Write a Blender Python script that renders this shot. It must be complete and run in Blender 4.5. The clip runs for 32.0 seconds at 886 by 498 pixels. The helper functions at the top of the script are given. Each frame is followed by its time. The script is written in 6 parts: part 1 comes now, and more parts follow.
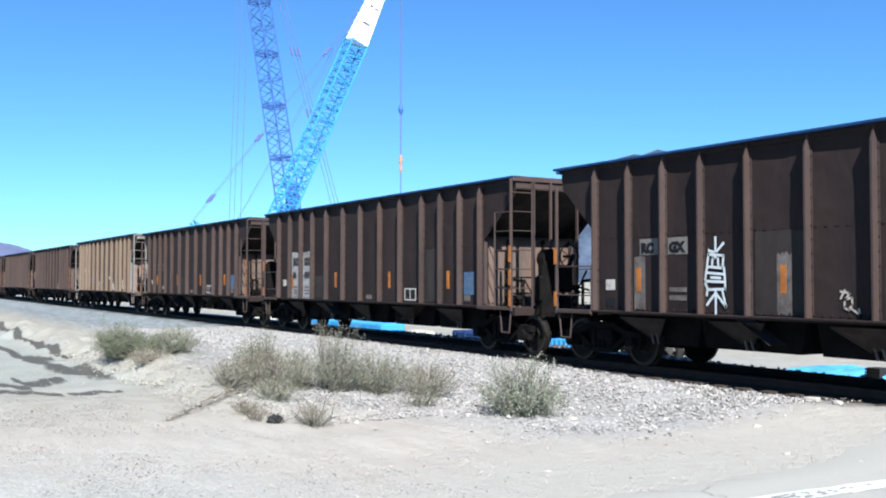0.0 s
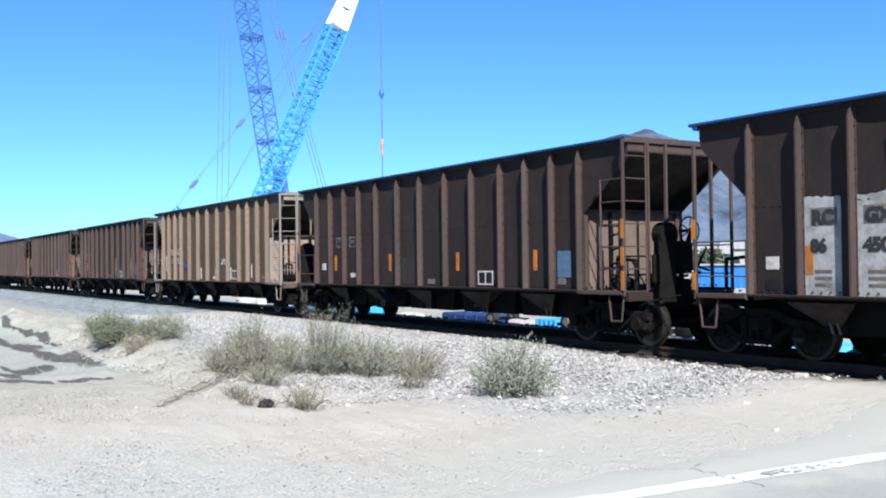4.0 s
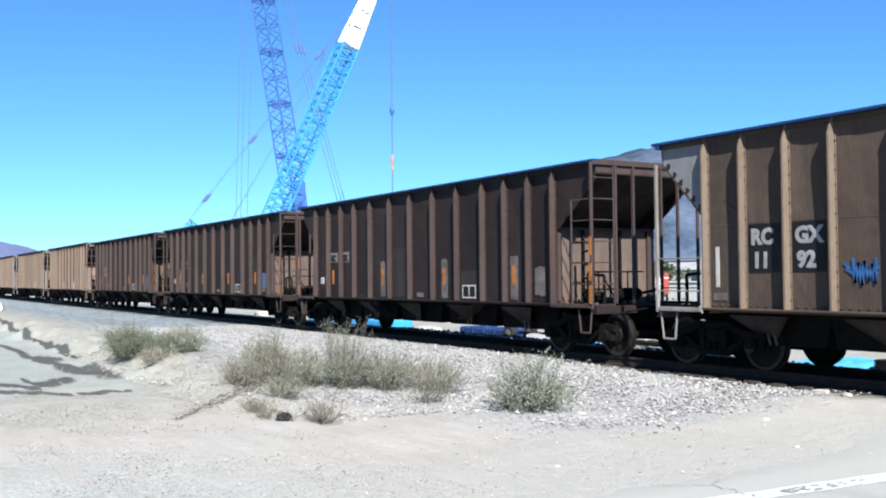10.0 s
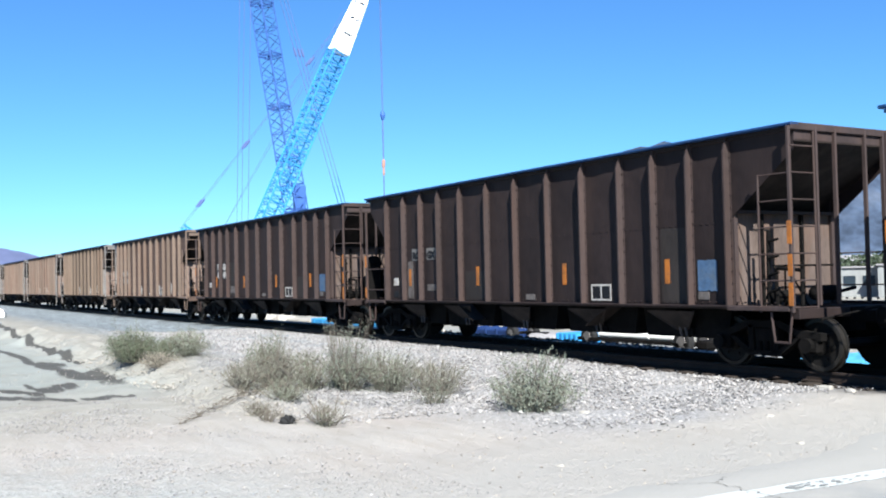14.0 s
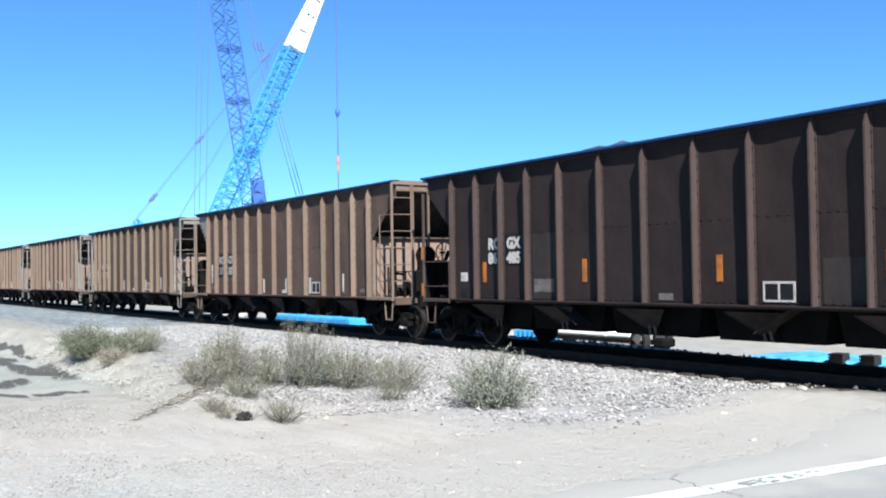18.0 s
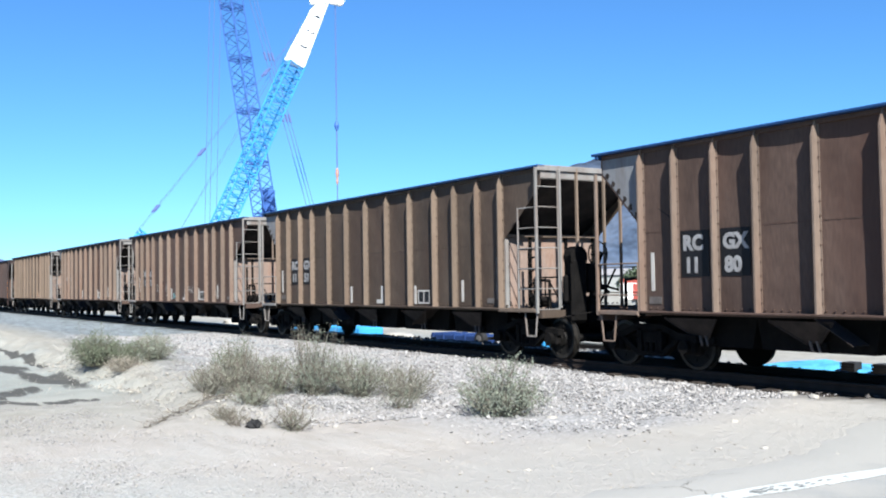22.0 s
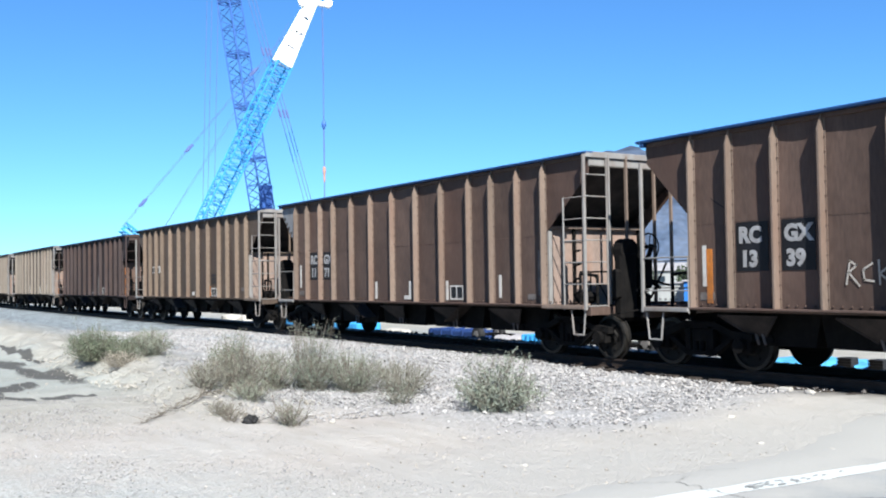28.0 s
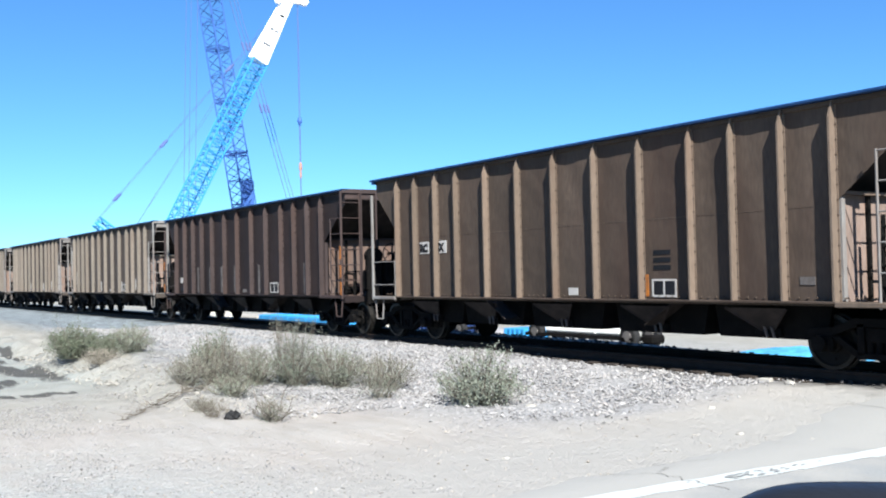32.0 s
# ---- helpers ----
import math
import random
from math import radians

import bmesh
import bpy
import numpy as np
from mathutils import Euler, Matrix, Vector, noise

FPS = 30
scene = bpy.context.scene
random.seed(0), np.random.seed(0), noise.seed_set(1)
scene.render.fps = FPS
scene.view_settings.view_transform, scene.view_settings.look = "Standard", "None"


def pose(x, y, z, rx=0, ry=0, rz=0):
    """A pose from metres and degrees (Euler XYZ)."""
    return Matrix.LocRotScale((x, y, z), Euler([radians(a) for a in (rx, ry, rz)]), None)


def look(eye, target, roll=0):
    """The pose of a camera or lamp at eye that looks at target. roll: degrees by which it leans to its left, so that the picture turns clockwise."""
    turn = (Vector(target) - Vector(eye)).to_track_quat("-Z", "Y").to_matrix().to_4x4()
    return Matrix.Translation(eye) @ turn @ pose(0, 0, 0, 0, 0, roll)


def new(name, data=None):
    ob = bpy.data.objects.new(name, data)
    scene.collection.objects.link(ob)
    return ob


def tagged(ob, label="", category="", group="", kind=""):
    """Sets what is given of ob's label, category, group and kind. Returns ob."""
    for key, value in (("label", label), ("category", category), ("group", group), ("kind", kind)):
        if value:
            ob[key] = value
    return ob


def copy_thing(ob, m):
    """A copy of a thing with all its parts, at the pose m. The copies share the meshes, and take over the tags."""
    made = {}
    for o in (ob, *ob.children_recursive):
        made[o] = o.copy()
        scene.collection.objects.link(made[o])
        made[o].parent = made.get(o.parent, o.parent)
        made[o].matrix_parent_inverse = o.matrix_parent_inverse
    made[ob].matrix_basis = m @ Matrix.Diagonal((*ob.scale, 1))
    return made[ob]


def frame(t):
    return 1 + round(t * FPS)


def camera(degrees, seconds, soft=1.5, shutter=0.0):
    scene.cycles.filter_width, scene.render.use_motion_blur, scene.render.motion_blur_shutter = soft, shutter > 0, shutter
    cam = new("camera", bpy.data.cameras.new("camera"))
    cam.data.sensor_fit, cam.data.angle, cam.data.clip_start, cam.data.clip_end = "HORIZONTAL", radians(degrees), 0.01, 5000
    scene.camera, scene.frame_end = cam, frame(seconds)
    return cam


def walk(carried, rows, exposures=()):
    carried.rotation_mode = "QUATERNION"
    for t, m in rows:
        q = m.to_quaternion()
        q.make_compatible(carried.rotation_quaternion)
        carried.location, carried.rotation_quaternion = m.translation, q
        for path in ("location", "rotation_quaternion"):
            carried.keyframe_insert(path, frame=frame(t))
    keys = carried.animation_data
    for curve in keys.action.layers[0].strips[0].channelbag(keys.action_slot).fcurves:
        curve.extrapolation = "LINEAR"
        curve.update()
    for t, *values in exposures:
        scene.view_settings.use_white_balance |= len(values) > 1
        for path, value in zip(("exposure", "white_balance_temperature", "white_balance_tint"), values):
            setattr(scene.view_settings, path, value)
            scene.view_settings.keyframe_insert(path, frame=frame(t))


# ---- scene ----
ZC = 1.9          # eye above the road
YT = 13.79        # centre line of the track
ZR = 0.32         # top of the rails
PITCH = 16.15     # coupled length of a hopper car
cam = camera(49.0, 32.0, soft=2.0)


def aim(a, p, r, dx=0.0, dy=0.0, dz=0.0):
    """Pose of the camera: a degrees from the track's line, p up, r roll."""
    a, p = radians(a), radians(p)
    eye = Vector((dx, dy, ZC + dz))
    return look(eye, eye + Vector((-math.cos(a) * math.cos(p), math.sin(a) * math.cos(p), math.sin(p))), r)


walk(cam, [
    (0.0, aim(31.60, 1.88, 0.05, -0.022, -0.030, 0.030)), (0.5, aim(32.24, 1.14, -1.48, -0.022, -0.030, 0.030)),
    (1.0, aim(32.49, 1.49, -0.82, -0.022, -0.030, 0.030)), (1.5, aim(32.56, 1.31, -0.12, -0.022, -0.030, 0.030)),
    (2.0, aim(32.32, 0.60, -0.53, -0.022, -0.030, 0.030)), (2.5, aim(31.91, 1.34, -0.64, -0.022, -0.030, 0.030)),
    (3.0, aim(32.05, 0.85, -0.55, -0.022, -0.030, 0.030)), (3.5, aim(32.21, 1.04, -0.56, -0.022, -0.030, 0.030)),
    (4.0, aim(32.25, 0.82, -0.76, -0.022, -0.030, 0.030)), (4.5, aim(31.55, 1.00, -0.25, -0.022, -0.030, 0.030)),
    (6.5, aim(33.00, 1.30, -1.31, -0.022, -0.030, 0.030)), (7.0, aim(32.18, 1.63, -1.14, -0.022, -0.030, 0.030)),
    (7.5, aim(31.63, 1.48, -0.90, -0.022, -0.030, 0.030)), (8.0, aim(31.37, 1.48, -0.81, -0.022, -0.030, 0.030)),
    (8.5, aim(31.18, 1.42, -1.25, -0.022, -0.030, 0.030)), (9.0, aim(31.45, 1.72, -1.02, -0.022, -0.030, 0.030)),
    (9.5, aim(31.44, 1.86, -0.70, -0.022, -0.030, 0.030)), (10.0, aim(31.20, 1.66, -0.55, -0.022, -0.030, 0.030)),
    (10.5, aim(30.29, 1.65, -0.69, -0.022, -0.030, 0.030)), (11.0, aim(30.26, 1.72, -0.76, -0.022, -0.030, 0.030)),
    (11.5, aim(30.29, 1.55, -0.77, -0.022, -0.030, 0.030)), (12.0, aim(30.39, 1.46, -0.82, -0.022, -0.030, 0.030)),
    (12.5, aim(30.27, 1.53, -0.78, -0.022, -0.030, 0.030)), (13.0, aim(30.42, 1.56, -0.95, -0.022, -0.030, 0.030)),
    (13.5, aim(30.77, 1.56, -1.11, -0.022, -0.030, 0.030)), (15.5, aim(32.19, 2.21, -2.00, -0.022, -0.030, 0.030)),
    (16.0, aim(32.43, 1.71, -2.39, -0.022, -0.030, 0.030)), (16.5, aim(32.29, 1.55, -2.22, -0.022, -0.030, 0.030)),
    (17.0, aim(32.94, 1.48, -1.68, -0.022, -0.030, 0.030)), (17.5, aim(33.05, 1.41, -1.22, -0.022, -0.030, 0.030)),
    (18.0, aim(33.52, 1.48, -0.89, -0.022, -0.030, 0.030)), (18.5, aim(33.32, 1.89, -0.55, -0.022, -0.030, 0.030)),
    (19.0, aim(33.63, 2.62, -0.63, -0.022, -0.030, 0.024)), (19.5, aim(33.50, 2.07, -0.69, -0.022, -0.030, 0.018)),
    (20.0, aim(33.43, 1.97, -0.96, -0.022, -0.030, 0.012)), (20.5, aim(33.26, 1.94, -0.67, -0.022, -0.030, 0.006)),
    (21.0, aim(33.08, 1.68, -0.82, -0.022, -0.030, 0.006)), (21.5, aim(32.96, 1.77, -0.67, -0.021, -0.028, 0.006)),
    (22.0, aim(32.94, 2.05, -0.90, -0.020, -0.027, 0.006)), (22.5, aim(32.67, 1.81, -0.98, -0.019, -0.025, 0.005)),
    (23.0, aim(32.94, 2.83, -1.00, -0.018, -0.024, 0.005)), (23.5, aim(32.59, 2.51, -0.73, -0.017, -0.022, 0.005)),
    (24.0, aim(32.78, 2.19, -0.93, -0.015, -0.021, 0.005)), (24.5, aim(32.90, 1.97, -0.56, -0.014, -0.019, 0.005)),
    (25.0, aim(33.00, 1.36, -0.88, -0.013, -0.018, 0.005)), (25.5, aim(33.16, 1.43, -0.83, -0.013, -0.017, 0.005)),
    (27.5, aim(33.36, 1.22, -0.99, -0.011, -0.015, 0.004)), (28.0, aim(33.06, 1.79, -0.89, -0.011, -0.014, 0.004)),
    (28.5, aim(33.31, 0.99, -0.74, -0.008, -0.011, 0.004)), (29.0, aim(33.40, 1.15, -0.69, -0.006, -0.007, 0.003)),
    (29.5, aim(33.52, 1.31, -1.06, -0.003, -0.004, 0.003)), (30.0, aim(33.50, 1.62, -1.26, -0.002, -0.003, 0.002)),
    (30.5, aim(33.83, 1.73, -1.27, -0.002, -0.002, 0.002)), (31.0, aim(33.80, 1.82, -1.60, -0.001, -0.002, 0.001)),
    (31.5, aim(33.74, 1.59, -1.41, -0.001, -0.001, 0.001)), (32.0, aim(34.08, 1.44, -1.30, 0.000, 0.000, 0.000)),
])

# ---- light ----
SUN = Vector((2.1, -0.86, 1.92)).normalized()
world = bpy.data.worlds.new("world")
scene.world = world
world.use_nodes = True
wn = world.node_tree.nodes
sky = wn.new("ShaderNodeTexSky")
sky.sky_type = "NISHITA"
sky.sun_disc = False
sky.sun_elevation = math.asin(SUN.z)
sky.sun_rotation = math.atan2(SUN.x, SUN.y)
sky.altitude = 300
sky.air_density = 1.0
sky.dust_density = 0.0
sky.ozone_density = 3.0
tone = wn.new("ShaderNodeMix")
tone.data_type, tone.blend_type = "RGBA", "MULTIPLY"
tone.inputs["Factor"].default_value = 1.0
tone.inputs["B"].default_value = (0.42, 0.80, 1.17, 1)
world.node_tree.links.new(sky.outputs[0], tone.inputs["A"])
world.node_tree.links.new(tone.outputs["Result"], wn["Background"].inputs[0])
wn["Background"].inputs[1].default_value = 0.06
sun = new("sun", bpy.data.lights.new("sun", "SUN"))
sun.data.energy = 5.7
sun.data.angle = radians(0.53)
sun.data.color = (0.972, 0.966, 0.918)
sun.matrix_world = look(SUN * 300, (0, 0, 0))
scene.view_settings.exposure = 1.30


# ---- materials ----
def mat(name, rgb, rough=0.8, metal=0.0, vary=0.25, scale=3.0, fine=40.0, bump=0.2, dirt=None, dirt_amount=0.4, dirt_scale=1.2, tint=0.0, coat=0.0, streak=False, spec=0.18):
    """A painted or mineral surface: two scales of variation, patches of dirt, fine relief."""
    m = bpy.data.materials.new(name)
    m.use_nodes = True
    nt = m.node_tree
    n, l = nt.nodes, nt.links
    b = n["Principled BSDF"]
    b.inputs["Roughness"].default_value = rough
    b.inputs["Metallic"].default_value = metal
    b.inputs["Specular IOR Level"].default_value = spec
    co = n.new("ShaderNodeTexCoord")
    mp = n.new("ShaderNodeMapping")
    l.new(co.outputs["Object"], mp.inputs[0])
    if streak:
        mp.inputs["Scale"].default_value = (1.0, 1.0, 0.22)
        # no two cars share their stains
        who, far_off = n.new("ShaderNodeObjectInfo"), n.new("ShaderNodeVectorMath")
        far_off.operation = "SCALE"
        far_off.inputs[0].default_value = (60.0, 23.0, 0.0)
        l.new(who.outputs["Random"], far_off.inputs["Scale"])
        l.new(far_off.outputs[0], mp.inputs["Location"])
    big, small = n.new("ShaderNodeTexNoise"), n.new("ShaderNodeTexNoise")
    for tex, sc, det in ((big, scale, 5.0), (small, fine, 4.0)):
        tex.inputs["Scale"].default_value = sc
        tex.inputs["Detail"].default_value = det
        l.new(mp.outputs[0], tex.inputs[0])
    r1 = n.new("ShaderNodeMapRange")
    l.new(big.outputs[0], r1.inputs[0])
    r1.inputs[1].default_value, r1.inputs[2].default_value = 0.3, 0.7
    r1.inputs[3].default_value, r1.inputs[4].default_value = 1 - vary, 1 + vary
    r2 = n.new("ShaderNodeMapRange")
    l.new(small.outputs[0], r2.inputs[0])
    r2.inputs[1].default_value, r2.inputs[2].default_value = 0.3, 0.7
    r2.inputs[3].default_value, r2.inputs[4].default_value = 1 - vary * 0.6, 1 + vary * 0.6
    mu = n.new("ShaderNodeMath")
    mu.operation = "MULTIPLY"
    l.new(r1.outputs[0], mu.inputs[0])
    l.new(r2.outputs[0], mu.inputs[1])
    last = mu.outputs[0]
    if tint:
        oi = n.new("ShaderNodeObjectInfo")
        r3 = n.new("ShaderNodeMapRange")
        l.new(oi.outputs["Random"], r3.inputs[0])
        r3.inputs[3].default_value, r3.inputs[4].default_value = 1 - tint, 1 + tint
        m2 = n.new("ShaderNodeMath")
        m2.operation = "MULTIPLY"
        l.new(last, m2.inputs[0])
        l.new(r3.outputs[0], m2.inputs[1])
        last = m2.outputs[0]
    hsv = n.new("ShaderNodeHueSaturation")
    hsv.inputs["Color"].default_value = (*rgb, 1)
    l.new(last, hsv.inputs["Value"])
    col = hsv.outputs[0]
    if dirt:
        d = n.new("ShaderNodeTexNoise")
        d.inputs["Scale"].default_value = dirt_scale
        d.inputs["Detail"].default_value = 8.0
        d.inputs["Roughness"].default_value = 0.65
        l.new(mp.outputs[0], d.inputs[0])
        rr = n.new("ShaderNodeMapRange")
        l.new(d.outputs[0], rr.inputs[0])
        rr.inputs[1].default_value, rr.inputs[2].default_value = 0.45, 0.7
        rr.inputs[4].default_value = dirt_amount
        mx = n.new("ShaderNodeMix")
        mx.data_type = "RGBA"
        l.new(rr.outputs[0], mx.inputs["Factor"])
        l.new(col, mx.inputs["A"])
        mx.inputs["B"].default_value = (*dirt, 1)
        col = mx.outputs["Result"]
    l.new(col, b.inputs["Base Color"])
    if coat:
        b.inputs["Coat Weight"].default_value = coat
    if bump:
        bp = n.new("ShaderNodeBump")
        bp.inputs["Strength"].default_value = bump
        bp.inputs["Distance"].default_value = 0.01
        l.new(small.outputs[0], bp.inputs["Height"])
        if streak:
            # shallow dents beaten into the plate
            dent, waves = n.new("ShaderNodeBump"), n.new("ShaderNodeTexNoise")
            waves.inputs["Scale"].default_value, waves.inputs["Detail"].default_value = 1.6, 2.0
            l.new(co.outputs["Object"], waves.inputs[0])
            dent.inputs["Strength"].default_value, dent.inputs["Distance"].default_value = 0.35, 0.10
            l.new(waves.outputs[0], dent.inputs["Height"])
            l.new(dent.outputs[0], bp.inputs["Normal"])
        l.new(bp.outputs[0], b.inputs["Normal"])
    return m


# sheets darkened for shade, ribs a lighter copy for the sun on them
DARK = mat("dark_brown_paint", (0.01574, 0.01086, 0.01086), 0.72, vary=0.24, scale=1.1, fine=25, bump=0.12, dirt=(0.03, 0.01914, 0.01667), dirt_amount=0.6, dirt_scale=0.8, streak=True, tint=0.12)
DARK_RIB = mat("dark_brown_lit_rib_paint", (0.03828, 0.02805, 0.02722), 0.7, vary=0.22, scale=1.5, fine=30, bump=0.15, dirt=(0.05986, 0.03518, 0.02786), dirt_amount=0.6, dirt_scale=1.2, streak=True, tint=0.12)
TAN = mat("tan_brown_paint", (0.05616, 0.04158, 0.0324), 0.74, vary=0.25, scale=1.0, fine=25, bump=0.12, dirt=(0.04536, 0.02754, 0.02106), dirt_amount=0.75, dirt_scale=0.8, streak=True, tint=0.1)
TAN_RIB = mat("tan_lit_rib_paint", (0.128, 0.097, 0.075), 0.72, vary=0.2, scale=1.5, fine=30, bump=0.15, dirt=(0.07947, 0.0499, 0.03617), dirt_amount=0.65, dirt_scale=1.5, streak=True, tint=0.14)
PALE = mat("faded_cream_paint", (0.162, 0.156, 0.150), 0.7, vary=0.15, scale=2.0, fine=30, bump=0.12, dirt=(0.1032, 0.06708, 0.0516), dirt_amount=0.7, dirt_scale=2.2, streak=True)
CHORD = mat("blue_top_chord_paint", (0.008, 0.035, 0.105), 0.5, vary=0.2, scale=2, fine=30, bump=0.1, dirt=(0.012, 0.024, 0.048), dirt_amount=0.35, dirt_scale=1.5)
DRUST = mat("rust_stained_brown_paint", (0.09, 0.0684, 0.05976), 0.8, vary=0.25, scale=2.5, fine=35, bump=0.2, dirt=(0.108, 0.054, 0.0324), dirt_amount=0.6, dirt_scale=2.2, streak=True)
RUST = mat("rusty_bulkhead_paint", (0.19, 0.142, 0.12), 0.8, vary=0.25, scale=2.5, fine=35, bump=0.2, dirt=(0.1254, 0.0561, 0.0297), dirt_amount=0.7, dirt_scale=2.5, streak=True)
# near black: grime, plus the shade under the cars put into the colour
IRON = mat("grimy_shade_black_iron", (0.00462, 0.00429, 0.00429), 0.9, vary=0.3, scale=4, fine=50, bump=0.3, dirt=(0.01122, 0.00924, 0.00792), dirt_amount=0.4, dirt_scale=4, spec=0.08)
STEEL = mat("worn_steel", (0.2376, 0.2178, 0.2046), 0.45, metal=0.8, vary=0.2, scale=5, fine=60, bump=0.1)
DUSTY = mat("dusty_iron_casting", (0.099, 0.0792, 0.0693), 0.85, vary=0.3, scale=6, fine=50, bump=0.25)
WHITE = mat("white_stencil_paint", (0.3828, 0.3696, 0.3498), 0.68, vary=0.15, scale=4, fine=40, bump=0.05, dirt=(0.1584, 0.1254, 0.1089), dirt_amount=0.7, dirt_scale=4)
DWHITE = mat("grimy_white_stencil_paint", (0.1346, 0.1287, 0.1228), 0.72, vary=0.2, scale=4, fine=40, bump=0.05, dirt=(0.04356, 0.03564, 0.03168), dirt_amount=0.75, dirt_scale=4)
PATCHD = mat("lighter_repainted_brown", (0.02322, 0.01962, 0.0186), 0.7, vary=0.2, scale=2, fine=30, bump=0.1, dirt=(0.03354, 0.02838, 0.0258), dirt_amount=0.5, dirt_scale=2, streak=True)
BLACKP = mat("black_stencil_patch", (0.007, 0.0075, 0.0095), 0.6, vary=0.2, scale=4, fine=40, bump=0.05)
ORANGE = mat("orange_reflector_paint", (0.2904, 0.099, 0.0198), 0.6, vary=0.2, scale=5, fine=40, bump=0.05, dirt=(0.1056, 0.0561, 0.033), dirt_amount=0.75, dirt_scale=4)
GREYP = mat("grey_primer_patch", (0.099, 0.0891, 0.08448), 0.75, vary=0.25, scale=5, fine=40, bump=0.05, dirt=(0.0396, 0.03168, 0.02904), dirt_amount=0.8, dirt_scale=4)
BLUEP = mat("blue_spray_patch", (0.0495, 0.0957, 0.1716), 0.65, vary=0.25, scale=6, fine=40, bump=0.05, dirt=(0.0858, 0.1056, 0.1254), dirt_amount=0.6, dirt_scale=5)
CBLUE = mat("sky_blue_crane_paint", (0.034, 0.2312, 0.4858), 0.5, vary=0.12, scale=1, fine=10, bump=0.05)
CPURPLE = mat("slate_blue_crane_paint", (0.038, 0.10, 0.30), 0.55, vary=0.12, scale=1, fine=10, bump=0.05)
CWHITE = mat("white_crane_paint", (0.82, 0.83, 0.84), 0.5, vary=0.05, scale=1, fine=10, bump=0.05)
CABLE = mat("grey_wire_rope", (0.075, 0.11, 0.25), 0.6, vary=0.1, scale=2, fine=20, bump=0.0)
CRED = mat("orange_red_hook_paint", (0.3036, 0.1782, 0.1452), 0.5, vary=0.1, scale=4, fine=20, bump=0.05)
TIMBER = mat("creosoted_timber", (0.033, 0.0264, 0.02244), 0.9, vary=0.3, scale=5, fine=40, bump=0.3)


# ---- mesh helpers ----
def mesh_of(bm, name, material, smooth=False):
    me = bpy.data.meshes.new(name)
    bmesh.ops.recalc_face_normals(bm, faces=bm.faces)
    bm.to_mesh(me)
    bm.free()
    for m in material if isinstance(material, (list, tuple)) else (material,):
        me.materials.append(m)
    if smooth:
        me.shade_smooth()
    return me


def part(name, bm, material, parent, label="", smooth=False):
    ob = new(name, mesh_of(bm, name, material, smooth))
    ob.parent = parent
    return tagged(ob, label)


def thing(name, label, category, m=None, group="", kind=""):
    ob = new(name)
    ob.empty_display_size = 0.3
    if m is not None:
        ob.matrix_basis = m
    return tagged(ob, label, category, group, kind)


def solo(name, bm, material, label, category="", group="", kind="", smooth=False, m=None):
    ob = new(name, mesh_of(bm, name, material, smooth))
    if m is not None:
        ob.matrix_basis = m
    return tagged(ob, label, category, group, kind)


def box(bm, x0, x1, y0, y1, z0, z1, bev=0.0, mi=0):
    vs = [bm.verts.new(c) for c in ((x0, y0, z0), (x1, y0, z0), (x1, y1, z0), (x0, y1, z0), (x0, y0, z1), (x1, y0, z1), (x1, y1, z1), (x0, y1, z1))]
    fs = [bm.faces.new([vs[i] for i in q]) for q in ((0, 3, 2, 1), (4, 5, 6, 7), (0, 1, 5, 4), (1, 2, 6, 5), (2, 3, 7, 6), (3, 0, 4, 7))]
    for f in fs:
        f.material_index = mi
    if bev:
        bmesh.ops.bevel(bm, geom=list({e for f in fs for e in f.edges}), offset=bev, segments=1, affect="EDGES", profile=0.6)


def prism(bm, pts, axis, a, b, mi=0):
    """The outline pts (pairs) swept from a to b along an axis."""
    def at(p, t):
        q = list(p)
        q.insert("xyz".index(axis), t)
        return q
    lo = [bm.verts.new(at(p, a)) for p in pts]
    hi = [bm.verts.new(at(p, b)) for p in pts]
    fs = [bm.faces.new(lo[::-1]), bm.faces.new(hi)]
    n = len(pts)
    for i in range(n):
        fs.append(bm.faces.new((lo[i], lo[(i + 1) % n], hi[(i + 1) % n], hi[i])))
    for f in fs:
        f.material_index = mi


def rod(bm, p, q, r, n=6, r2=None, mi=0):
    """A round bar from p to q."""
    p, q = Vector(p), Vector(q)
    d = (q - p).normalized()
    u = d.orthogonal().normalized()
    v = d.cross(u)
    r2 = r if r2 is None else r2
    ra = [bm.verts.new(p + (u * math.cos(2 * math.pi * i / n) + v * math.sin(2 * math.pi * i / n)) * r) for i in range(n)]
    rb = [bm.verts.new(q + (u * math.cos(2 * math.pi * i / n) + v * math.sin(2 * math.pi * i / n)) * r2) for i in range(n)]
    fs = [bm.faces.new(ra[::-1]), bm.faces.new(rb)]
    for i in range(n):
        fs.append(bm.faces.new((ra[i], ra[(i + 1) % n], rb[(i + 1) % n], rb[i])))
    for f in fs:
        f.material_index = mi


def lathe(bm, prof, axis="y", n=24, c=(0, 0, 0), mi=0):
    """Rings of (radius, along) round an axis through c; closed at both ends."""
    rings = []
    for r, t in prof:
        ring = []
        for i in range(n):
            a = 2 * math.pi * i / n
            p = [r * math.cos(a), r * math.sin(a)]
            p.insert("xyz".index(axis), t)
            ring.append(bm.verts.new(Vector(p) + Vector(c)))
        rings.append(ring)
    fs = []
    for ra, rb in zip(rings, rings[1:]):
        for i in range(n):
            fs.append(bm.faces.new((ra[i], ra[(i + 1) % n], rb[(i + 1) % n], rb[i])))
    fs += [bm.faces.new(rings[0][::-1]), bm.faces.new(rings[-1])]
    for f in fs:
        f.material_index = mi


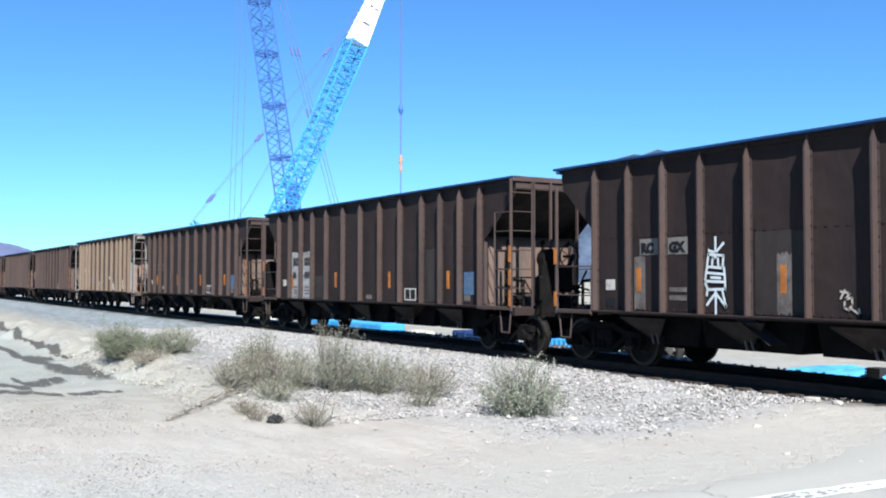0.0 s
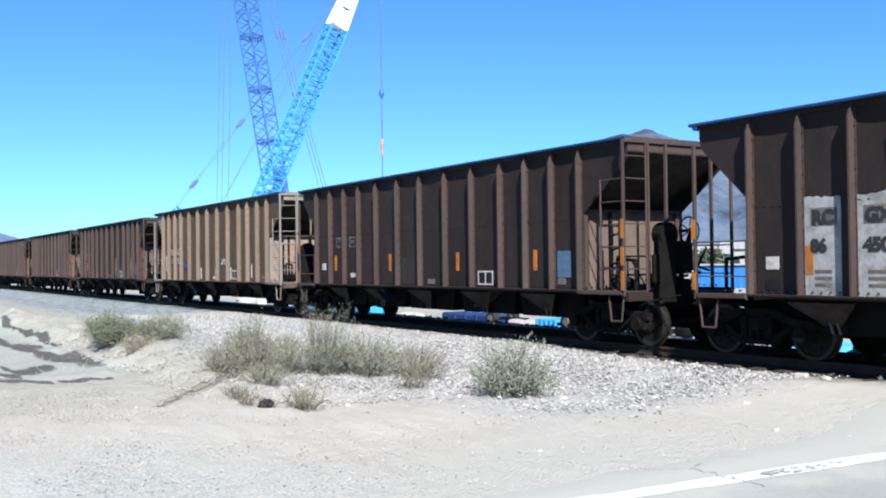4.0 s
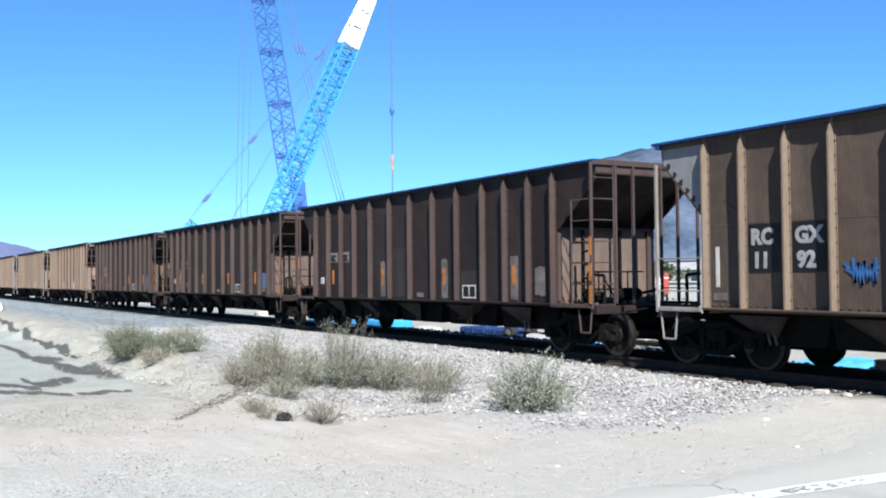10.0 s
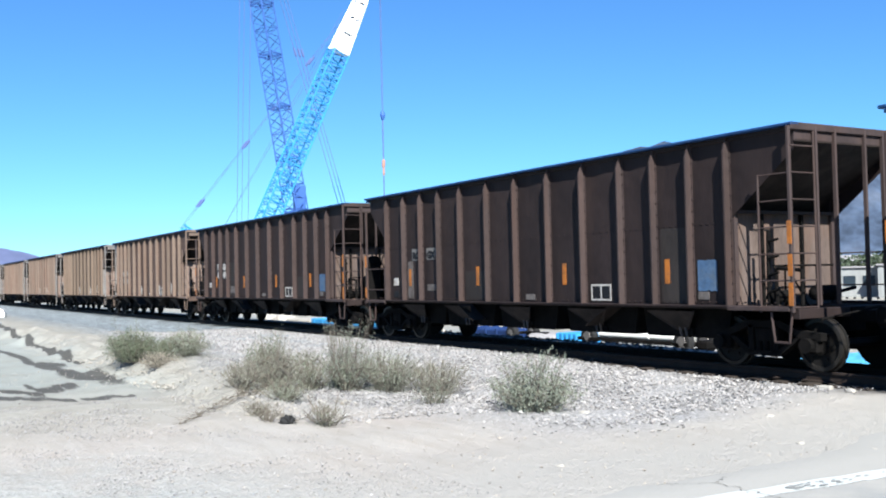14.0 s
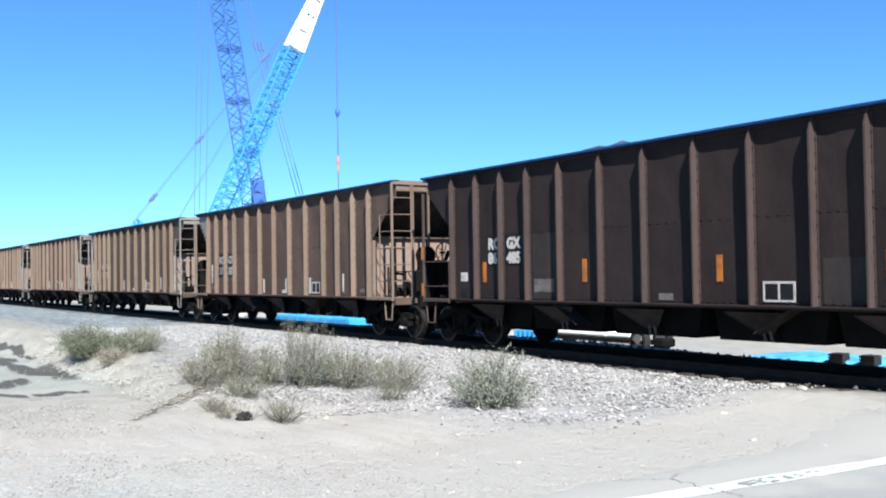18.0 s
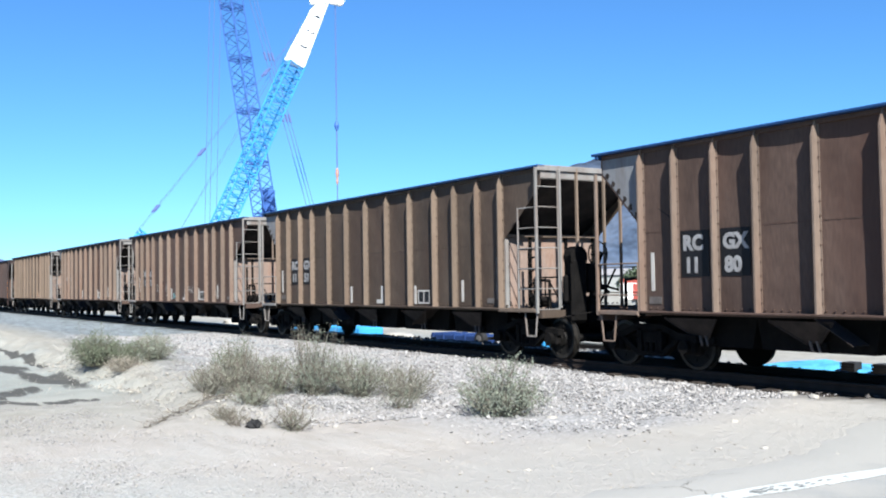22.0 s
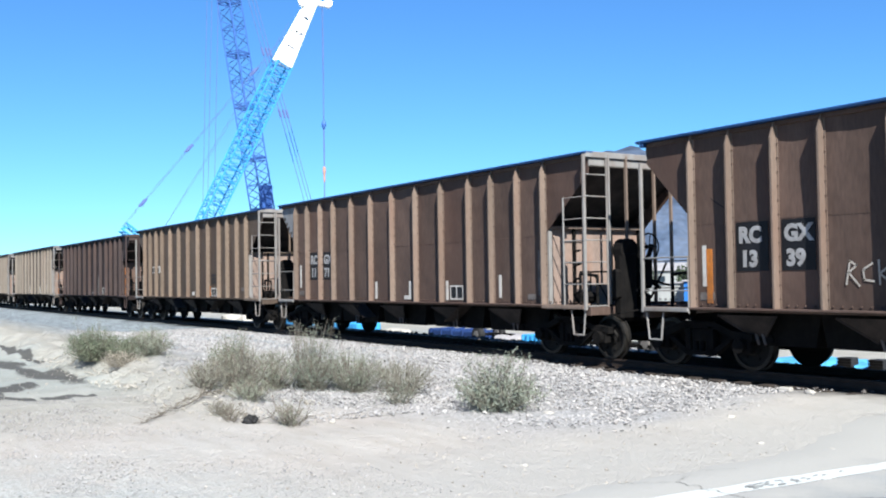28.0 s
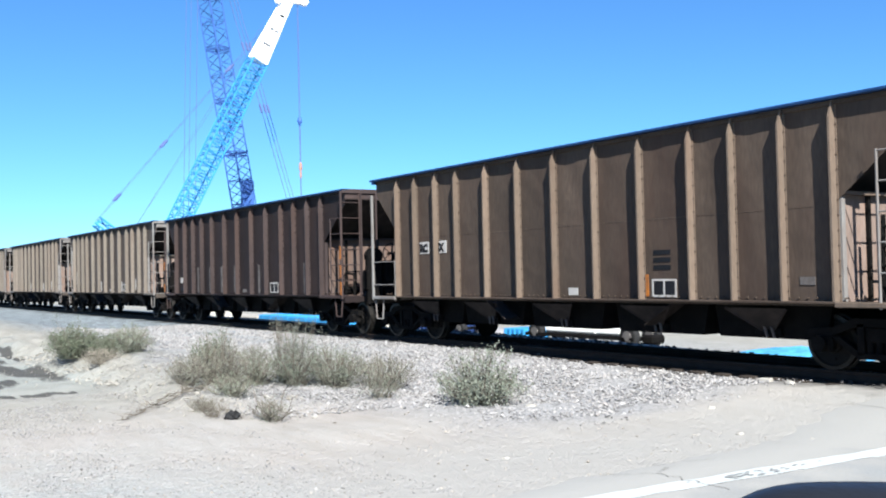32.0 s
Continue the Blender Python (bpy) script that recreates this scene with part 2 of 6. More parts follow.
def B():
    return bmesh.new()


# ---- ground ----
def smooth(a, b, v):
    t = np.clip((v - a) / (b - a), 0, 1)
    return t * t * (3 - 2 * t)


def land(x, y):
    """Height of the ground."""
    x, y = np.asarray(x, float), np.asarray(y, float)
    bed = 0.10 * smooth(8.6, 11.4, y) * (1 - smooth(16.2, 18.2, y))
    ys = 4.75 + 0.28 * np.sin(x * 0.9) + 0.15 * np.sin(x * 2.3 + 1)
    bank = 0.30 * (1 - smooth(-18, -13.2, x)) * smooth(ys, ys + 0.95, y) * (1 - 0.75 * smooth(7.6, 10.6, y)) * (1 - smooth(16, 20, y))
    road = smooth(-10.4, -9.0, x) * (1 - smooth(6.5, 8, x))
    cross = 0.15 * smooth(9.0, 12.5, y) * (1 - smooth(15.3, 19.5, y))
    yard = -0.32 * smooth(16.6, 18.6, y) * (1 - road) - 0.32 * smooth(19.5, 24, y) * road
    return bed * (1 - road) + cross * road + bank + yard


def axis(lo, hi, fine0, fine1, step, grow=1.22):
    v = list(np.arange(fine0, fine1 + 1e-6, step))
    d, q = step, fine1
    while q < hi:
        d *= grow
        q += d
        v.append(min(q, hi))
    d, q = step, fine0
    while q > lo:
        d *= grow
        q -= d
        v.insert(0, max(q, lo))
    return np.array(v)


def ground_material():
    m = bpy.data.materials.new("sand_gravel_and_dirt")
    m.use_nodes = True
    nt = m.node_tree
    n, l = nt.nodes, nt.links
    b = n["Principled BSDF"]
    b.inputs["Roughness"].default_value = 0.95
    b.inputs["Specular IOR Level"].default_value = 0.15
    co = n.new("ShaderNodeTexCoord")

    def noise_tex(scale, detail=6.0, rough=0.6, stretch=None):
        t = n.new("ShaderNodeTexNoise")
        t.inputs["Scale"].default_value, t.inputs["Detail"].default_value, t.inputs["Roughness"].default_value = scale, detail, rough
        src = co.outputs["Object"]
        if stretch:
            mp = n.new("ShaderNodeMapping")
            mp.inputs["Scale"].default_value = stretch
            l.new(src, mp.inputs[0])
            src = mp.outputs[0]
        l.new(src, t.inputs[0])
        return t.outputs[0]

    def ramp(src, a, b_, lo=0.0, hi=1.0):
        r = n.new("ShaderNodeMapRange")
        l.new(src, r.inputs[0])
        for i, v in enumerate((a, b_, lo, hi)):
            r.inputs[i + 1].default_value = v
        return r.outputs[0]

    def op(kind, a, c):
        q = n.new("ShaderNodeMath")
        q.operation = kind
        for i, v in enumerate((a, c)):
            if isinstance(v, (int, float)):
                q.inputs[i].default_value = v
            else:
                l.new(v, q.inputs[i])
        return q.outputs[0]

    def mix(f, a, c):
        q = n.new("ShaderNodeMix")
        q.data_type = "RGBA"
        l.new(f, q.inputs["Factor"])
        for k, v in (("A", a), ("B", c)):
            if isinstance(v, tuple):
                q.inputs[k].default_value = (*v, 1)
            else:
                l.new(v, q.inputs[k])
        return q.outputs["Result"]

    sep = n.new("ShaderNodeSeparateXYZ")
    l.new(co.outputs["Object"], sep.inputs[0])
    X, Y = sep.outputs[0], sep.outputs[1]
    wob = op("MULTIPLY", op("SUBTRACT", noise_tex(0.55, 5), 0.5), 2.6)
    Yw = op("ADD", Y, wob)
    Xw = op("ADD", X, wob)
    sand = mix(ramp(noise_tex(0.35), 0.35, 0.65), (0.304, 0.290, 0.268), (0.304, 0.278, 0.252))
    sand = mix(ramp(noise_tex(2.2, 8, 0.7, (0.35, 1.5, 1.0)), 0.42, 0.72, 0.0, 0.5), sand, (0.2079, 0.1848, 0.1551))
    sand = mix(ramp(Xw, -10.0, -7.6, 0.0, 0.75), sand, (0.272, 0.268, 0.252))
    sand = mix(ramp(Xw, -12.0, -15.5, 0.0, 0.8), sand, mix(ramp(noise_tex(1.3, 8, 0.7), 0.38, 0.66), (0.268, 0.264, 0.234), (0.182, 0.173, 0.146)))
    # sand at the far left cooled too, a lens tint painted into it
    sand = mix(op("MULTIPLY", ramp(Xw, -17.0, -21.0, 0.0, 0.9), ramp(Yw, 5.6, 4.4)), sand, mix(ramp(noise_tex(0.6, 8, 0.65), 0.4, 0.65), (0.222, 0.243, 0.230), (0.190, 0.200, 0.182)))
    sand = mix(ramp(noise_tex(38, 3), 0.5, 0.75, 0.0, 0.45), sand, (0.33, 0.3036, 0.2706))
    grit = mix(ramp(noise_tex(24, 3, 0.5), 0.38, 0.62), (0.1782, 0.1782, 0.1795), (0.33, 0.3267, 0.3234))
    grit = mix(ramp(noise_tex(9, 3, 0.5), 0.5, 0.68, 0.0, 0.6), grit, (0.1386, 0.1353, 0.132))
    # gravel along the track, and thin gravel over the near dirt
    gz = op("MULTIPLY", ramp(Yw, 6.3, 8.4), ramp(Y, 24.0, 19.0))
    gz = op("MULTIPLY", gz, ramp(Xw, -8.7, -9.7))
    Yg = op("ADD", Yw, op("MULTIPLY", op("MINIMUM", op("ADD", X, 15.0), 0.0), 0.16))
    left = op("MULTIPLY", ramp(Yg, 4.9, 6.3, 0.0, 0.9), ramp(Xw, -12.8, -14.4))
    left = op("MULTIPLY", left, ramp(Y, 24.0, 19.0))
    gz = op("MAXIMUM", gz, left)
    thin = op("MULTIPLY", ramp(Yw, 4.3, 2.4), ramp(Xw, -12.5, -9.5, 0.0, 1.0))
    thin = op("MULTIPLY", thin, ramp(noise_tex(3.0), 0.3, 0.6, 0.2, 0.7))
    # cooler, darker grit towards the far end: the lens's cool cast put into the colour
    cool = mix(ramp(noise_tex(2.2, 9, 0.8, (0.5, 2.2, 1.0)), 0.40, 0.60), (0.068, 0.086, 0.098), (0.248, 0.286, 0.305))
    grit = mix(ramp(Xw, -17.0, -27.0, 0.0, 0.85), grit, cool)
    pale_grit = mix(ramp(noise_tex(24, 3, 0.5), 0.38, 0.62), (0.19, 0.205, 0.20), (0.33, 0.348, 0.338))
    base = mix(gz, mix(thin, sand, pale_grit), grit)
    # damp streaks on the dirt track: runs of (x, y), each with its half-width
    shrink = n.new("ShaderNodeVectorMath")
    shrink.operation = "MULTIPLY"
    l.new(co.outputs["Object"], shrink.inputs[0])
    shrink.inputs[1].default_value = (0.15, 1.0, 0.0)
    jog = n.new("ShaderNodeTexNoise")
    jog.inputs["Scale"].default_value, jog.inputs["Detail"].default_value = 2.6, 5.0
    l.new(shrink.outputs[0], jog.inputs[0])
    jit = n.new("ShaderNodeVectorMath")
    jit.operation = "MULTIPLY_ADD"
    l.new(jog.outputs["Color"], jit.inputs[0])
    jit.inputs[1].default_value, jit.inputs[2].default_value = (0.2, 0.3, 0.0), (-0.1, -0.15, 0.0)
    here = n.new("ShaderNodeVectorMath")
    l.new(shrink.outputs[0], here.inputs[0])
    l.new(jit.outputs[0], here.inputs[1])

    def vec(kind, a, c):
        q = n.new("ShaderNodeVectorMath")
        q.operation = kind
        for i, v in enumerate((a, c)):
            if isinstance(v, tuple):
                q.inputs[i].default_value = v
            elif v is not None:
                l.new(v, q.inputs[i])
        return q

    def run_of(points, half):
        best = None
        for (x0, y0), (x1, y1) in zip(points, points[1:]):
            ba = (0.15 * (x1 - x0), y1 - y0, 0.0)
            pa = vec("SUBTRACT", here.outputs[0], (0.15 * x0, y0, 0.0)).outputs[0]
            dot = vec("DOT_PRODUCT", pa, ba).outputs["Value"]
            h = ramp(dot, 0.0, ba[0] ** 2 + ba[1] ** 2)
            on = vec("SCALE", ba, None)
            l.new(h, on.inputs["Scale"])
            d = vec("DISTANCE", pa, on.outputs[0]).outputs["Value"]
            best = d if best is None else op("MINIMUM", best, d)
        return op("DIVIDE", best, half)

    wet = None
    for half, points in ((0.13, ((-60.0, 6.1), (-44.1, 5.33), (-37.1, 5.04), (-31.9, 4.9), (-26.5, 4.85))), (0.15, ((-36.0, 3.7), (-32.4, 3.91), (-29.4, 3.99), (-26.6, 3.95), (-26.4, 4.44))),
                         (0.24, ((-27.0, 4.05), (-23.6, 4.18), (-22.2, 4.28), (-21.7, 4.56))), (0.09, ((-21.7, 2.99), (-20.25, 3.0), (-20.9, 3.43), (-21.2, 3.75))),
                         (0.07, ((-19.3, 2.0), (-18.9, 2.75), (-18.3, 3.21))), (0.07, ((-20.4, 2.4), (-19.7, 2.91))), (0.055, ((-18.4, 3.45), (-18.4, 3.84), (-18.2, 4.29)))):
        r_ = run_of(points, half)
        wet = r_ if wet is None else op("MINIMUM", wet, r_)
    wet = op("ADD", wet, op("MULTIPLY", ramp(noise_tex(2.6, 7, 0.7, (0.3, 1.0, 1.0)), 0.46, 0.66), 0.6))
    base = mix(ramp(wet, 1.2, 0.8, 0.0, 0.95), base, (0.0561, 0.05478, 0.05148))
    # bed between the rails, darkened by oil and by train shade painted in
    oil_shade = op("MULTIPLY", ramp(Yw, 12.2, 12.9), ramp(Yw, 15.6, 14.9))
    base = mix(op("MULTIPLY", oil_shade, 0.8), base, (0.033, 0.0297, 0.0264))
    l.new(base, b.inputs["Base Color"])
    bp = n.new("ShaderNodeBump")
    bp.inputs["Strength"].default_value, bp.inputs["Distance"].default_value = 0.7, 0.05
    hgt = op("ADD", op("MULTIPLY", noise_tex(26, 4), 0.7), noise_tex(5, 4))
    crumbly = op("MULTIPLY", op("MULTIPLY", ramp(Yw, 4.4, 5.1), ramp(Yw, 9.5, 7.5)), ramp(Xw, -13.0, -15.0))
    hgt = op("ADD", hgt, op("MULTIPLY", op("MULTIPLY", noise_tex(2.4, 8, 0.65), 4.5), crumbly))
    loose = op("MULTIPLY", op("MULTIPLY", ramp(Yw, 5.2, 6.4), ramp(Y, 19.0, 17.0)), ramp(Xw, -15.0, -20.0))
    hgt = op("ADD", hgt, op("MULTIPLY", op("MULTIPLY", noise_tex(3.0, 9, 0.8, (0.6, 1.6, 1.0)), 2.4), loose))
    l.new(hgt, bp.inputs["Height"])
    l.new(bp.outputs[0], b.inputs["Normal"])
    return m


def build_ground():
    xs = axis(-3200, 1500, -42, 8, 0.22)
    ys = axis(-1500, 3600, -1, 15, 0.18)
    gx, gy = np.meshgrid(xs, ys)
    gz = land(gx, gy)
    near = (np.abs(gx + 17) < 26) & (gy > -1) & (gy < 16)
    road = (gx > -8.6) & (gx < 7.5)
    bumps = np.array([[noise.noise((x * 0.9, y * 0.9, 0.3)) * 0.035 + noise.noise((x * 3.1, y * 3.1, 1.7)) * 0.016 for x in xs] for y in ys])
    gz = gz + np.where(near & ~road, bumps, 0)
    # crumbling edge of the bank
    edge = near * (1 - smooth(-15.5, -13.5, gx)) * smooth(4.3, 4.9, gy) * (1 - smooth(6.0, 7.2, gy))
    gz += edge * np.array([[noise.noise((x * 1.4, y * 2.0, 4.1)) * 0.15 + noise.noise((x * 3.2, y * 3.6, 7.7)) * 0.07 for x in xs] for y in ys])
    # a rutted bank beside the dirt track
    gz -= np.where(near, 0.10 * (1 - smooth(-19, -16, gx)) * np.exp(-((gy - 3.3 - 0.02 * (gx + 20)) / 1.5) ** 2), 0)
    verts = np.stack([gx, gy, gz], -1).reshape(-1, 3)
    nx, ny = len(xs), len(ys)
    i = (np.arange(ny - 1)[:, None] * nx + np.arange(nx - 1)).ravel()
    faces = np.stack([i, i + 1, i + 1 + nx, i + nx], 1)
    me = bpy.data.meshes.new("ground")
    me.from_pydata(verts.tolist(), [], faces.tolist())
    me.materials.append(ground_material())
    me.shade_smooth()
    tagged(new("ground", me), "pale sandy desert ground with gravel and damp streaks", "ground", kind="structure")


build_ground()


def stones(name, label, count, area, size, material, seed, keep):
    """Loose broken stones on the ground, one mesh."""
    rnd = random.Random(seed)
    verts, faces = [], []
    ico = [(0, 0, 1), (0.9, 0, 0.25), (0.28, 0.85, 0.3), (-0.72, 0.52, 0.2), (-0.72, -0.52, 0.3), (0.28, -0.85, 0.2), (0, 0, -0.5)]
    tri = [(0, 1, 2), (0, 2, 3), (0, 3, 4), (0, 4, 5), (0, 5, 1), (6, 2, 1), (6, 3, 2), (6, 4, 3), (6, 5, 4), (6, 1, 5)]
    made = 0
    while made < count:
        x, y = rnd.uniform(area[0], area[1]), rnd.uniform(area[2], area[3])
        if rnd.random() > keep(x, y):
            continue
        made += 1
        s = rnd.uniform(*size) * (1.7 if rnd.random() < 0.04 else 1)
        e = Euler((rnd.uniform(-0.5, 0.5), rnd.uniform(-0.5, 0.5), rnd.uniform(0, 6.3)))
        z = float(land(x, y))
        sc = (s * rnd.uniform(0.8, 1.3), s * rnd.uniform(0.7, 1.1), s * rnd.uniform(0.5, 0.95))
        o = len(verts)
        for p in ico:
            q = Vector((p[0] * sc[0], p[1] * sc[1], p[2] * sc[2])) * rnd.uniform(0.85, 1.15)
            q.rotate(e)
            verts.append((q.x + x, q.y + y, q.z + z + s * 0.22))
        faces += [tuple(o + k for k in t) for t in tri]
    me = bpy.data.meshes.new(name)
    me.from_pydata(verts, [], faces)
    me.materials.append(material)
    return tagged(new(name, me), label, "gravel", kind="stuff")


def island_mat(name, rgbs, rough=0.9):
    m = bpy.data.materials.new(name)
    m.use_nodes = True
    n, l = m.node_tree.nodes, m.node_tree.links
    b = n["Principled BSDF"]
    b.inputs["Roughness"].default_value = rough
    geo = n.new("ShaderNodeNewGeometry")
    cr = n.new("ShaderNodeValToRGB")
    while len(cr.color_ramp.elements) < len(rgbs):
        cr.color_ramp.elements.new(0.5)
    for i, c in enumerate(rgbs):
        cr.color_ramp.elements[i].position = i / (len(rgbs) - 1)
        cr.color_ramp.elements[i].color = (*c, 1)
    l.new(geo.outputs["Random Per Island"], cr.inputs[0])
    nz = n.new("ShaderNodeTexNoise")
    nz.inputs["Scale"].default_value = 30
    mr = n.new("ShaderNodeMapRange")
    l.new(nz.outputs[0], mr.inputs[0])
    mr.inputs[3].default_value, mr.inputs[4].default_value = 0.75, 1.25
    hs = n.new("ShaderNodeHueSaturation")
    l.new(cr.outputs[0], hs.inputs["Color"])
    l.new(mr.outputs[0], hs.inputs["Value"])
    l.new(hs.outputs[0], b.inputs["Base Color"])
    return m


BALLAST = island_mat("crushed_granite", [(0.1552, 0.1515, 0.1522), (0.2772, 0.2665, 0.2584), (0.2162, 0.2104, 0.2067), (0.316, 0.3057, 0.2957), (0.1303, 0.1262, 0.1263), (0.2606, 0.2412, 0.2297)])
# stones under the train: oil stain, with the train's shade in the colour
OIL_SHADE = island_mat("oil_and_shade_dark_stone", [(0.033, 0.0297, 0.02772), (0.0594, 0.0528, 0.0495), (0.0231, 0.02112, 0.0198)])
PEBBLE = island_mat("desert_pebbles", [(0.2772, 0.2442, 0.2046), (0.3102, 0.2838, 0.2508), (0.198, 0.1716, 0.1452), (0.3432, 0.3234, 0.297)])
stones("track_ballast", "grey and white crushed stone ballast along the track", 34000, (-36, -8.9, 6.3, 12.8), (0.014, 0.034), BALLAST, 3,
       lambda x, y: min(1, max(0.05, (y - 7.2) / 1.8)) * (1 if x < -9.5 - 0.45 * noise.noise((y * 1.3, 2, 0)) else 0.12))
stones("bank_gravel", "pale grey gravel scattered over the bank", 9000, (-24, -12.0, 5.2, 8.4), (0.010, 0.028), BALLAST, 13,
       lambda x, y: min(1, max(0.0, (y + 0.16 * min(x + 15, 0) + 0.6 * noise.noise((x * 0.8, y * 0.8, 3)) - 5.1) / 1.6)) * (0.5 + 0.5 * noise.noise((x * 1.3, y * 1.3, 8))))
CLOD = island_mat("dry_earth_clods", [(0.2772, 0.2574, 0.2244), (0.2442, 0.2211, 0.1848), (0.3036, 0.2904, 0.2574), (0.2178, 0.198, 0.165)])
stones("earth_clods", "crumbled earth clods along the bank", 1500, (-27, -13, 4.5, 6.6), (0.012, 0.035), CLOD, 17,
       lambda x, y: max(0.0, 0.4 + noise.noise((x * 0.9, y * 0.9, 11))) * (1 if y > 4.8 else 0.4))
stones("ballast_beyond", "grey crushed stone between and beyond the rails", 3400, (-30, -3.0, 12.7, 16.6), (0.03, 0.055), OIL_SHADE, 4, lambda x, y: 1)
stones("roadside_grit", "fine grey grit strewn over the verge", 9000, (-17, -6.6, 1.5, 4.8), (0.005, 0.013), BALLAST, 21,
       lambda x, y: max(0.05, 0.55 + 0.9 * noise.noise((x * 0.7, y * 1.1, 6))) * (1.0 if y < 3.6 else 0.5))
stones("loose_pebbles", "scattered pale pebbles on the dirt", 2000, (-24, -4.5, 2.2, 9.0), (0.006, 0.017), PEBBLE, 5, lambda x, y: 0.8)


# ---- track ----
def rail_profile(y):
    return [(y + a, ZR + b) for a, b in ((-0.07, -0.17), (0.07, -0.17), (0.07, -0.155), (0.012, -0.135), (0.010, -0.045), (0.036, -0.035), (0.036, -0.004), (0.028, 0), (-0.028, 0), (-0.036, -0.004), (-0.036, -0.035), (-0.010, -0.045), (-0.012, -0.135), (-0.07, -0.155))]


RAILM = mat("rusted_rail_steel", (0.0264, 0.01914, 0.01584), 0.8, metal=0.1, vary=0.25, scale=4, fine=40, bump=0.15)
track = thing("railway_track", "single railway track of rusty rails on dark timber sleepers", "track", kind="structure")
for side in (-0.755, 0.755):
    bm = B()
    prism(bm, rail_profile(YT + side), "x", -700, 90)
    part("rail", bm, RAILM, track)
bm = B()
box(bm, -0.115, 0.115, -1.1, 1.1, -0.09, 0.09, 0.012)
tie_mesh = mesh_of(bm, "sleeper", TIMBER)
tr_rnd = random.Random(8)
for i in range(90):
    ob = new("sleeper", tie_mesh)
    ob.parent = track
    ob.matrix_basis = pose(-4.0 - 0.52 * i, YT + tr_rnd.uniform(-0.04, 0.04), ZR - 0.262, 0, 0, tr_rnd.uniform(-1, 1))


# ---- hopper cars ----
CHUTE = mat("grimy_chute_plate", (0.0216, 0.01665, 0.01485), 0.85, vary=0.3, scale=3, fine=30, bump=0.2, dirt=(0.0405, 0.0306, 0.0261), dirt_amount=0.6, dirt_scale=3)
RIBS_T = [-1.34, -2.21, -3.14, -4.0, -5.15, -6.3, -7.45, -8.58, -9.68, -10.78, -11.62, -12.5, -13.31]
RIBS_D = [-1.34, -2.21, -3.10, -4.0, -5.13, -6.27, -7.45, -8.58, -9.74, -10.76, -11.66, -12.56, -13.5]
HW, SILL, DEEP = 1.45, 0.95, 0.14


def dent(x, z, u, sgn, LEN):
    """Depth by which the sheet between two ribs is pushed in, deepest near the top."""
    d = 0.5 + 0.9 * noise.noise((x * 1.5, sgn * 3.0 + LEN, z * 0.9)) + 0.35 * noise.noise((x * 4.0, sgn * 5.0, z * 2.6 + LEN))
    deep = 0.009 + 0.024 * min(1.0, max(0.0, (z - 2.1) / 1.0))
    return deep * max(0.0, d) * math.sin(math.pi * u) ** 0.6


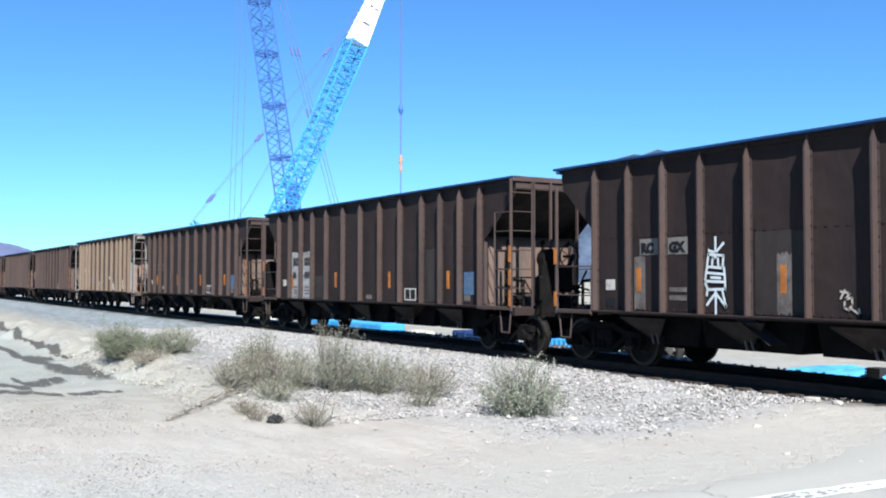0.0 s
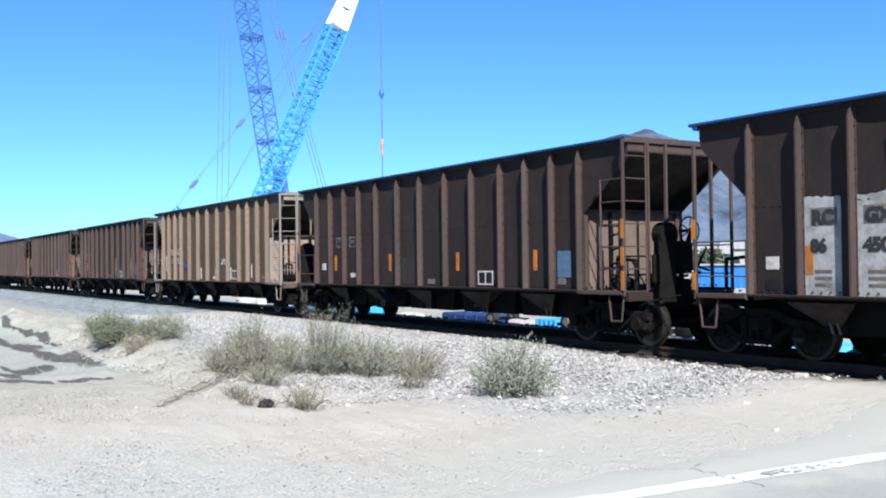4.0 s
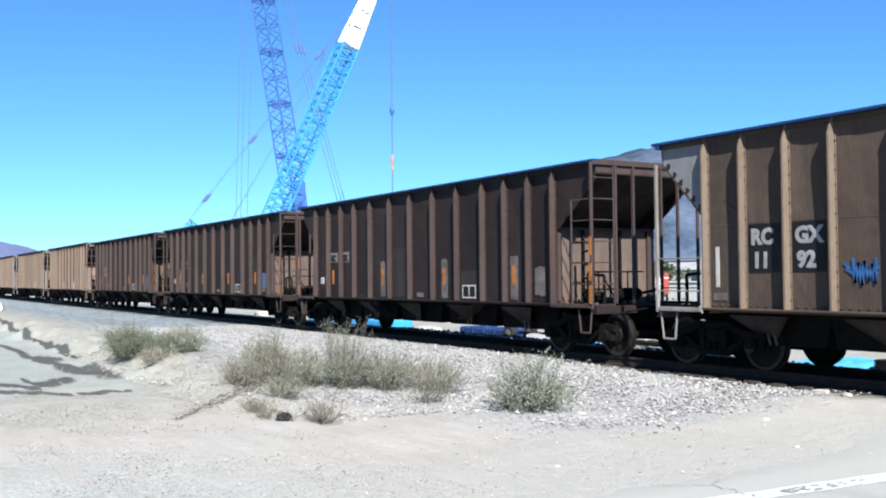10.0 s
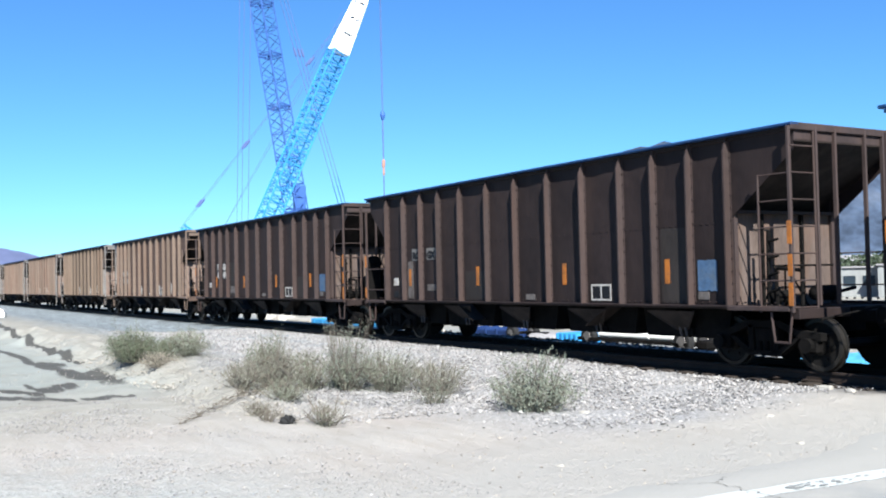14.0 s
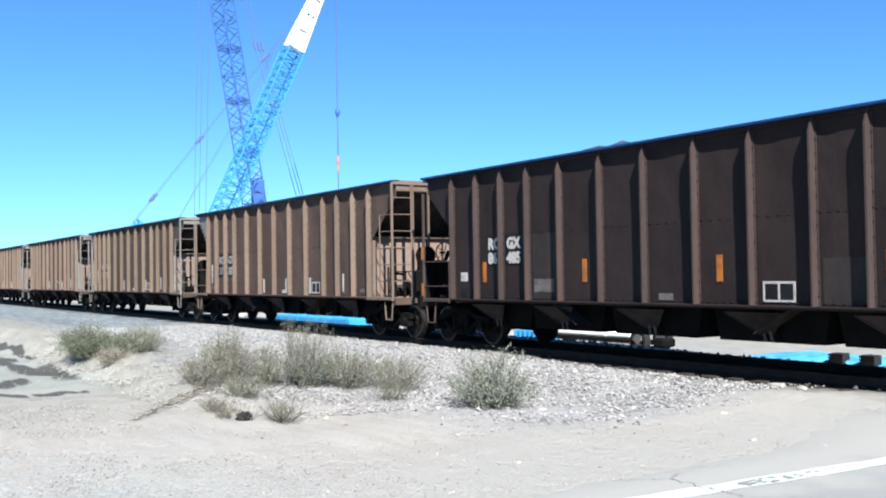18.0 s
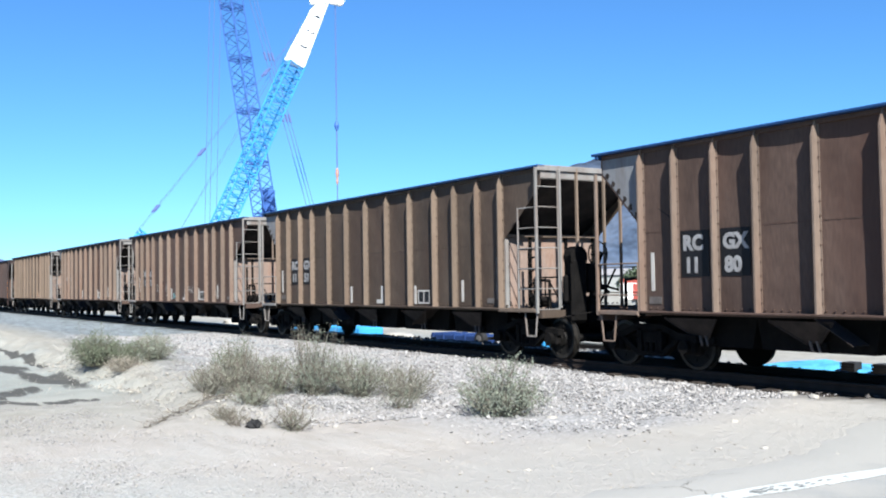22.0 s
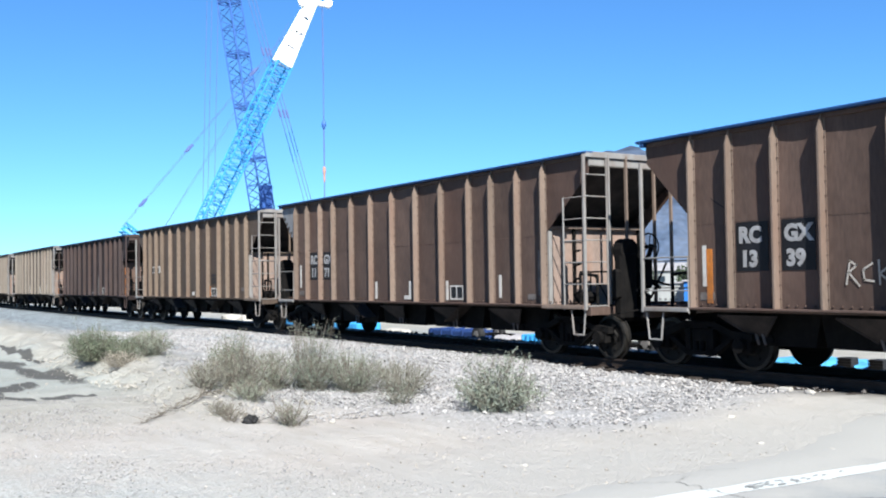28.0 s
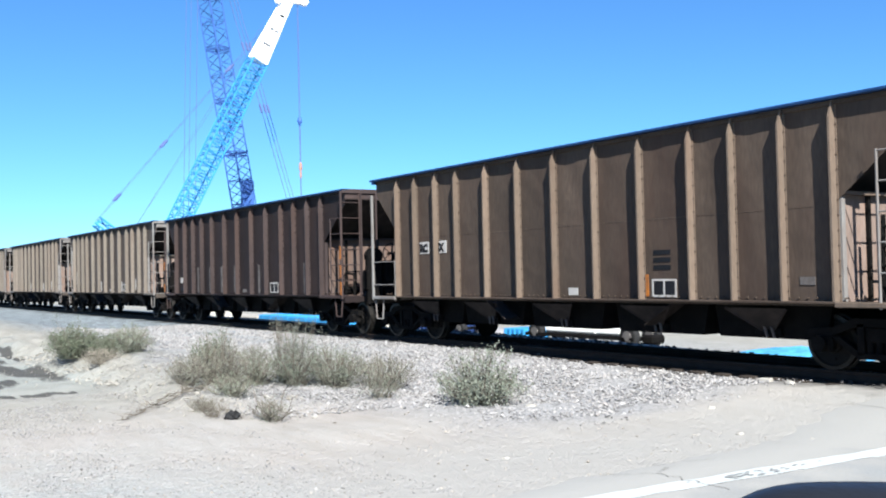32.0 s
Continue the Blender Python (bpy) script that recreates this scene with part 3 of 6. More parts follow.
def hopper_car(LEN, RIBS, top, side_m, rib_m, post_m, band_m, label):
    """An open-top hopper car; its right end at x = 0, the rails' top at z = 0."""
    car = thing("hopper_car", label, "railway wagon", group="cars of the train")
    W = HW - DEEP           # the side sheet lies behind the ribs' outer faces
    z_slope = 2.48
    for sgn in (-1, 1):
        # the end wings are flat, the bays between the ribs are dented inwards
        for x0, x1 in ((-LEN + 0.02, RIBS[-1]), (-0.02, RIBS[0])):
            bm = B()
            wing = [(x0, top - 0.11), (x0, top - 0.42), (x1, z_slope), (x1, top - 0.11)]
            prism(bm, wing, "y", sgn * (W - 0.012), sgn * W)
            part("end_panel", bm, side_m, car)
        for x0, x1 in zip(RIBS, RIBS[1:]):
            bm = B()
            grid = []
            for i in range(9):
                u = i / 8
                column = []
                for j in range(19):
                    x, z = x0 + (x1 - x0) * u, SILL + 0.06 + (top - 0.17 - SILL) * j / 18
                    column.append(bm.verts.new((x, sgn * (W - dent(x, z, u, sgn, LEN)), z)))
                grid.append(column)
            for i in range(8):
                for j in range(18):
                    bm.faces.new((grid[i][j], grid[i + 1][j], grid[i + 1][j + 1], grid[i][j + 1]))
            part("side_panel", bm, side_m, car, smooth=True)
        # seam of a welded joint half-way up, lying on the dented sheet
        bm = B()
        for x0, x1 in zip(RIBS[1:], RIBS):
            for q in range(6):
                u = (q + 0.5) / 6
                x = x0 + (x1 - x0) * u
                hw, d = (0.03, 0.010) if rib_m is DARK_RIB else ((x1 - x0) / 12, 0.004)
                y = W - dent(x, 2.44, u, sgn, LEN)
                box(bm, x - hw, x + hw, min(sgn * (y - 0.008), sgn * (y + d)), max(sgn * (y - 0.008), sgn * (y + d)), 2.43, 2.448)
        part("weld_seam", bm, side_m, car)["kind"] = "stuff"
        for x in RIBS:
            bm = B()
            y0, y1 = sgn * (W - 0.004), sgn * HW
            prism(bm, [(x - 0.017, y0), (x - 0.017, y1), (x + 0.017, y1), (x + 0.017, y0)], "z", SILL + 0.10, top - 0.30)
            prism(bm, [(x - 0.042, y0), (x - 0.042, sgn * (W + 0.01)), (x + 0.042, sgn * (W + 0.01)), (x + 0.042, y0)], "z", SILL + 0.10, top - 0.09)
            # tapering head that meets the cap
            vs = [bm.verts.new(c) for c in ((x - 0.017, y0, top - 0.30), (x + 0.017, y0, top - 0.30), (x + 0.017, y1, top - 0.30), (x - 0.017, y1, top - 0.30), (x - 0.014, y0, top - 0.052), (x + 0.014, y0, top - 0.052), (x + 0.014, sgn * (W + 0.045), top - 0.052), (x - 0.014, sgn * (W + 0.045), top - 0.052))]
            for q in ((0, 1, 5, 4), (1, 2, 6, 5), (2, 3, 7, 6), (3, 0, 4, 7), (4, 5, 6, 7)):
                bm.faces.new([vs[i] for i in q])
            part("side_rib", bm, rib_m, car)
        # top chord and side sill
        bm = B()
        box(bm, -LEN - 0.03, 0.03, min(sgn * (W - 0.06), sgn * (W + 0.03)), max(sgn * (W - 0.06), sgn * (W + 0.03)), top - 0.12, top - 0.05, 0.008)
        part("top_chord", bm, side_m, car)
        bm = B()
        box(bm, -LEN - 0.14, 0.05, min(sgn * (W - 0.07), sgn * (HW - 0.01)), max(sgn * (W - 0.07), sgn * (HW - 0.01)), top - 0.05, top, 0.012)
        part("chord_cap", bm, CHORD, car, "blue cap of the top chord")
        bm = B()
        box(bm, -LEN, 0, min(sgn * (W - 0.03), sgn * (HW + 0.01)), max(sgn * (W - 0.03), sgn * (HW + 0.01)), SILL + 0.065, SILL + 0.10, 0.006)
        box(bm, -LEN, 0, min(sgn * (W - 0.03), sgn * (W + 0.01)), max(sgn * (W - 0.03), sgn * (W + 0.01)), SILL + 0.03, SILL + 0.065)
        part("side_sill", bm, side_m, car)
        # rivets along the ribs
        bm = B()
        for x in RIBS:
            for k in range(12):
                z = SILL + 0.25 + k * (top - SILL - 0.65) / 11
                rod(bm, (x + 0.034, sgn * (W - 0.002), z), (x + 0.034, sgn * (W + 0.024), z), 0.012, 5)
                if k % 2 == 0:
                    rod(bm, (x - 0.034, sgn * (W - 0.002), z), (x - 0.034, sgn * (W + 0.024), z), 0.012, 5)
        for k in range(int((LEN - 0.6) / 0.155)):
            x = -0.3 - 0.155 * k
            rod(bm, (x, sgn * (W - 0.03), SILL + 0.145), (x, sgn * (W + 0.018), SILL + 0.145), 0.015, 5)
        part("riveting", bm, side_m, car)["kind"] = "stuff"
    # ends
    for x_end, s in ((0.0, 1), (-LEN, -1)):
        xr = RIBS[0] if s > 0 else RIBS[-1]
        bm = B()
        t = 0.014
        prism(bm, [(x_end, top - 0.26), (x_end - s * 5.2, SILL - 0.35), (x_end - s * 5.2, SILL - 0.35 - t), (x_end, top - 0.26 - 2 * t)], "y", -W + 0.016, W - 0.016)
        # dark plate colour also holds the shade on the sheet's underside
        part("slope_sheet", bm, CHUTE, car)
        bm = B()
        box(bm, min(x_end, x_end - s * 0.02), max(x_end, x_end - s * 0.02), -W, W, top - 0.28, top - 0.1)
        part("end_sheet", bm, band_m, car)
        bm = B()
        box(bm, x_end - 0.05, x_end + 0.05, -HW + 0.02, HW - 0.02, top - 0.12, top, 0.012)
        part("end_chord", bm, band_m if s > 0 else CHORD, car)
        # bulkhead with stiffeners behind the platform; black inner bars stand in for shadowed gaps
        bm = B()
        box(bm, xr - 0.01, xr + 0.01, -W + 0.016, W - 0.016, SILL, z_slope + 0.14)
        part("bulkhead", bm, RUST if rib_m is TAN_RIB else DRUST, car)
        for y in (-1.25, -0.6, 0.42, 1.25):
            bm = B()
            box(bm, min(xr, xr + s * 0.07), max(xr, xr + s * 0.07), y - (0.045 if abs(y) > 1 else 0.028), y + (0.045 if abs(y) > 1 else 0.028), SILL + 0.06, z_slope + 0.10)
            part("bulkhead_stiffener", bm, (PALE if y < -1 else IRON) if rib_m is TAN_RIB else (rib_m if abs(y) > 1 else IRON), car)
        bm = B()
        box(bm, min(xr, xr + s * 0.13), max(xr, xr + s * 0.13), -W + 0.016, W - 0.016, z_slope + 0.10, z_slope + 0.15)
        part("bulkhead_angle", bm, rib_m, car)
        # end sill, platform, corner posts
        bm = B()
        box(bm, x_end - 0.07, x_end + 0.07, -HW + 0.06, HW - 0.06, SILL - 0.10, SILL + 0.06, 0.01)
        part("end_sill", bm, side_m, car)
        bm = B()
        box(bm, min(x_end, xr), max(x_end, xr), -HW + 0.1, HW - 0.1, SILL + 0.02, SILL + 0.05)
        part("platform", bm, IRON, car)
        for sg in (-1, 1):
            bm = B()
            box(bm, x_end - 0.028, x_end + 0.028, sg * HW - 0.03, sg * HW + 0.03, SILL, top - (0.06 if s > 0 else 0.40), 0.008)
            part("corner_post", bm, post_m, car)
            bm = B()
            box(bm, min(x_end - s * 0.045, xr + s * 0.03), max(x_end - s * 0.045, xr + s * 0.03), sg * HW - 0.035, sg * HW + 0.008, SILL + 0.02, SILL + 0.095, 0.01)
            part("corner_sill", bm, rib_m if s > 0 else post_m, car)
        for y in ((-0.85, -0.38, 0.38, 0.85) if s > 0 else ()):
            bm = B()
            box(bm, x_end - s * 0.01, x_end + s * 0.06, y - 0.022, y + 0.022, SILL + 0.1, top - 0.05, 0.006)
            part("end_post", bm, post_m if y == -0.85 else rib_m, car)
        # hand rail and pipes across the platform
        bm = B()
        xh = xr + s * 0.42
        rod(bm, (xh, -0.78, SILL + 0.74), (xh, 0.74, SILL + 0.74), 0.018, 6)
        for y in (-0.5, 0.3):
            rod(bm, (xh, y, SILL + 0.04), (xh, y, SILL + 0.74), 0.016, 6)
        rod(bm, (xh, -0.42, SILL + 0.70), (xh + s * 0.1, -0.05, SILL + 0.05), 0.016, 6)
        part("hand_rail", bm, IRON, car)
        bm = B()
        yp = -0.95
        for p, q in (((x_end - s * 0.22, SILL + 0.04), (x_end - s * 0.22, SILL + 0.66)), ((x_end - s * 0.22, SILL + 0.66), (x_end - s * 0.72, SILL + 0.70)), ((x_end - s * 0.72, SILL + 0.70), (x_end - s * 0.72, SILL + 0.04))):
            rod(bm, (p[0], yp, p[1]), (q[0], yp, q[1]), 0.032, 7)
        part("pipe_bracket", bm, IRON, car)
        if s > 0:
            bm = B()
            rod(bm, (x_end - 0.86, -0.98, SILL + 0.05), (x_end - 0.82, -1.0, SILL + 1.32), 0.035, 6)
            for k in range(4):
                rod(bm, (x_end - 0.84, -1.0, SILL + 0.3 + 0.28 * k), (x_end - 0.58, -1.06, SILL + 0.36 + 0.27 * k), 0.022, 5)
            part("retainer_pipe", bm, IRON, car)
        # side and end ladders
        for sg in (-1, 1):
            full = s > 0 and sg < 0
            zs = [SILL + 0.08 + 0.42 * k for k in range(6)] if full else [SILL + 0.38, SILL + 0.95]
            reach = 0.62 if full else abs(x_end - xr) - 0.03
            bm = B()
            xl = x_end - s * reach
            rod(bm, (xl, sg * HW, SILL), (xl, sg * HW, zs[-1] + 0.02), 0.02 if full else 0.013, 6)
            lad = part("side_ladder", bm, post_m, car)
            bm = B()
            rod(bm, (0, 0, 0), (s * reach, 0, 0), 0.013, 5)
            rung = mesh_of(bm, "rung", post_m)
            for z in zs:
                r_ = new("rung", rung)
                r_.parent = lad
                r_.matrix_basis = pose(xl, sg * HW, z)
            if not full:
                continue
            bm = B()
            yi = sg * (HW - 0.55)
            rod(bm, (x_end + s * 0.03, yi, SILL), (x_end + s * 0.03, yi, top - 0.1), 0.018, 6)
            lad = part("end_ladder", bm, post_m, car)
            bm = B()
            rod(bm, (0, 0, 0), (0, sg * 0.55, 0), 0.013, 5)
            rung = mesh_of(bm, "rung", post_m)
            for z in zs + [zs[-1] + 0.42]:
                r_ = new("rung", rung)
                r_.parent = lad
                r_.matrix_basis = pose(x_end + s * 0.03, yi, z)
        # stirrup steps below the corners
        for sg in (-1, 1):
            bm = B()
            x0, x1 = x_end - s * 0.05, x_end - s * 0.45
            for a, b in (((x0, SILL), (x0 - s * 0.06, 0.48)), ((x0 - s * 0.06, 0.48), (x1 + s * 0.06, 0.48)), ((x1 + s * 0.06, 0.48), (x1, SILL))):
                rod(bm, (a[0], sg * (HW - 0.03), a[1]), (b[0], sg * (HW - 0.03), b[1]), 0.02, 5)
            part("step", bm, post_m, car)
        # coupler
        bm = B()
        xe = (PITCH - LEN) / 2
        box(bm, min(x_end, x_end + s * (xe - 0.12)), max(x_end, x_end + s * (xe - 0.12)), -0.09, 0.09, 0.76, 0.95, 0.02)
        box(bm, min(x_end + s * (xe - 0.3), x_end + s * (xe + 0.05)), max(x_end + s * (xe - 0.3), x_end + s * (xe + 0.05)), -0.15, 0.15, 0.70, 1.0, 0.05)
        rod(bm, (x_end + s * 0.3, -1.2, 0.85), (x_end + s * (xe - 0.2), -0.1, 1.02), 0.016, 5)
        part("coupler", bm, IRON, car)
        # brake gear stands on the end platform: cylinder, reservoir, levers and valve
        if s > 0:
            x0 = x_end
            bm = B()
            lathe(bm, [(0.03, -0.42), (0.11, -0.38), (0.13, -0.30), (0.13, 0.12), (0.09, 0.2), (0.04, 0.22)], "y", 14, (x0 - 0.45, 0, SILL + 0.28))
            rod(bm, (x0 - 0.45, 0.2, SILL + 0.28), (x0 - 0.4, 0.62, SILL + 0.35), 0.03, 6)
            part("brake_cylinder", bm, IRON, car)
            bm = B()
            lathe(bm, [(0.03, -0.98), (0.10, -0.95), (0.12, -0.88), (0.12, -0.52), (0.09, -0.46), (0.03, -0.44)], "y", 14, (x0 - 0.85, 0, SILL + 0.22))
            part("air_reservoir", bm, IRON, car)
            bm = B()
            box(bm, x0 + 0.02, x0 + 0.30, -0.78, -0.34, SILL - 0.22, SILL + 1.14, 0.07)
            rod(bm, (x0 + 0.04, -0.56, SILL + 1.14), (x0 + 0.28, -0.56, SILL + 1.14), 0.23, 14)
            box(bm, x0 + 0.06, x0 + 0.30, -0.32, 0.08, SILL + 0.40, SILL + 1.02, 0.06)
            box(bm, x0 + 0.10, x0 + 0.26, -0.90, -0.72, SILL + 0.20, SILL + 0.78, 0.05)
            box(bm, x0 + 0.04, x0 + 0.24, -0.25, 0.06, SILL - 0.25, SILL + 0.30, 0.04)
            rod(bm, (x0 + 0.16, -0.18, SILL + 0.25), (x0 + 0.18, -0.08, SILL + 0.6), 0.05, 7)
            rod(bm, (x0 + 0.2, -0.02, SILL + 0.95), (x0 + 0.2, 0.12, SILL + 1.25), 0.05, 7)
            rod(bm, (x0 + 0.2, 0.05, SILL + 0.55), (x0 + 0.22, 0.30, SILL + 0.40), 0.035, 7)
            part("brake_housing", bm, IRON, car)
            for ya, za, yb, zb, r in ((-0.55, 0.5, 0.1, 0.75, 0.025), (-0.2, 0.1, -0.7, 0.62, 0.02), (0.2, 0.2, 0.55, 0.9, 0.022), (-0.62, 0.98, -0.66, 0.2, 0.016), (0.05, 0.6, 0.62, 0.45, 0.025)):
                bm = B()
                rod(bm, (x0 + 0.06, ya, SILL + za), (x0 + 0.16, yb, SILL + zb), r, 6)
                part("brake_lever", bm, IRON, car)
            bm = B()
            pts = [Vector((x0 + 0.2 + 0.45 * u, 0.3 - 0.25 * u, SILL - 0.1 - 0.55 * math.sin(math.pi * (0.25 + 0.55 * u)) + 0.3)) for u in (0, 0.2, 0.4, 0.6, 0.8, 1.0)]
            for p0, p1 in zip(pts, pts[1:]):
                rod(bm, p0, p1, 0.022, 6)
            part("air_hose", bm, IRON, car)
        if s > 0:
            bm = B()
            c = Vector((x_end + 0.34, -0.10, 2.16))
            for k in range(16):
                a0, a1 = k * math.pi / 8, (k + 1) * math.pi / 8
                rod(bm, c + Vector((0, math.cos(a0), math.sin(a0))) * 0.26, c + Vector((0, math.cos(a1), math.sin(a1))) * 0.26, 0.016, 5)
            for k in range(5):
                a0 = k * 2 * math.pi / 5
                rod(bm, c, c + Vector((-0.04, math.cos(a0) * 0.26, math.sin(a0) * 0.26)), 0.012, 5)
            rod(bm, c, c + Vector((-0.2, 0, 0)), 0.03, 6)
            part("brake_wheel", bm, WHEEL, car)
    # centre sill and hoppers
    bm = B()
    box(bm, -LEN - 0.1, 0.1, -0.17, 0.17, 0.62, 1.0, 0.01)
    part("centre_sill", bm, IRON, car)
    xs = [-2.85, -5.2, -7.7, -10.1, -12.3]
    for k, x in enumerate(xs):
        bm = B()
        w = 1.11
        wi = W - 0.42
        top_v = [(x - w, -wi, SILL + 0.04), (x + w, -wi, SILL + 0.04), (x + w, wi, SILL + 0.04), (x - w, wi, SILL + 0.04)]
        bot_v = [(x - 1.0, -wi, 0.44), (x + 1.0, -wi, 0.44), (x + 1.0, wi, 0.44), (x - 1.0, wi, 0.44)]
        tv, bv = [bm.verts.new(c) for c in top_v], [bm.verts.new(c) for c in bot_v]
        bm.faces.new(bv)
        for i in range(4):
            bm.faces.new((tv[i], tv[(i + 1) % 4], bv[(i + 1) % 4], bv[i]))
        # near-black body, so the shade between the chutes is in its colour
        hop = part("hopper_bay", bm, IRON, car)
        for sg in (-1, 1):
            bm = B()
            tri = [(x - 0.58, sg * (W - 0.04), SILL - 0.02), (x + 0.58, sg * (W - 0.04), SILL - 0.02), (x + 0.10, sg * (W - 0.36), 0.56), (x - 0.10, sg * (W - 0.36), 0.56)]
            f0 = [bm.verts.new(c) for c in tri]
            f1 = [bm.verts.new((c[0], c[1] - sg * 0.012, c[2])) for c in tri]
            bm.faces.new(f0)
            bm.faces.new(f1[::-1])
            for i in range(4):
                bm.faces.new((f0[i], f0[(i + 1) % 4], f1[(i + 1) % 4], f1[i]))
            for i in (1, 3):
                a_, b_ = Vector(tri[i]), Vector(tri[(i + 1) % 4])
                rod(bm, a_, b_, 0.022, 5)
            part("chute_plate", bm, CHUTE, hop)
        for y0, y1 in ((-W + 0.34, -W + 0.44), (W - 0.44, W - 0.34)):
            bm = B()
            box(bm, x - 0.24, x + 0.24, y0, y1, 0.48, 0.60, 0.01)
            part("gate_frame", bm, IRON, hop)
        for dx in (-0.06, 0.07):
            bm = B()
            rod(bm, (x + dx, -W + 0.33, 0.66), (x + dx + 0.11, -W + 0.27, 0.46), 0.022, 6)
            part("gate_latch", bm, DUSTY, hop)
    # bogies
    for xc in (-0.93, -LEN + 0.93):
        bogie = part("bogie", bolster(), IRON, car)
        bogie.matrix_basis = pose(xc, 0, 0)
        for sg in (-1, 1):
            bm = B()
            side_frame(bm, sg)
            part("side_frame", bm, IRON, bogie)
            bm = B()
            for dx in (-0.14, 0.0, 0.14):
                rod(bm, (dx, sg * 1.0, 0.28), (dx, sg * 1.0, 0.56), 0.055, 10)
            part("spring_nest", bm, IRON, bogie)
        for dx in (-0.89, 0.89):
            bm = B()
            for sg in (-1, 1):
                lathe(bm, [(0.05, sg * 0.68), (0.445, sg * 0.68), (0.445, sg * 0.71), (0.42, sg * 0.715), (0.418, sg * 0.81), (0.36, sg * 0.815), (0.34, sg * 0.785), (0.17, sg * 0.77), (0.15, sg * 0.82), (0.05, sg * 0.83)], "y", 28)
                for k in range(6):
                    a = k * math.pi / 3
                    rod(bm, (0.25 * math.cos(a), sg * 0.775, 0.25 * math.sin(a)), (0.25 * math.cos(a), sg * 0.80, 0.25 * math.sin(a)), 0.03, 6)
            rod(bm, (0, -1.08, 0), (0, 1.08, 0), 0.075, 10)
            for f in bm.faces:
                cf = f.calc_center_median()
                f.material_index = 1 if 0.36 < math.hypot(cf.x, cf.z) < 0.44 and abs(cf.y) > 0.70 else 0
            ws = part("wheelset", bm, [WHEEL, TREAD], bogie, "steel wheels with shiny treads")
            ws.matrix_basis = pose(dx, 0, 0.42)
    return car


TREAD = mat("polished_tread_steel", (0.022, 0.02, 0.018), 0.4, metal=0.35, vary=0.25, scale=6, fine=40, bump=0.05)
# wheel colour lowered to hold the darkness below the car
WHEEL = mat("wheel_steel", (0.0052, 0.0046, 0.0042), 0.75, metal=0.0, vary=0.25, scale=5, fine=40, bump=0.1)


def bolster():
    bm = B()
    box(bm, -0.2, 0.2, -1.05, 1.05, 0.46, 0.68, 0.02)
    lathe(bm, [(0.2, 0.66), (0.2, 0.78)], "z", 14)
    for dx in (-0.55, 0.55):
        box(bm, dx - 0.06, dx + 0.06, -0.85, 0.85, 0.30, 0.42, 0.01)
    return bm


def side_frame(bm, sg):
    """Cast side frame with journal boxes."""
    y0, y1 = sg * 0.93, sg * 1.08
    a, b = min(y0, y1), max(y0, y1)
    top = [(-1.12, 0.50), (-1.12, 0.62), (-0.7, 0.66), (-0.35, 0.80), (0.35, 0.80), (0.7, 0.66), (1.12, 0.62), (1.12, 0.50), (0.72, 0.53), (0.34, 0.68), (-0.34, 0.68), (-0.72, 0.53)]
    prism(bm, top, "y", a, b)
    bot = [(-0.72, 0.53), (-0.62, 0.44), (-0.3, 0.22), (0.3, 0.22), (0.62, 0.44), (0.72, 0.53), (0.60, 0.53), (0.26, 0.30), (-0.26, 0.30), (-0.60, 0.53)]
    prism(bm, bot, "y", a, b)
    for x in (-0.25, 0.25):
        box(bm, x - 0.05, x + 0.05, a, b, 0.28, 0.72)
    for x in (-0.89, 0.89):
        box(bm, x - 0.17, x + 0.17, a, b + 0.0, 0.30, 0.56, 0.03)
        rod(bm, (x, sg * 1.02, 0.42), (x, sg * 1.17, 0.42), 0.12, 12)


DARK_LABEL = "dark brown open-top hopper car with upright ribs, rolling on the track"
TAN_LABEL = "weathered tan open-top hopper car with rusty ribs, rolling on the track"
KINDS = "DDDTDDDTTTTTDTTTDTD"
first = {}
cars = []
for k, kind in enumerate(KINDS):
    if kind not in first:
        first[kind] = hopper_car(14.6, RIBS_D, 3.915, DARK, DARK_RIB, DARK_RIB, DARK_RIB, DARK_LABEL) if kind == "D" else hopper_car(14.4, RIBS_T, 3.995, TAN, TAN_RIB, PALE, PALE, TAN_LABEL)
        ob = first[kind]
    else:
        ob = copy_thing(first[kind], pose(0, 0, 0))
    cars.append(ob)
# some cars run the other way round: no hand brake at this end
for k in (4, 5, 9):
    for ob in list(cars[k].children):
        if ob.name.split(".")[0] in ("brake_housing", "brake_wheel", "brake_lever"):
            bpy.data.objects.remove(ob)
# one tan car has tan ends
for ob in cars[7].children_recursive:
    if ob.data.materials[0] == PALE:
        ob.data = ob.data.copy()
        ob.data.materials[0] = TAN_RIB



def repaint(car, swaps):
    """Another weathering, or a haze tint, of the same paint on one car."""
    for ob in car.children_recursive:
        m = ob.data.materials[0]
        if m in swaps:
            ob.material_slots[0].link = "OBJECT"
            ob.material_slots[0].material = swaps[m]


# here too the rib copies are lighter, with sunlight in the colour
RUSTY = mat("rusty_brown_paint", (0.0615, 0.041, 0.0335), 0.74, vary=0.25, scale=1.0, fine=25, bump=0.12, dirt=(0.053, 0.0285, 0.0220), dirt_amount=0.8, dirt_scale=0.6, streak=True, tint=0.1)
RUSTY_RIB = mat("rusty_lit_rib_paint", (0.133, 0.100, 0.081), 0.72, vary=0.2, scale=1.5, fine=30, bump=0.15, dirt=(0.094, 0.052, 0.037), dirt_amount=0.7, dirt_scale=1.5, streak=True, tint=0.14)
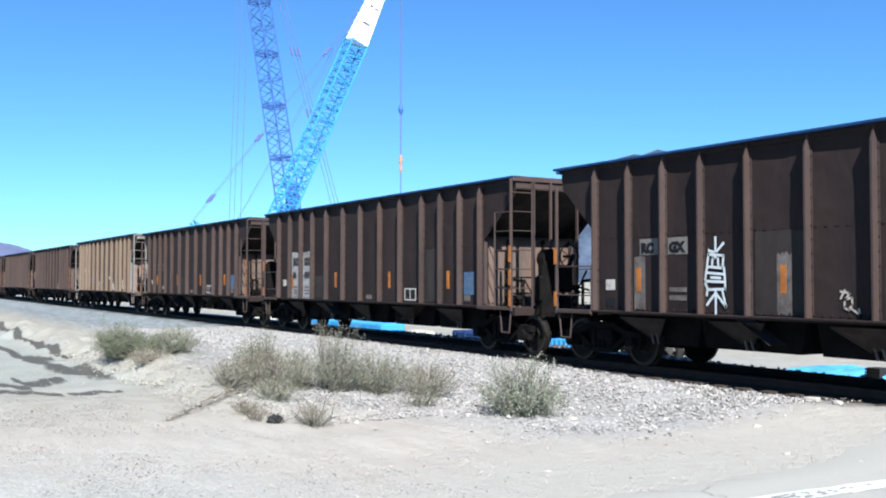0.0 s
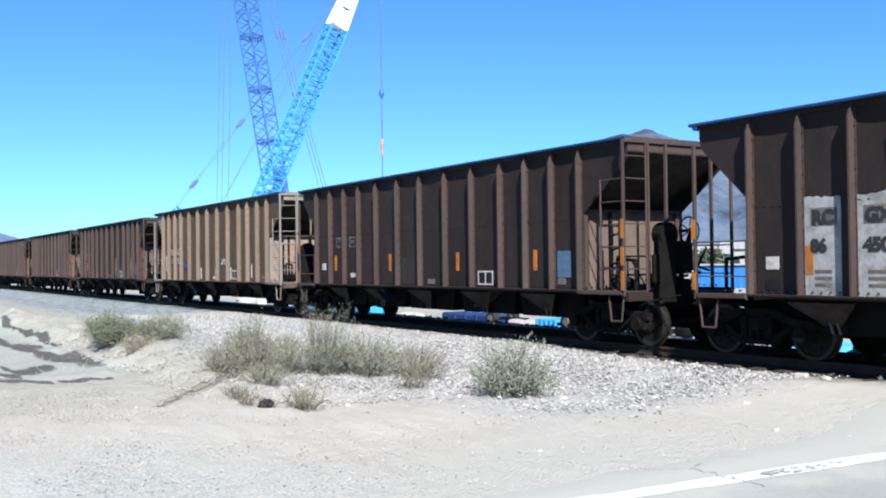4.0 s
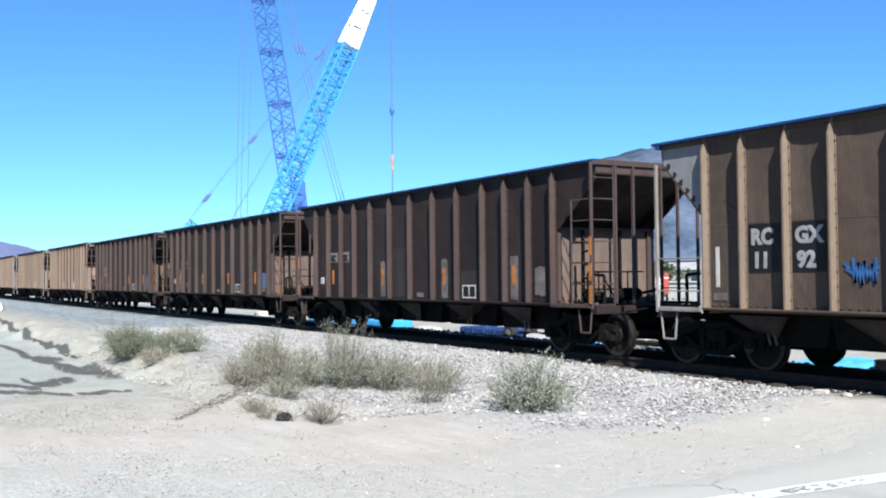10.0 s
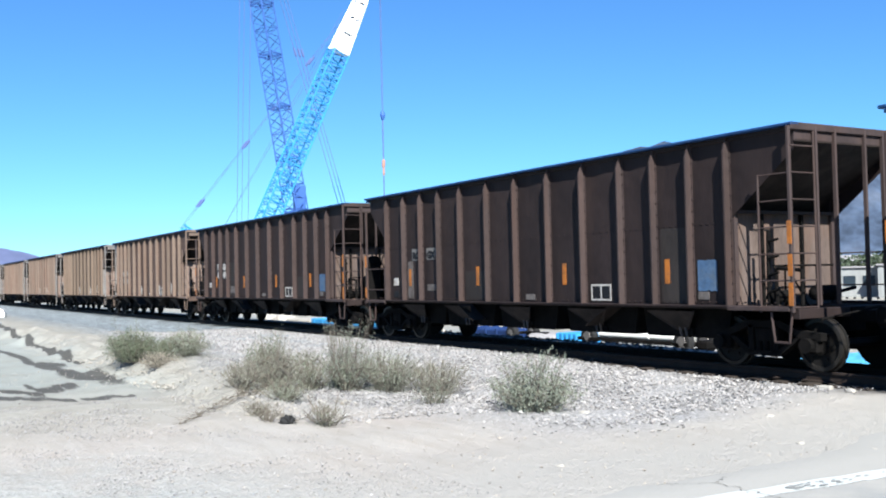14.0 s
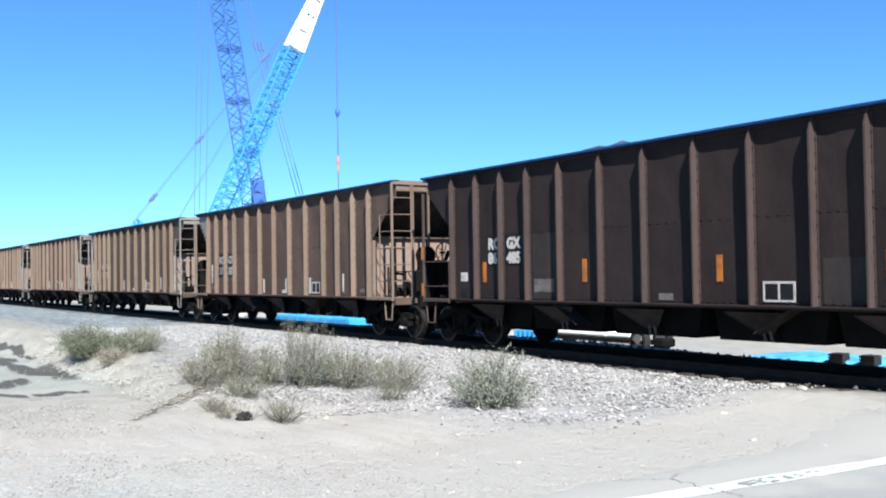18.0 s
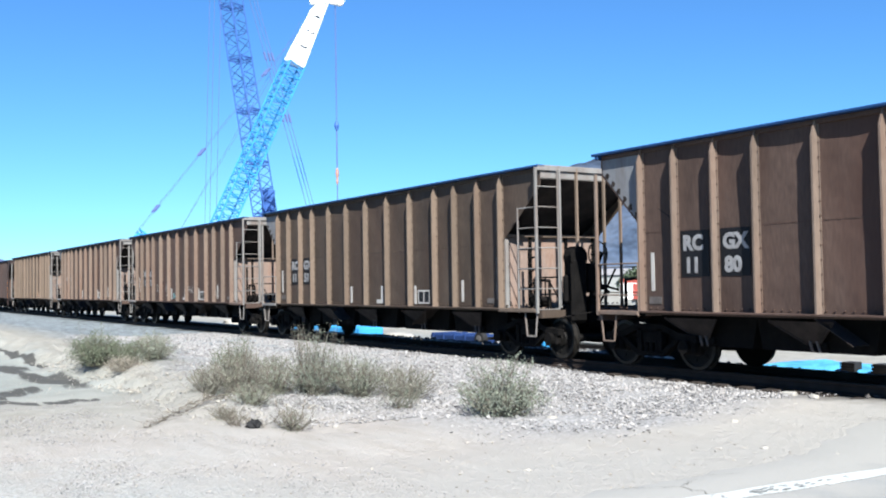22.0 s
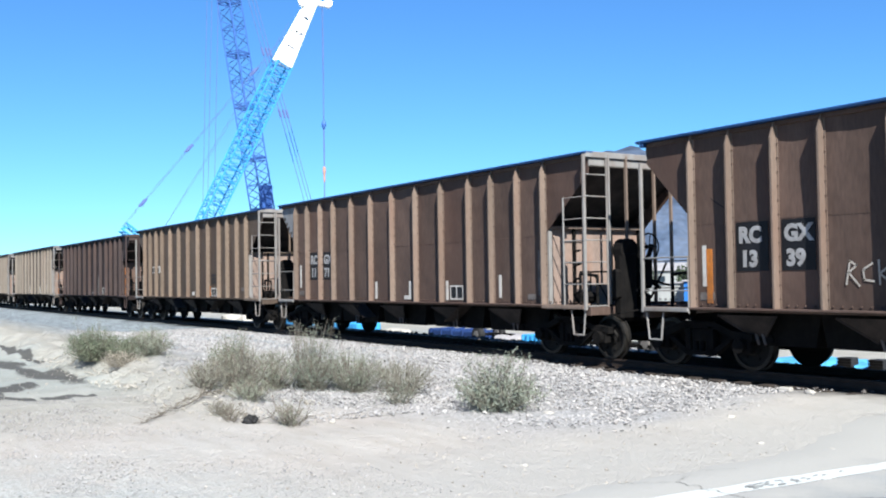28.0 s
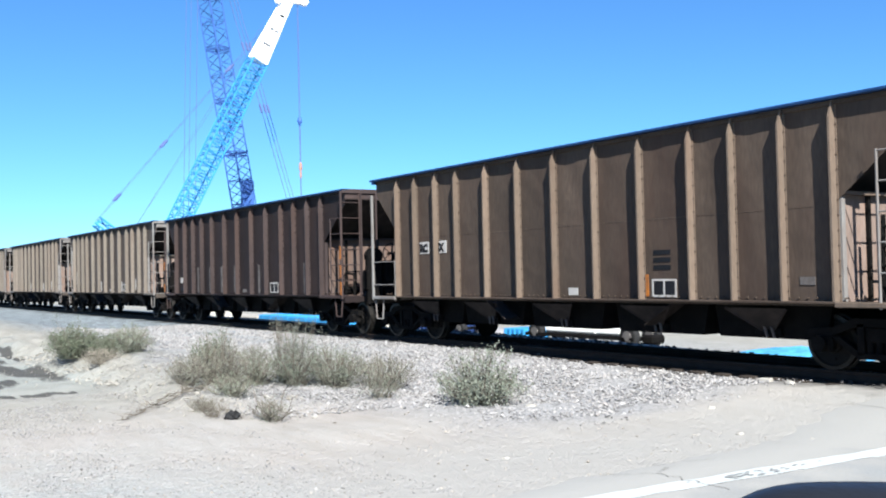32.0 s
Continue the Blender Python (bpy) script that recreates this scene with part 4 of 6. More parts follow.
# tan of the farthest cars, with the haze of distance put into the colour
GREYED = mat("haze_greyed_tan_paint", (0.056, 0.046, 0.0395), 0.74, vary=0.25, scale=1.0, fine=25, bump=0.12, dirt=(0.046, 0.034, 0.029), dirt_amount=0.75, dirt_scale=0.8, streak=True, tint=0.1)
GREYED_RIB = mat("haze_greyed_rib_paint", (0.140, 0.122, 0.104), 0.72, vary=0.2, scale=1.5, fine=30, bump=0.15, dirt=(0.095, 0.068, 0.054), dirt_amount=0.6, dirt_scale=1.5, streak=True, tint=0.14)
for k in (7, 9, 10):
    repaint(cars[k], {TAN: RUSTY, TAN_RIB: RUSTY_RIB})
for k in (13, 14, 15, 17):
    repaint(cars[k], {TAN: GREYED, TAN_RIB: GREYED_RIB})

# ---- lettering, stencils and graffiti on the cars ----
SHEET = -(HW - DEEP)
STRK = mat("pale_spray_line", (0.4092, 0.462, 0.4884), 0.7, vary=0.1, scale=5, fine=40, bump=0.0)
TEAL = mat("teal_spray_line", (0.1452, 0.3432, 0.363), 0.7, vary=0.1, scale=5, fine=40, bump=0.0)
FADED = mat("faded_grey_end_paint", (0.15, 0.155, 0.165), 0.7, vary=0.15, scale=2, fine=30, bump=0.1, dirt=(0.066, 0.0462, 0.0363), dirt_amount=0.6, dirt_scale=2.0, streak=True)
AGED = mat("aged_grey_white_paint", (0.235, 0.235, 0.24), 0.72, vary=0.22, scale=3, fine=40, bump=0.05, dirt=(0.10, 0.085, 0.08), dirt_amount=0.7, dirt_scale=5)
SOFT = mat("faded_black_lettering", (0.022, 0.022, 0.025), 0.7, vary=0.3, scale=5, fine=40, bump=0.02)
CHALK = mat("faint_chalk_line", (0.2772, 0.2508, 0.2244), 0.8, vary=0.1, scale=5, fine=40, bump=0.0)


def patch(car, name, x0, x1, z0, z1, m, label="", off=0.006, ragged=0.0, seed=0):
    """A painted field on the near side sheet."""
    rnd = random.Random(seed)
    bm = B()
    n = 10 if ragged else 1
    lo = [(x0 + (x1 - x0) * i / n, z0 - rnd.random() * ragged) for i in range(n + 1)]
    hi = [(x0 + (x1 - x0) * i / n, z1 + rnd.random() * ragged) for i in range(n + 1)]
    prism(bm, lo + hi[::-1], "y", SHEET - off, SHEET + 0.002)
    return part(name, bm, m, car, label)


def letters(car, body, x, z, h, m, off=0.010):
    """Words in the built-in font, h high, from x on the side sheet."""
    cu = bpy.data.curves.new("lettering", "FONT")
    cu.body = body
    cu.size = h / 0.70
    cu.extrude = 0.002
    cu.offset = 0.018
    cu.resolution_u = 3
    tmp = bpy.data.objects.new("lettering", cu)
    scene.collection.objects.link(tmp)
    me = bpy.data.meshes.new_from_object(tmp.evaluated_get(bpy.context.evaluated_depsgraph_get()))
    bpy.data.objects.remove(tmp)
    me.materials.clear()
    me.materials.append(m)
    ob = new("lettering", me)
    ob.parent = car
    ob.matrix_basis = pose(x, SHEET - off, z, 90, 0, 0)
    return ob


def strokes(car, lines, x, z, sx, sz, w, m, name="graffiti", label=""):
    """Sprayed lines; each a run of (u, v) in a unit field."""
    bm = B()
    d = SHEET - 0.011
    for k, run in enumerate(lines):
        for (u0, v0), (u1, v1) in zip(run, run[1:]):
            a, b = Vector((x + u0 * sx, d - 0.0004 * k, z + v0 * sz)), Vector((x + u1 * sx, d - 0.0004 * k, z + v1 * sz))
            t = (b - a).normalized()
            s = Vector((-t.z, 0, t.x)) * (w / 2)
            a, b = a - t * w * 0.35, b + t * w * 0.35
            bm.faces.new([bm.verts.new(c) for c in (a - s, b - s, b + s, a + s)])
    ob = part(name, bm, m, car, label)
    ob["kind"] = "stuff"
    return ob


def frame_box(car, x0, x1, z0, z1):
    """The white-edged consolidated stencil with its black fields."""
    bm = B()
    t = 0.035
    for a, b, c, d in ((x0, x1, z0, z0 + t), (x0, x1, z1 - t, z1), (x0, x0 + t, z0 + t, z1 - t), (x1 - t, x1, z0 + t, z1 - t), ((x0 + x1) / 2 - t / 2, (x0 + x1) / 2 + t / 2, z0 + t, z1 - t)):
        box(bm, a, b, SHEET - 0.008, SHEET + 0.001, c, d)
    part("stencil_frame", bm, WHITE, car)
    patch(car, "stencil_field", x0 + t, x1 - t, z0 + t, z1 - t, BLACKP, off=0.004)


def tan_marks(car, num):
    if num:
        for (x, w), a, b in (((-12.42, 0.62), "RC", num[:2]), ((-11.55, 0.60), "GX", num[2:])):
            patch(car, "number_panel", x, x + w, 1.64, 2.42, BLACKP)
            letters(car, a, x + 0.05, 2.10, 0.24, AGED)
            letters(car, b, x + 0.08, 1.72, 0.24, AGED)
    patch(car, "stencil_bar", -13.14, -13.06, 1.40, 2.08, WHITE)
    patch(car, "stencil_plate", -13.2, -12.9, 1.17, 1.30, GREYP)
    xa, xb = -8.46, -6.74
    patch(car, "stencil_bar", xa, xa + 0.1, 1.10, 1.55, WHITE)
    patch(car, "stencil_bar", xb, xb + 0.11, 1.10, 1.55, WHITE)
    patch(car, "stencil_bar", xb - 0.23, xb - 0.005, 1.10, 1.20, WHITE)
    patch(car, "stencil_bar", -5.06, -4.96, 1.10, 1.55, WHITE)
    frame_box(car, -4.88, -4.34, 1.11, 1.44)
    patch(car, "stencil_bar", -2.96, -2.87, 1.17, 1.66, WHITE)
    patch(car, "stencil_plate", -1.95, -1.70, 1.14, 1.25, GREYP)
    patch(car, "stencil_bar", -1.60, -1.52, 1.22, 2.15, GREYP)


def dark_marks(car, orange=(-12.40, -9.15, -5.88, -2.90), primer=(), blue=True):
    patch(car, "stencil_square", -13.25, -13.0, 1.44, 1.64, WHITE)
    patch(car, "stencil_plate", -13.25, -12.98, 1.12, 1.28, BLACKP)
    frame_box(car, -4.97, -4.38, 1.10, 1.42)
    patch(car, "stencil_plate", -7.18, -6.85, 1.10, 1.22, GREYP)
    for i, x in enumerate(orange):
        if x in primer:
            patch(car, "primer_patch", x - 0.06, x + 0.22, 1.12, 2.02, GREYP, off=0.004, ragged=0.06, seed=i)
        patch(car, "reflector_bar", x, x + 0.12, 1.42, 1.86, ORANGE, off=0.008)
    if blue:
        patch(car, "sprayed_patch", -2.10, -1.66, 1.30, 1.80, BLUEP, "faded blue sprayed patch", ragged=0.03, seed=3)
        patch(car, "sprayed_patch", -2.10, -1.85, 1.14, 1.275, GREYP, ragged=0.0)
    for x_end in (0.0, -14.6):
        for z0, z1 in ((1.06, 1.42), (1.52, 1.86), (2.02, 2.38)) if x_end == 0.0 else ((1.1, 1.4), (1.95, 2.28)):
            bm = B()
            box(bm, x_end - 0.042, x_end + 0.042, -HW - 0.046, -HW - 0.038, z0, z1)
            part("reflector_band", bm, ORANGE, car)


def white_mark(car, a, b, x0, x1, size=0.17):
    for x, w in ((x0, a), (x1, b)):
        patch(car, "mark_panel", x, x + 0.47, 2.09, 2.38, DWHITE, ragged=0.01, seed=int(-x * 10))
        letters(car, w, x + 0.04, 2.13, size, BLACKP)


def repainted(car, seed, bays):
    """Bays whose lower half was repainted in a lighter brown."""
    for i, b in enumerate(bays):
        x0, x1 = RIBS_D[b + 1], RIBS_D[b]
        patch(car, "repainted_panel", x0 + 0.10, x1 - 0.10, 1.08, 2.40 if (seed + i) % 2 else 1.75, PATCHD, off=0.003, ragged=0.02, seed=seed * 7 + i)


# car by car, in the order in which they pass
c = cars[0]
dark_marks(c, primer=(-12.40, -9.15), blue=False)
white_mark(c, "RC", "GX", -12.31, -11.59)
patch(c, "stencil_plate", -11.56, -11.15, 1.42, 1.50, GREYP)
patch(c, "stencil_plate", -11.56, -11.15, 1.27, 1.36, GREYP)
strokes(c, [[(0.5, 1), (0.5, 0.8)], [(0.2, 0.83), (0.5, 0.8), (0.85, 0.92)], [(0.18, 0.78), (0.12, 0.62), (0.8, 0.60), (0.85, 0.76), (0.18, 0.78)], [(0.35, 0.64), (0.38, 0.74), (0.6, 0.75), (0.62, 0.63)],
            [(0.12, 0.62), (0.02, 0.42), (0.15, 0.32), (0.92, 0.33), (0.88, 0.60)], [(0.15, 0.54), (0.85, 0.52)], [(0.08, 0.43), (0.88, 0.42)], [(0.3, 0.48), (0.7, 0.47)],
            [(0.5, 0.3), (0.5, 0.0)], [(0.5, 0.28), (0.1, 0.12)], [(0.5, 0.28), (0.95, 0.10), (0.8, 0.30)], [(0.15, 0.32), (0.1, 0.25)]],
        -10.72, 1.05, 0.5, 1.3, 0.045, STRK, label="pale sprayed graffiti figure")
strokes(c, [[(0.1, 0.9), (0.5, 0.85), (0.3, 0.6), (0.25, 0.35), (0.45, 0.25), (0.62, 0.45), (0.6, 0.7), (0.3, 0.62)], [(0.5, 0.35), (0.95, 0.1), (0.9, 0.3)], [(0.1, 0.65), (0.3, 0.95)]], -8.1, 1.08, 0.38, 0.42, 0.035, CHALK)
c = cars[1]
dark_marks(c, orange=(-9.25, -5.88, -2.88))
for x, a, b in ((-12.55, "RC", "86"), (-11.66, "GX", "450")):
    patch(c, "white_panel", x, x + 0.66, 1.04, 2.50, AGED, "grey-white number panel with peeling edges", ragged=0.05, seed=int(-x * 7))
    patch(c, "mark_panel", x + 0.14, x + 0.60, 2.09, 2.36, GREYP, off=0.009)
    letters(c, a, x + 0.17, 2.12, 0.20, SOFT, 0.012)
    letters(c, b, x + 0.14, 1.70, 0.19, SOFT)
    for k in range(3):
        patch(c, "stencil_line", x + 0.2, x + 0.5, 1.18 + 0.1 * k, 1.23 + 0.1 * k, GREYP, off=0.009)
patch(c, "reflector_bar", -12.50, -12.37, 1.36, 1.80, ORANGE, off=0.010)
c = cars[2]
dark_marks(c)
white_mark(c, "RC", "GX", -12.27, -11.44, 0.22)
patch(c, "stencil_plate", -11.38, -10.98, 1.24, 1.36, WHITE)
c = cars[3]
tan_marks(c, "1192")
strokes(c, [[(0.0, 0.75), (0.2, 0.5), (0.45, 0.62), (0.7, 0.5), (1.0, 0.6)], [(0.05, 0.55), (0.3, 0.35), (0.6, 0.45), (0.95, 0.4)], [(0.25, 0.9), (0.3, 0.1), (0.4, 0.75), (0.5, 0.0), (0.58, 0.8), (0.7, 0.15), (0.8, 0.7), (0.88, 0.05), (0.92, 0.9)]], -10.62, 1.44, 0.56, 0.42, 0.05, mat("blue_spray_line", (0.022, 0.075, 0.20), 0.7, vary=0.25, scale=6, fine=40, bump=0.0))
strokes(c, [[(0.0, 0.3), (0.1, 0.7), (0.2, 0.4), (0.05, 0.45)], [(0.2, 0.35), (0.25, 0.75), (0.32, 0.5), (0.4, 0.8), (0.42, 0.35)], [(0.5, 0.7), (0.48, 0.35), (0.6, 0.35)], [(0.62, 0.95), (0.6, 0.4), (0.8, 0.45), (0.62, 0.95)], [(0.72, 0.2), (0.9, 0.9), (0.95, 0.2)], [(0.8, 0.3), (1.0, 0.35)]], -6.0, 1.5, 0.9, 0.5, 0.035, STRK)
c = cars[4]
dark_marks(c, primer=(-9.15, -5.88, -2.90), blue=False)
white_mark(c, "RC", "GX", -12.5, -11.7)
patch(c, "primer_patch", -2.05, -1.70, 1.22, 1.78, GREYP, ragged=0.05, seed=4)
c = cars[5]
dark_marks(c, primer=(-12.40,))
white_mark(c, "RC", "GX", -12.22, -11.46)
patch(c, "stencil_plate", -11.45, -11.02, 1.30, 1.46, GREYP)
c = cars[6]
dark_marks(c)
patch(c, "number_panel", -12.22, -11.68, 1.79, 2.42, BLACKP)
patch(c, "number_panel", -11.56, -10.86, 1.79, 2.42, BLACKP)
for x, a, b in ((-12.18, "RC", "86"), (-11.52, "GX", "485")):
    letters(c, a, x, 2.14, 0.22, WHITE)
    letters(c, b, x, 1.83, 0.22, WHITE)
patch(c, "primer_patch", -10.62, -10.0, 1.24, 1.46, GREYP, ragged=0.04, seed=6)
tan_marks(cars[7], "1180")
tan_marks(cars[8], "1151")
c = cars[9]
tan_marks(c, "1339")
patch(c, "reflector_bar", -13.05, -12.93, 1.12, 2.02, ORANGE, off=0.008)
strokes(c, [[(0.0, 0.1), (0.08, 0.9), (0.22, 0.75), (0.05, 0.5), (0.28, 0.05)], [(0.55, 0.8), (0.36, 0.6), (0.38, 0.25), (0.58, 0.2)], [(0.68, 0.9), (0.7, 0.1)], [(0.95, 0.8), (0.7, 0.45), (1.0, 0.05)]], -10.45, 1.38, 0.75, 0.42, 0.03, CHALK)
strokes(c, [[(0.0, 0.7), (0.2, 0.2), (0.25, 0.8), (0.4, 0.15), (0.45, 0.9)], [(0.6, 0.85), (0.45, 0.55), (0.65, 0.4), (0.5, 0.1)], [(0.7, 0.8), (0.75, 0.1), (0.95, 0.5)], [(0.2, -0.05), (0.6, 0.05), (1.0, -0.1)]], -9.3, 1.3, 0.85, 0.6, 0.03, CHALK)
strokes(c, [[(0.16, 0.9), (0.0, 0.7), (0.18, 0.4), (0.0, 0.1)], [(0.3, 0.95), (0.3, 0.05)], [(0.3, 0.5), (0.48, 0.5)], [(0.48, 0.95), (0.5, 0.05)], [(0.6, 0.05), (0.62, 0.9), (0.76, 0.75), (0.62, 0.5), (0.78, 0.05)], [(0.86, 0.9), (0.86, 0.1), (1.0, 0.1), (1.0, 0.9)]], -8.2, 1.12, 0.72, 0.28, 0.03, TEAL)
strokes(c, [[(0.0, 0.1), (0.25, 0.9), (0.35, 0.2)], [(0.1, 0.45), (0.4, 0.5)], [(0.5, 0.9), (0.52, 0.1), (0.9, 0.85)], [(0.55, 0.5), (1.0, 0.1)]], -6.4, 1.35, 0.8, 0.34, 0.03, CHALK)
strokes(c, [[(0.0, 0.9), (0.1, 0.1), (0.35, 0.6), (0.5, 0.15)], [(0.3, 0.95), (0.62, 0.3), (0.8, 0.8)], [(0.55, 0.1), (1.0, 0.45)]], -3.3, 1.14, 0.6, 0.34, 0.03, CHALK)
tan_marks(cars[10], "1171")
for kk in (3, 7, 8, 10):
    bm = B()
    prism(bm, [(-14.35, 3.86), (-14.35, 3.60), (-13.40, 2.63), (-13.40, 3.86)], "y", SHEET - 0.005, SHEET + 0.002)
    part("faded_panel", bm, FADED, cars[kk], "faded grey end panel")
    for u in range(6):
        bm = B()
        xb, zb = -14.22 + 0.15 * u, 3.55 - 0.155 * u
        prism(bm, [(xb + 0.05 * (1 + 0.4 * math.sin(9 * u + 2.3 * q)) * math.cos(q * 0.785), zb + 0.06 * math.sin(q * 0.785)) for q in range(8)], "y", SHEET - 0.010, SHEET - 0.004)
        part("rust_patch", bm, CHUTE, cars[kk])
c = cars[11]
for x0, x1 in ((-12.40, -12.01), (-11.77, -11.28)):
    patch(c, "mark_panel", x0, x1, 2.06, 2.32, WHITE, ragged=0.02, seed=int(-x0 * 9))
    letters(c, "RC" if x0 < -12 else "GX", x0 + 0.02, 2.10, 0.17, BLACKP)
frame_box(c, -4.96, -4.40, 1.09, 1.40)
for k in range(3):
    patch(c, "stencil_line", -4.91, -4.52, 1.56 + 0.13 * k, 1.64 + 0.13 * k, BLACKP)
patch(c, "reflector_bar", -5.16, -5.04, 1.10, 1.48, ORANGE, off=0.008)
patch(c, "stencil_square", -7.14, -6.87, 1.11, 1.25, WHITE)
patch(c, "stencil_plate", -1.98, -1.72, 1.29, 1.41, GREYP)
for kk, bays in ((0, (5, 7)), (1, (2, 8)), (2, (6,)), (4, (3, 6)), (5, (1, 7)), (6, (2, 8))):
    repainted(cars[kk], kk, bays)
for k, kind in enumerate(KINDS):
    if k > 11:
        if kind == "D":
            dark_marks(cars[k], orange=(), blue=False)
            for x in (-11.4, -10.2, -9.1, -7.9, -5.9, -2.6):
                patch(cars[k], "primer_patch", x, x + 0.14, 1.12, 1.95, GREYP, ragged=0.06, seed=int(-x * 9))
        else:
            tan_marks(cars[k], "")


# ---- cranes ----
def lattice(name, crane, p, q, w0, w1, bays, r, material, label="", edge_on=False):
    """A four-chord lattice boom section from p to q: chords and lacing bars are pieces of it."""
    p, q = Vector(p), Vector(q)
    d = (q - p).normalized()
    u = d.cross(Vector((0, 1, 0.0001))).normalized()
    v = d.cross(u).normalized()
    corners = ((-1, -1), (1, -1), (1, 1), (-1, 1))
    if edge_on:
        a = math.atan2(u.dot(Vector((-0.927, 0.375, 0))), v.dot(Vector((-0.927, 0.375, 0))))
        corners = [(math.sin(a + k * math.pi / 2) * 1.414, math.cos(a + k * math.pi / 2) * 1.414) for k in range(4)]
    ring = []
    for i in range(bays + 1):
        t = i / bays
        c, w = p + (q - p) * t, (w0 + (w1 - w0) * t) / 2
        ring.append([c + u * (w * a) + v * (w * b) for a, b in corners])
    bm = B()
    for k in range(4):
        rod(bm, ring[0][k], ring[0][(k + 1) % 4], r * 1.2, 6)
    sec = part(name, bm, material, crane, label)
    for k in range(4):
        bm = B()
        rod(bm, ring[0][k], ring[-1][k], r * 1.7, 6)
        part("chord", bm, material, sec)
    for k in range(4):
        j = (k + 1) % 4
        for i in range(bays):
            a, b = (k, j) if i % 2 else (j, k)
            bm = B()
            rod(bm, ring[i][a], ring[i + 1][b], r, 5)
            part("lacing_bar", bm, material, sec)
            if i and i % 3 == 0:
                bm = B()
                rod(bm, ring[i][k], ring[i][j], r, 5)
                part("cross_bar", bm, material, sec)
    return sec


def between(p, q, t):
    return Vector(p) + (Vector(q) - Vector(p)) * t


JUNC, LOW = Vector((-98.25, 48.9, 28.95)), Vector((-101.9, 41.5, 9.6))
FOOT = LOW + (LOW - JUNC) * ((LOW.z - 2.4) / (JUNC.z - LOW.z))
HEAD = JUNC + (JUNC - LOW) * (8.6 / (JUNC.z - LOW.z))
MAST = Vector((-105.0, 32.0, 8.0))
blue_crane = thing("crawler_crane", "sky-blue crawler crane with a white-tipped lattice boom, travelling behind the train", "crane")
N = 6
for i in range(N):
    lattice("boom_section", blue_crane, between(FOOT, JUNC, i / N), between(FOOT, JUNC, (i + 1) / N), 1.5 if i == 0 else 2.05, 2.05, 9, 0.062, CBLUE)
lattice("boom_tip", blue_crane, JUNC, between(JUNC, HEAD, 0.9), 1.8, 1.0, 7, 0.08, CWHITE, "white boom tip")
tip_d = (HEAD - JUNC).normalized()
tip_u = tip_d.cross(Vector((0, 1, 0.0001))).normalized()
tip_v = tip_d.cross(tip_u).normalized()
for a_, b_ in ((tip_u, tip_v), (tip_v, tip_u), (-tip_u, tip_v), (-tip_v, tip_u)):
    for t0, t1 in ((0.02, 0.22), (0.25, 0.44), (0.47, 0.66), (0.69, 0.88)):
        bm = B()
        w0, w1 = 0.88 - 0.40 * t0 / 0.9, 0.88 - 0.40 * t1 / 0.9
        p0, p1 = between(JUNC, HEAD, t0), between(JUNC, HEAD, t1)
        q = [p0 + a_ * w0 - b_ * w0 * 0.86, p0 + a_ * w0 + b_ * w0 * 0.86, p1 + a_ * w1 + b_ * w1 * 0.86, p1 + a_ * w1 - b_ * w1 * 0.86]
        f0, f1 = [bm.verts.new(c_) for c_ in q], [bm.verts.new(c_ - a_ * 0.03) for c_ in q]
        bm.faces.new(f0)
        bm.faces.new(f1[::-1])
        for i in range(4):
            bm.faces.new((f0[i], f0[(i + 1) % 4], f1[(i + 1) % 4], f1[i]))
        part("tip_plate", bm, CWHITE, blue_crane, "white boom plate")
bm = B()
d = (HEAD - JUNC).normalized()
h0 = between(JUNC, HEAD, 0.88)
side = Vector((0.4, 0.9, 0)).normalized()
rod(bm, h0 - side * 0.9 + Vector((0, 0, 0.5)), h0 + side * 2.1 + Vector((0, 0, 0.1)), 0.34, 8)
rod(bm, h0, h0 + d * 1.3 - side * 0.4, 0.42, 8)
for t in (-1.0, 2.2):
    c = h0 + side * t + Vector((0, 0, 0.3))
    rod(bm, c - Vector((0.9, -0.4, 0)) * 0.4, c + Vector((0.9, -0.4, 0)) * 0.4, 0.52, 14)
part("boom_head", bm, CWHITE, blue_crane, "white sheave head")
bm = B()
DROP = Vector((-96.2, 53.5, 0))
hoist = thing("crane_hook", "crane hook block and sling hanging from the blue crane's boom", "crane hook")
top_h = h0 + side * 2.3
for off in (-0.12, 0.12):
    rod(bm, (DROP.x + off, DROP.y, top_h.z), (DROP.x + off, DROP.y, 22.0), 0.035, 4)
part("hoist_rope", bm, CABLE, hoist)
bm = B()
lathe(bm, [(0.1, 22.0), (0.24, 21.75), (0.30, 21.4), (0.2, 21.05), (0.1, 20.8)], "z", 10, (DROP.x, DROP.y, 0))
part("hook_block", bm, CPURPLE, hoist)
bm = B()
rod(bm, (DROP.x, DROP.y, 20.8), (DROP.x, DROP.y, 16.2), 0.08, 5)
rod(bm, (DROP.x, DROP.y, 14.3), (DROP.x, DROP.y, 8), 0.07, 5)
part("sling", bm, CABLE, hoist)
bm = B()
lathe(bm, [(0.08, 16.2), (0.2, 16.0), (0.22, 15.5), (0.12, 15.0), (0.16, 14.5), (0.08, 14.2)], "z", 10, (DROP.x, DROP.y, 0))
part("swivel_hook", bm, CRED, hoist, "orange-red swivel hook")
bm = B()
tip = between(JUNC, HEAD, 0.86)
for off in (-0.45, 0.45):
    rod(bm, MAST + Vector((off, 0, 0)), tip + Vector((off, 0, 0)), 0.024, 4)
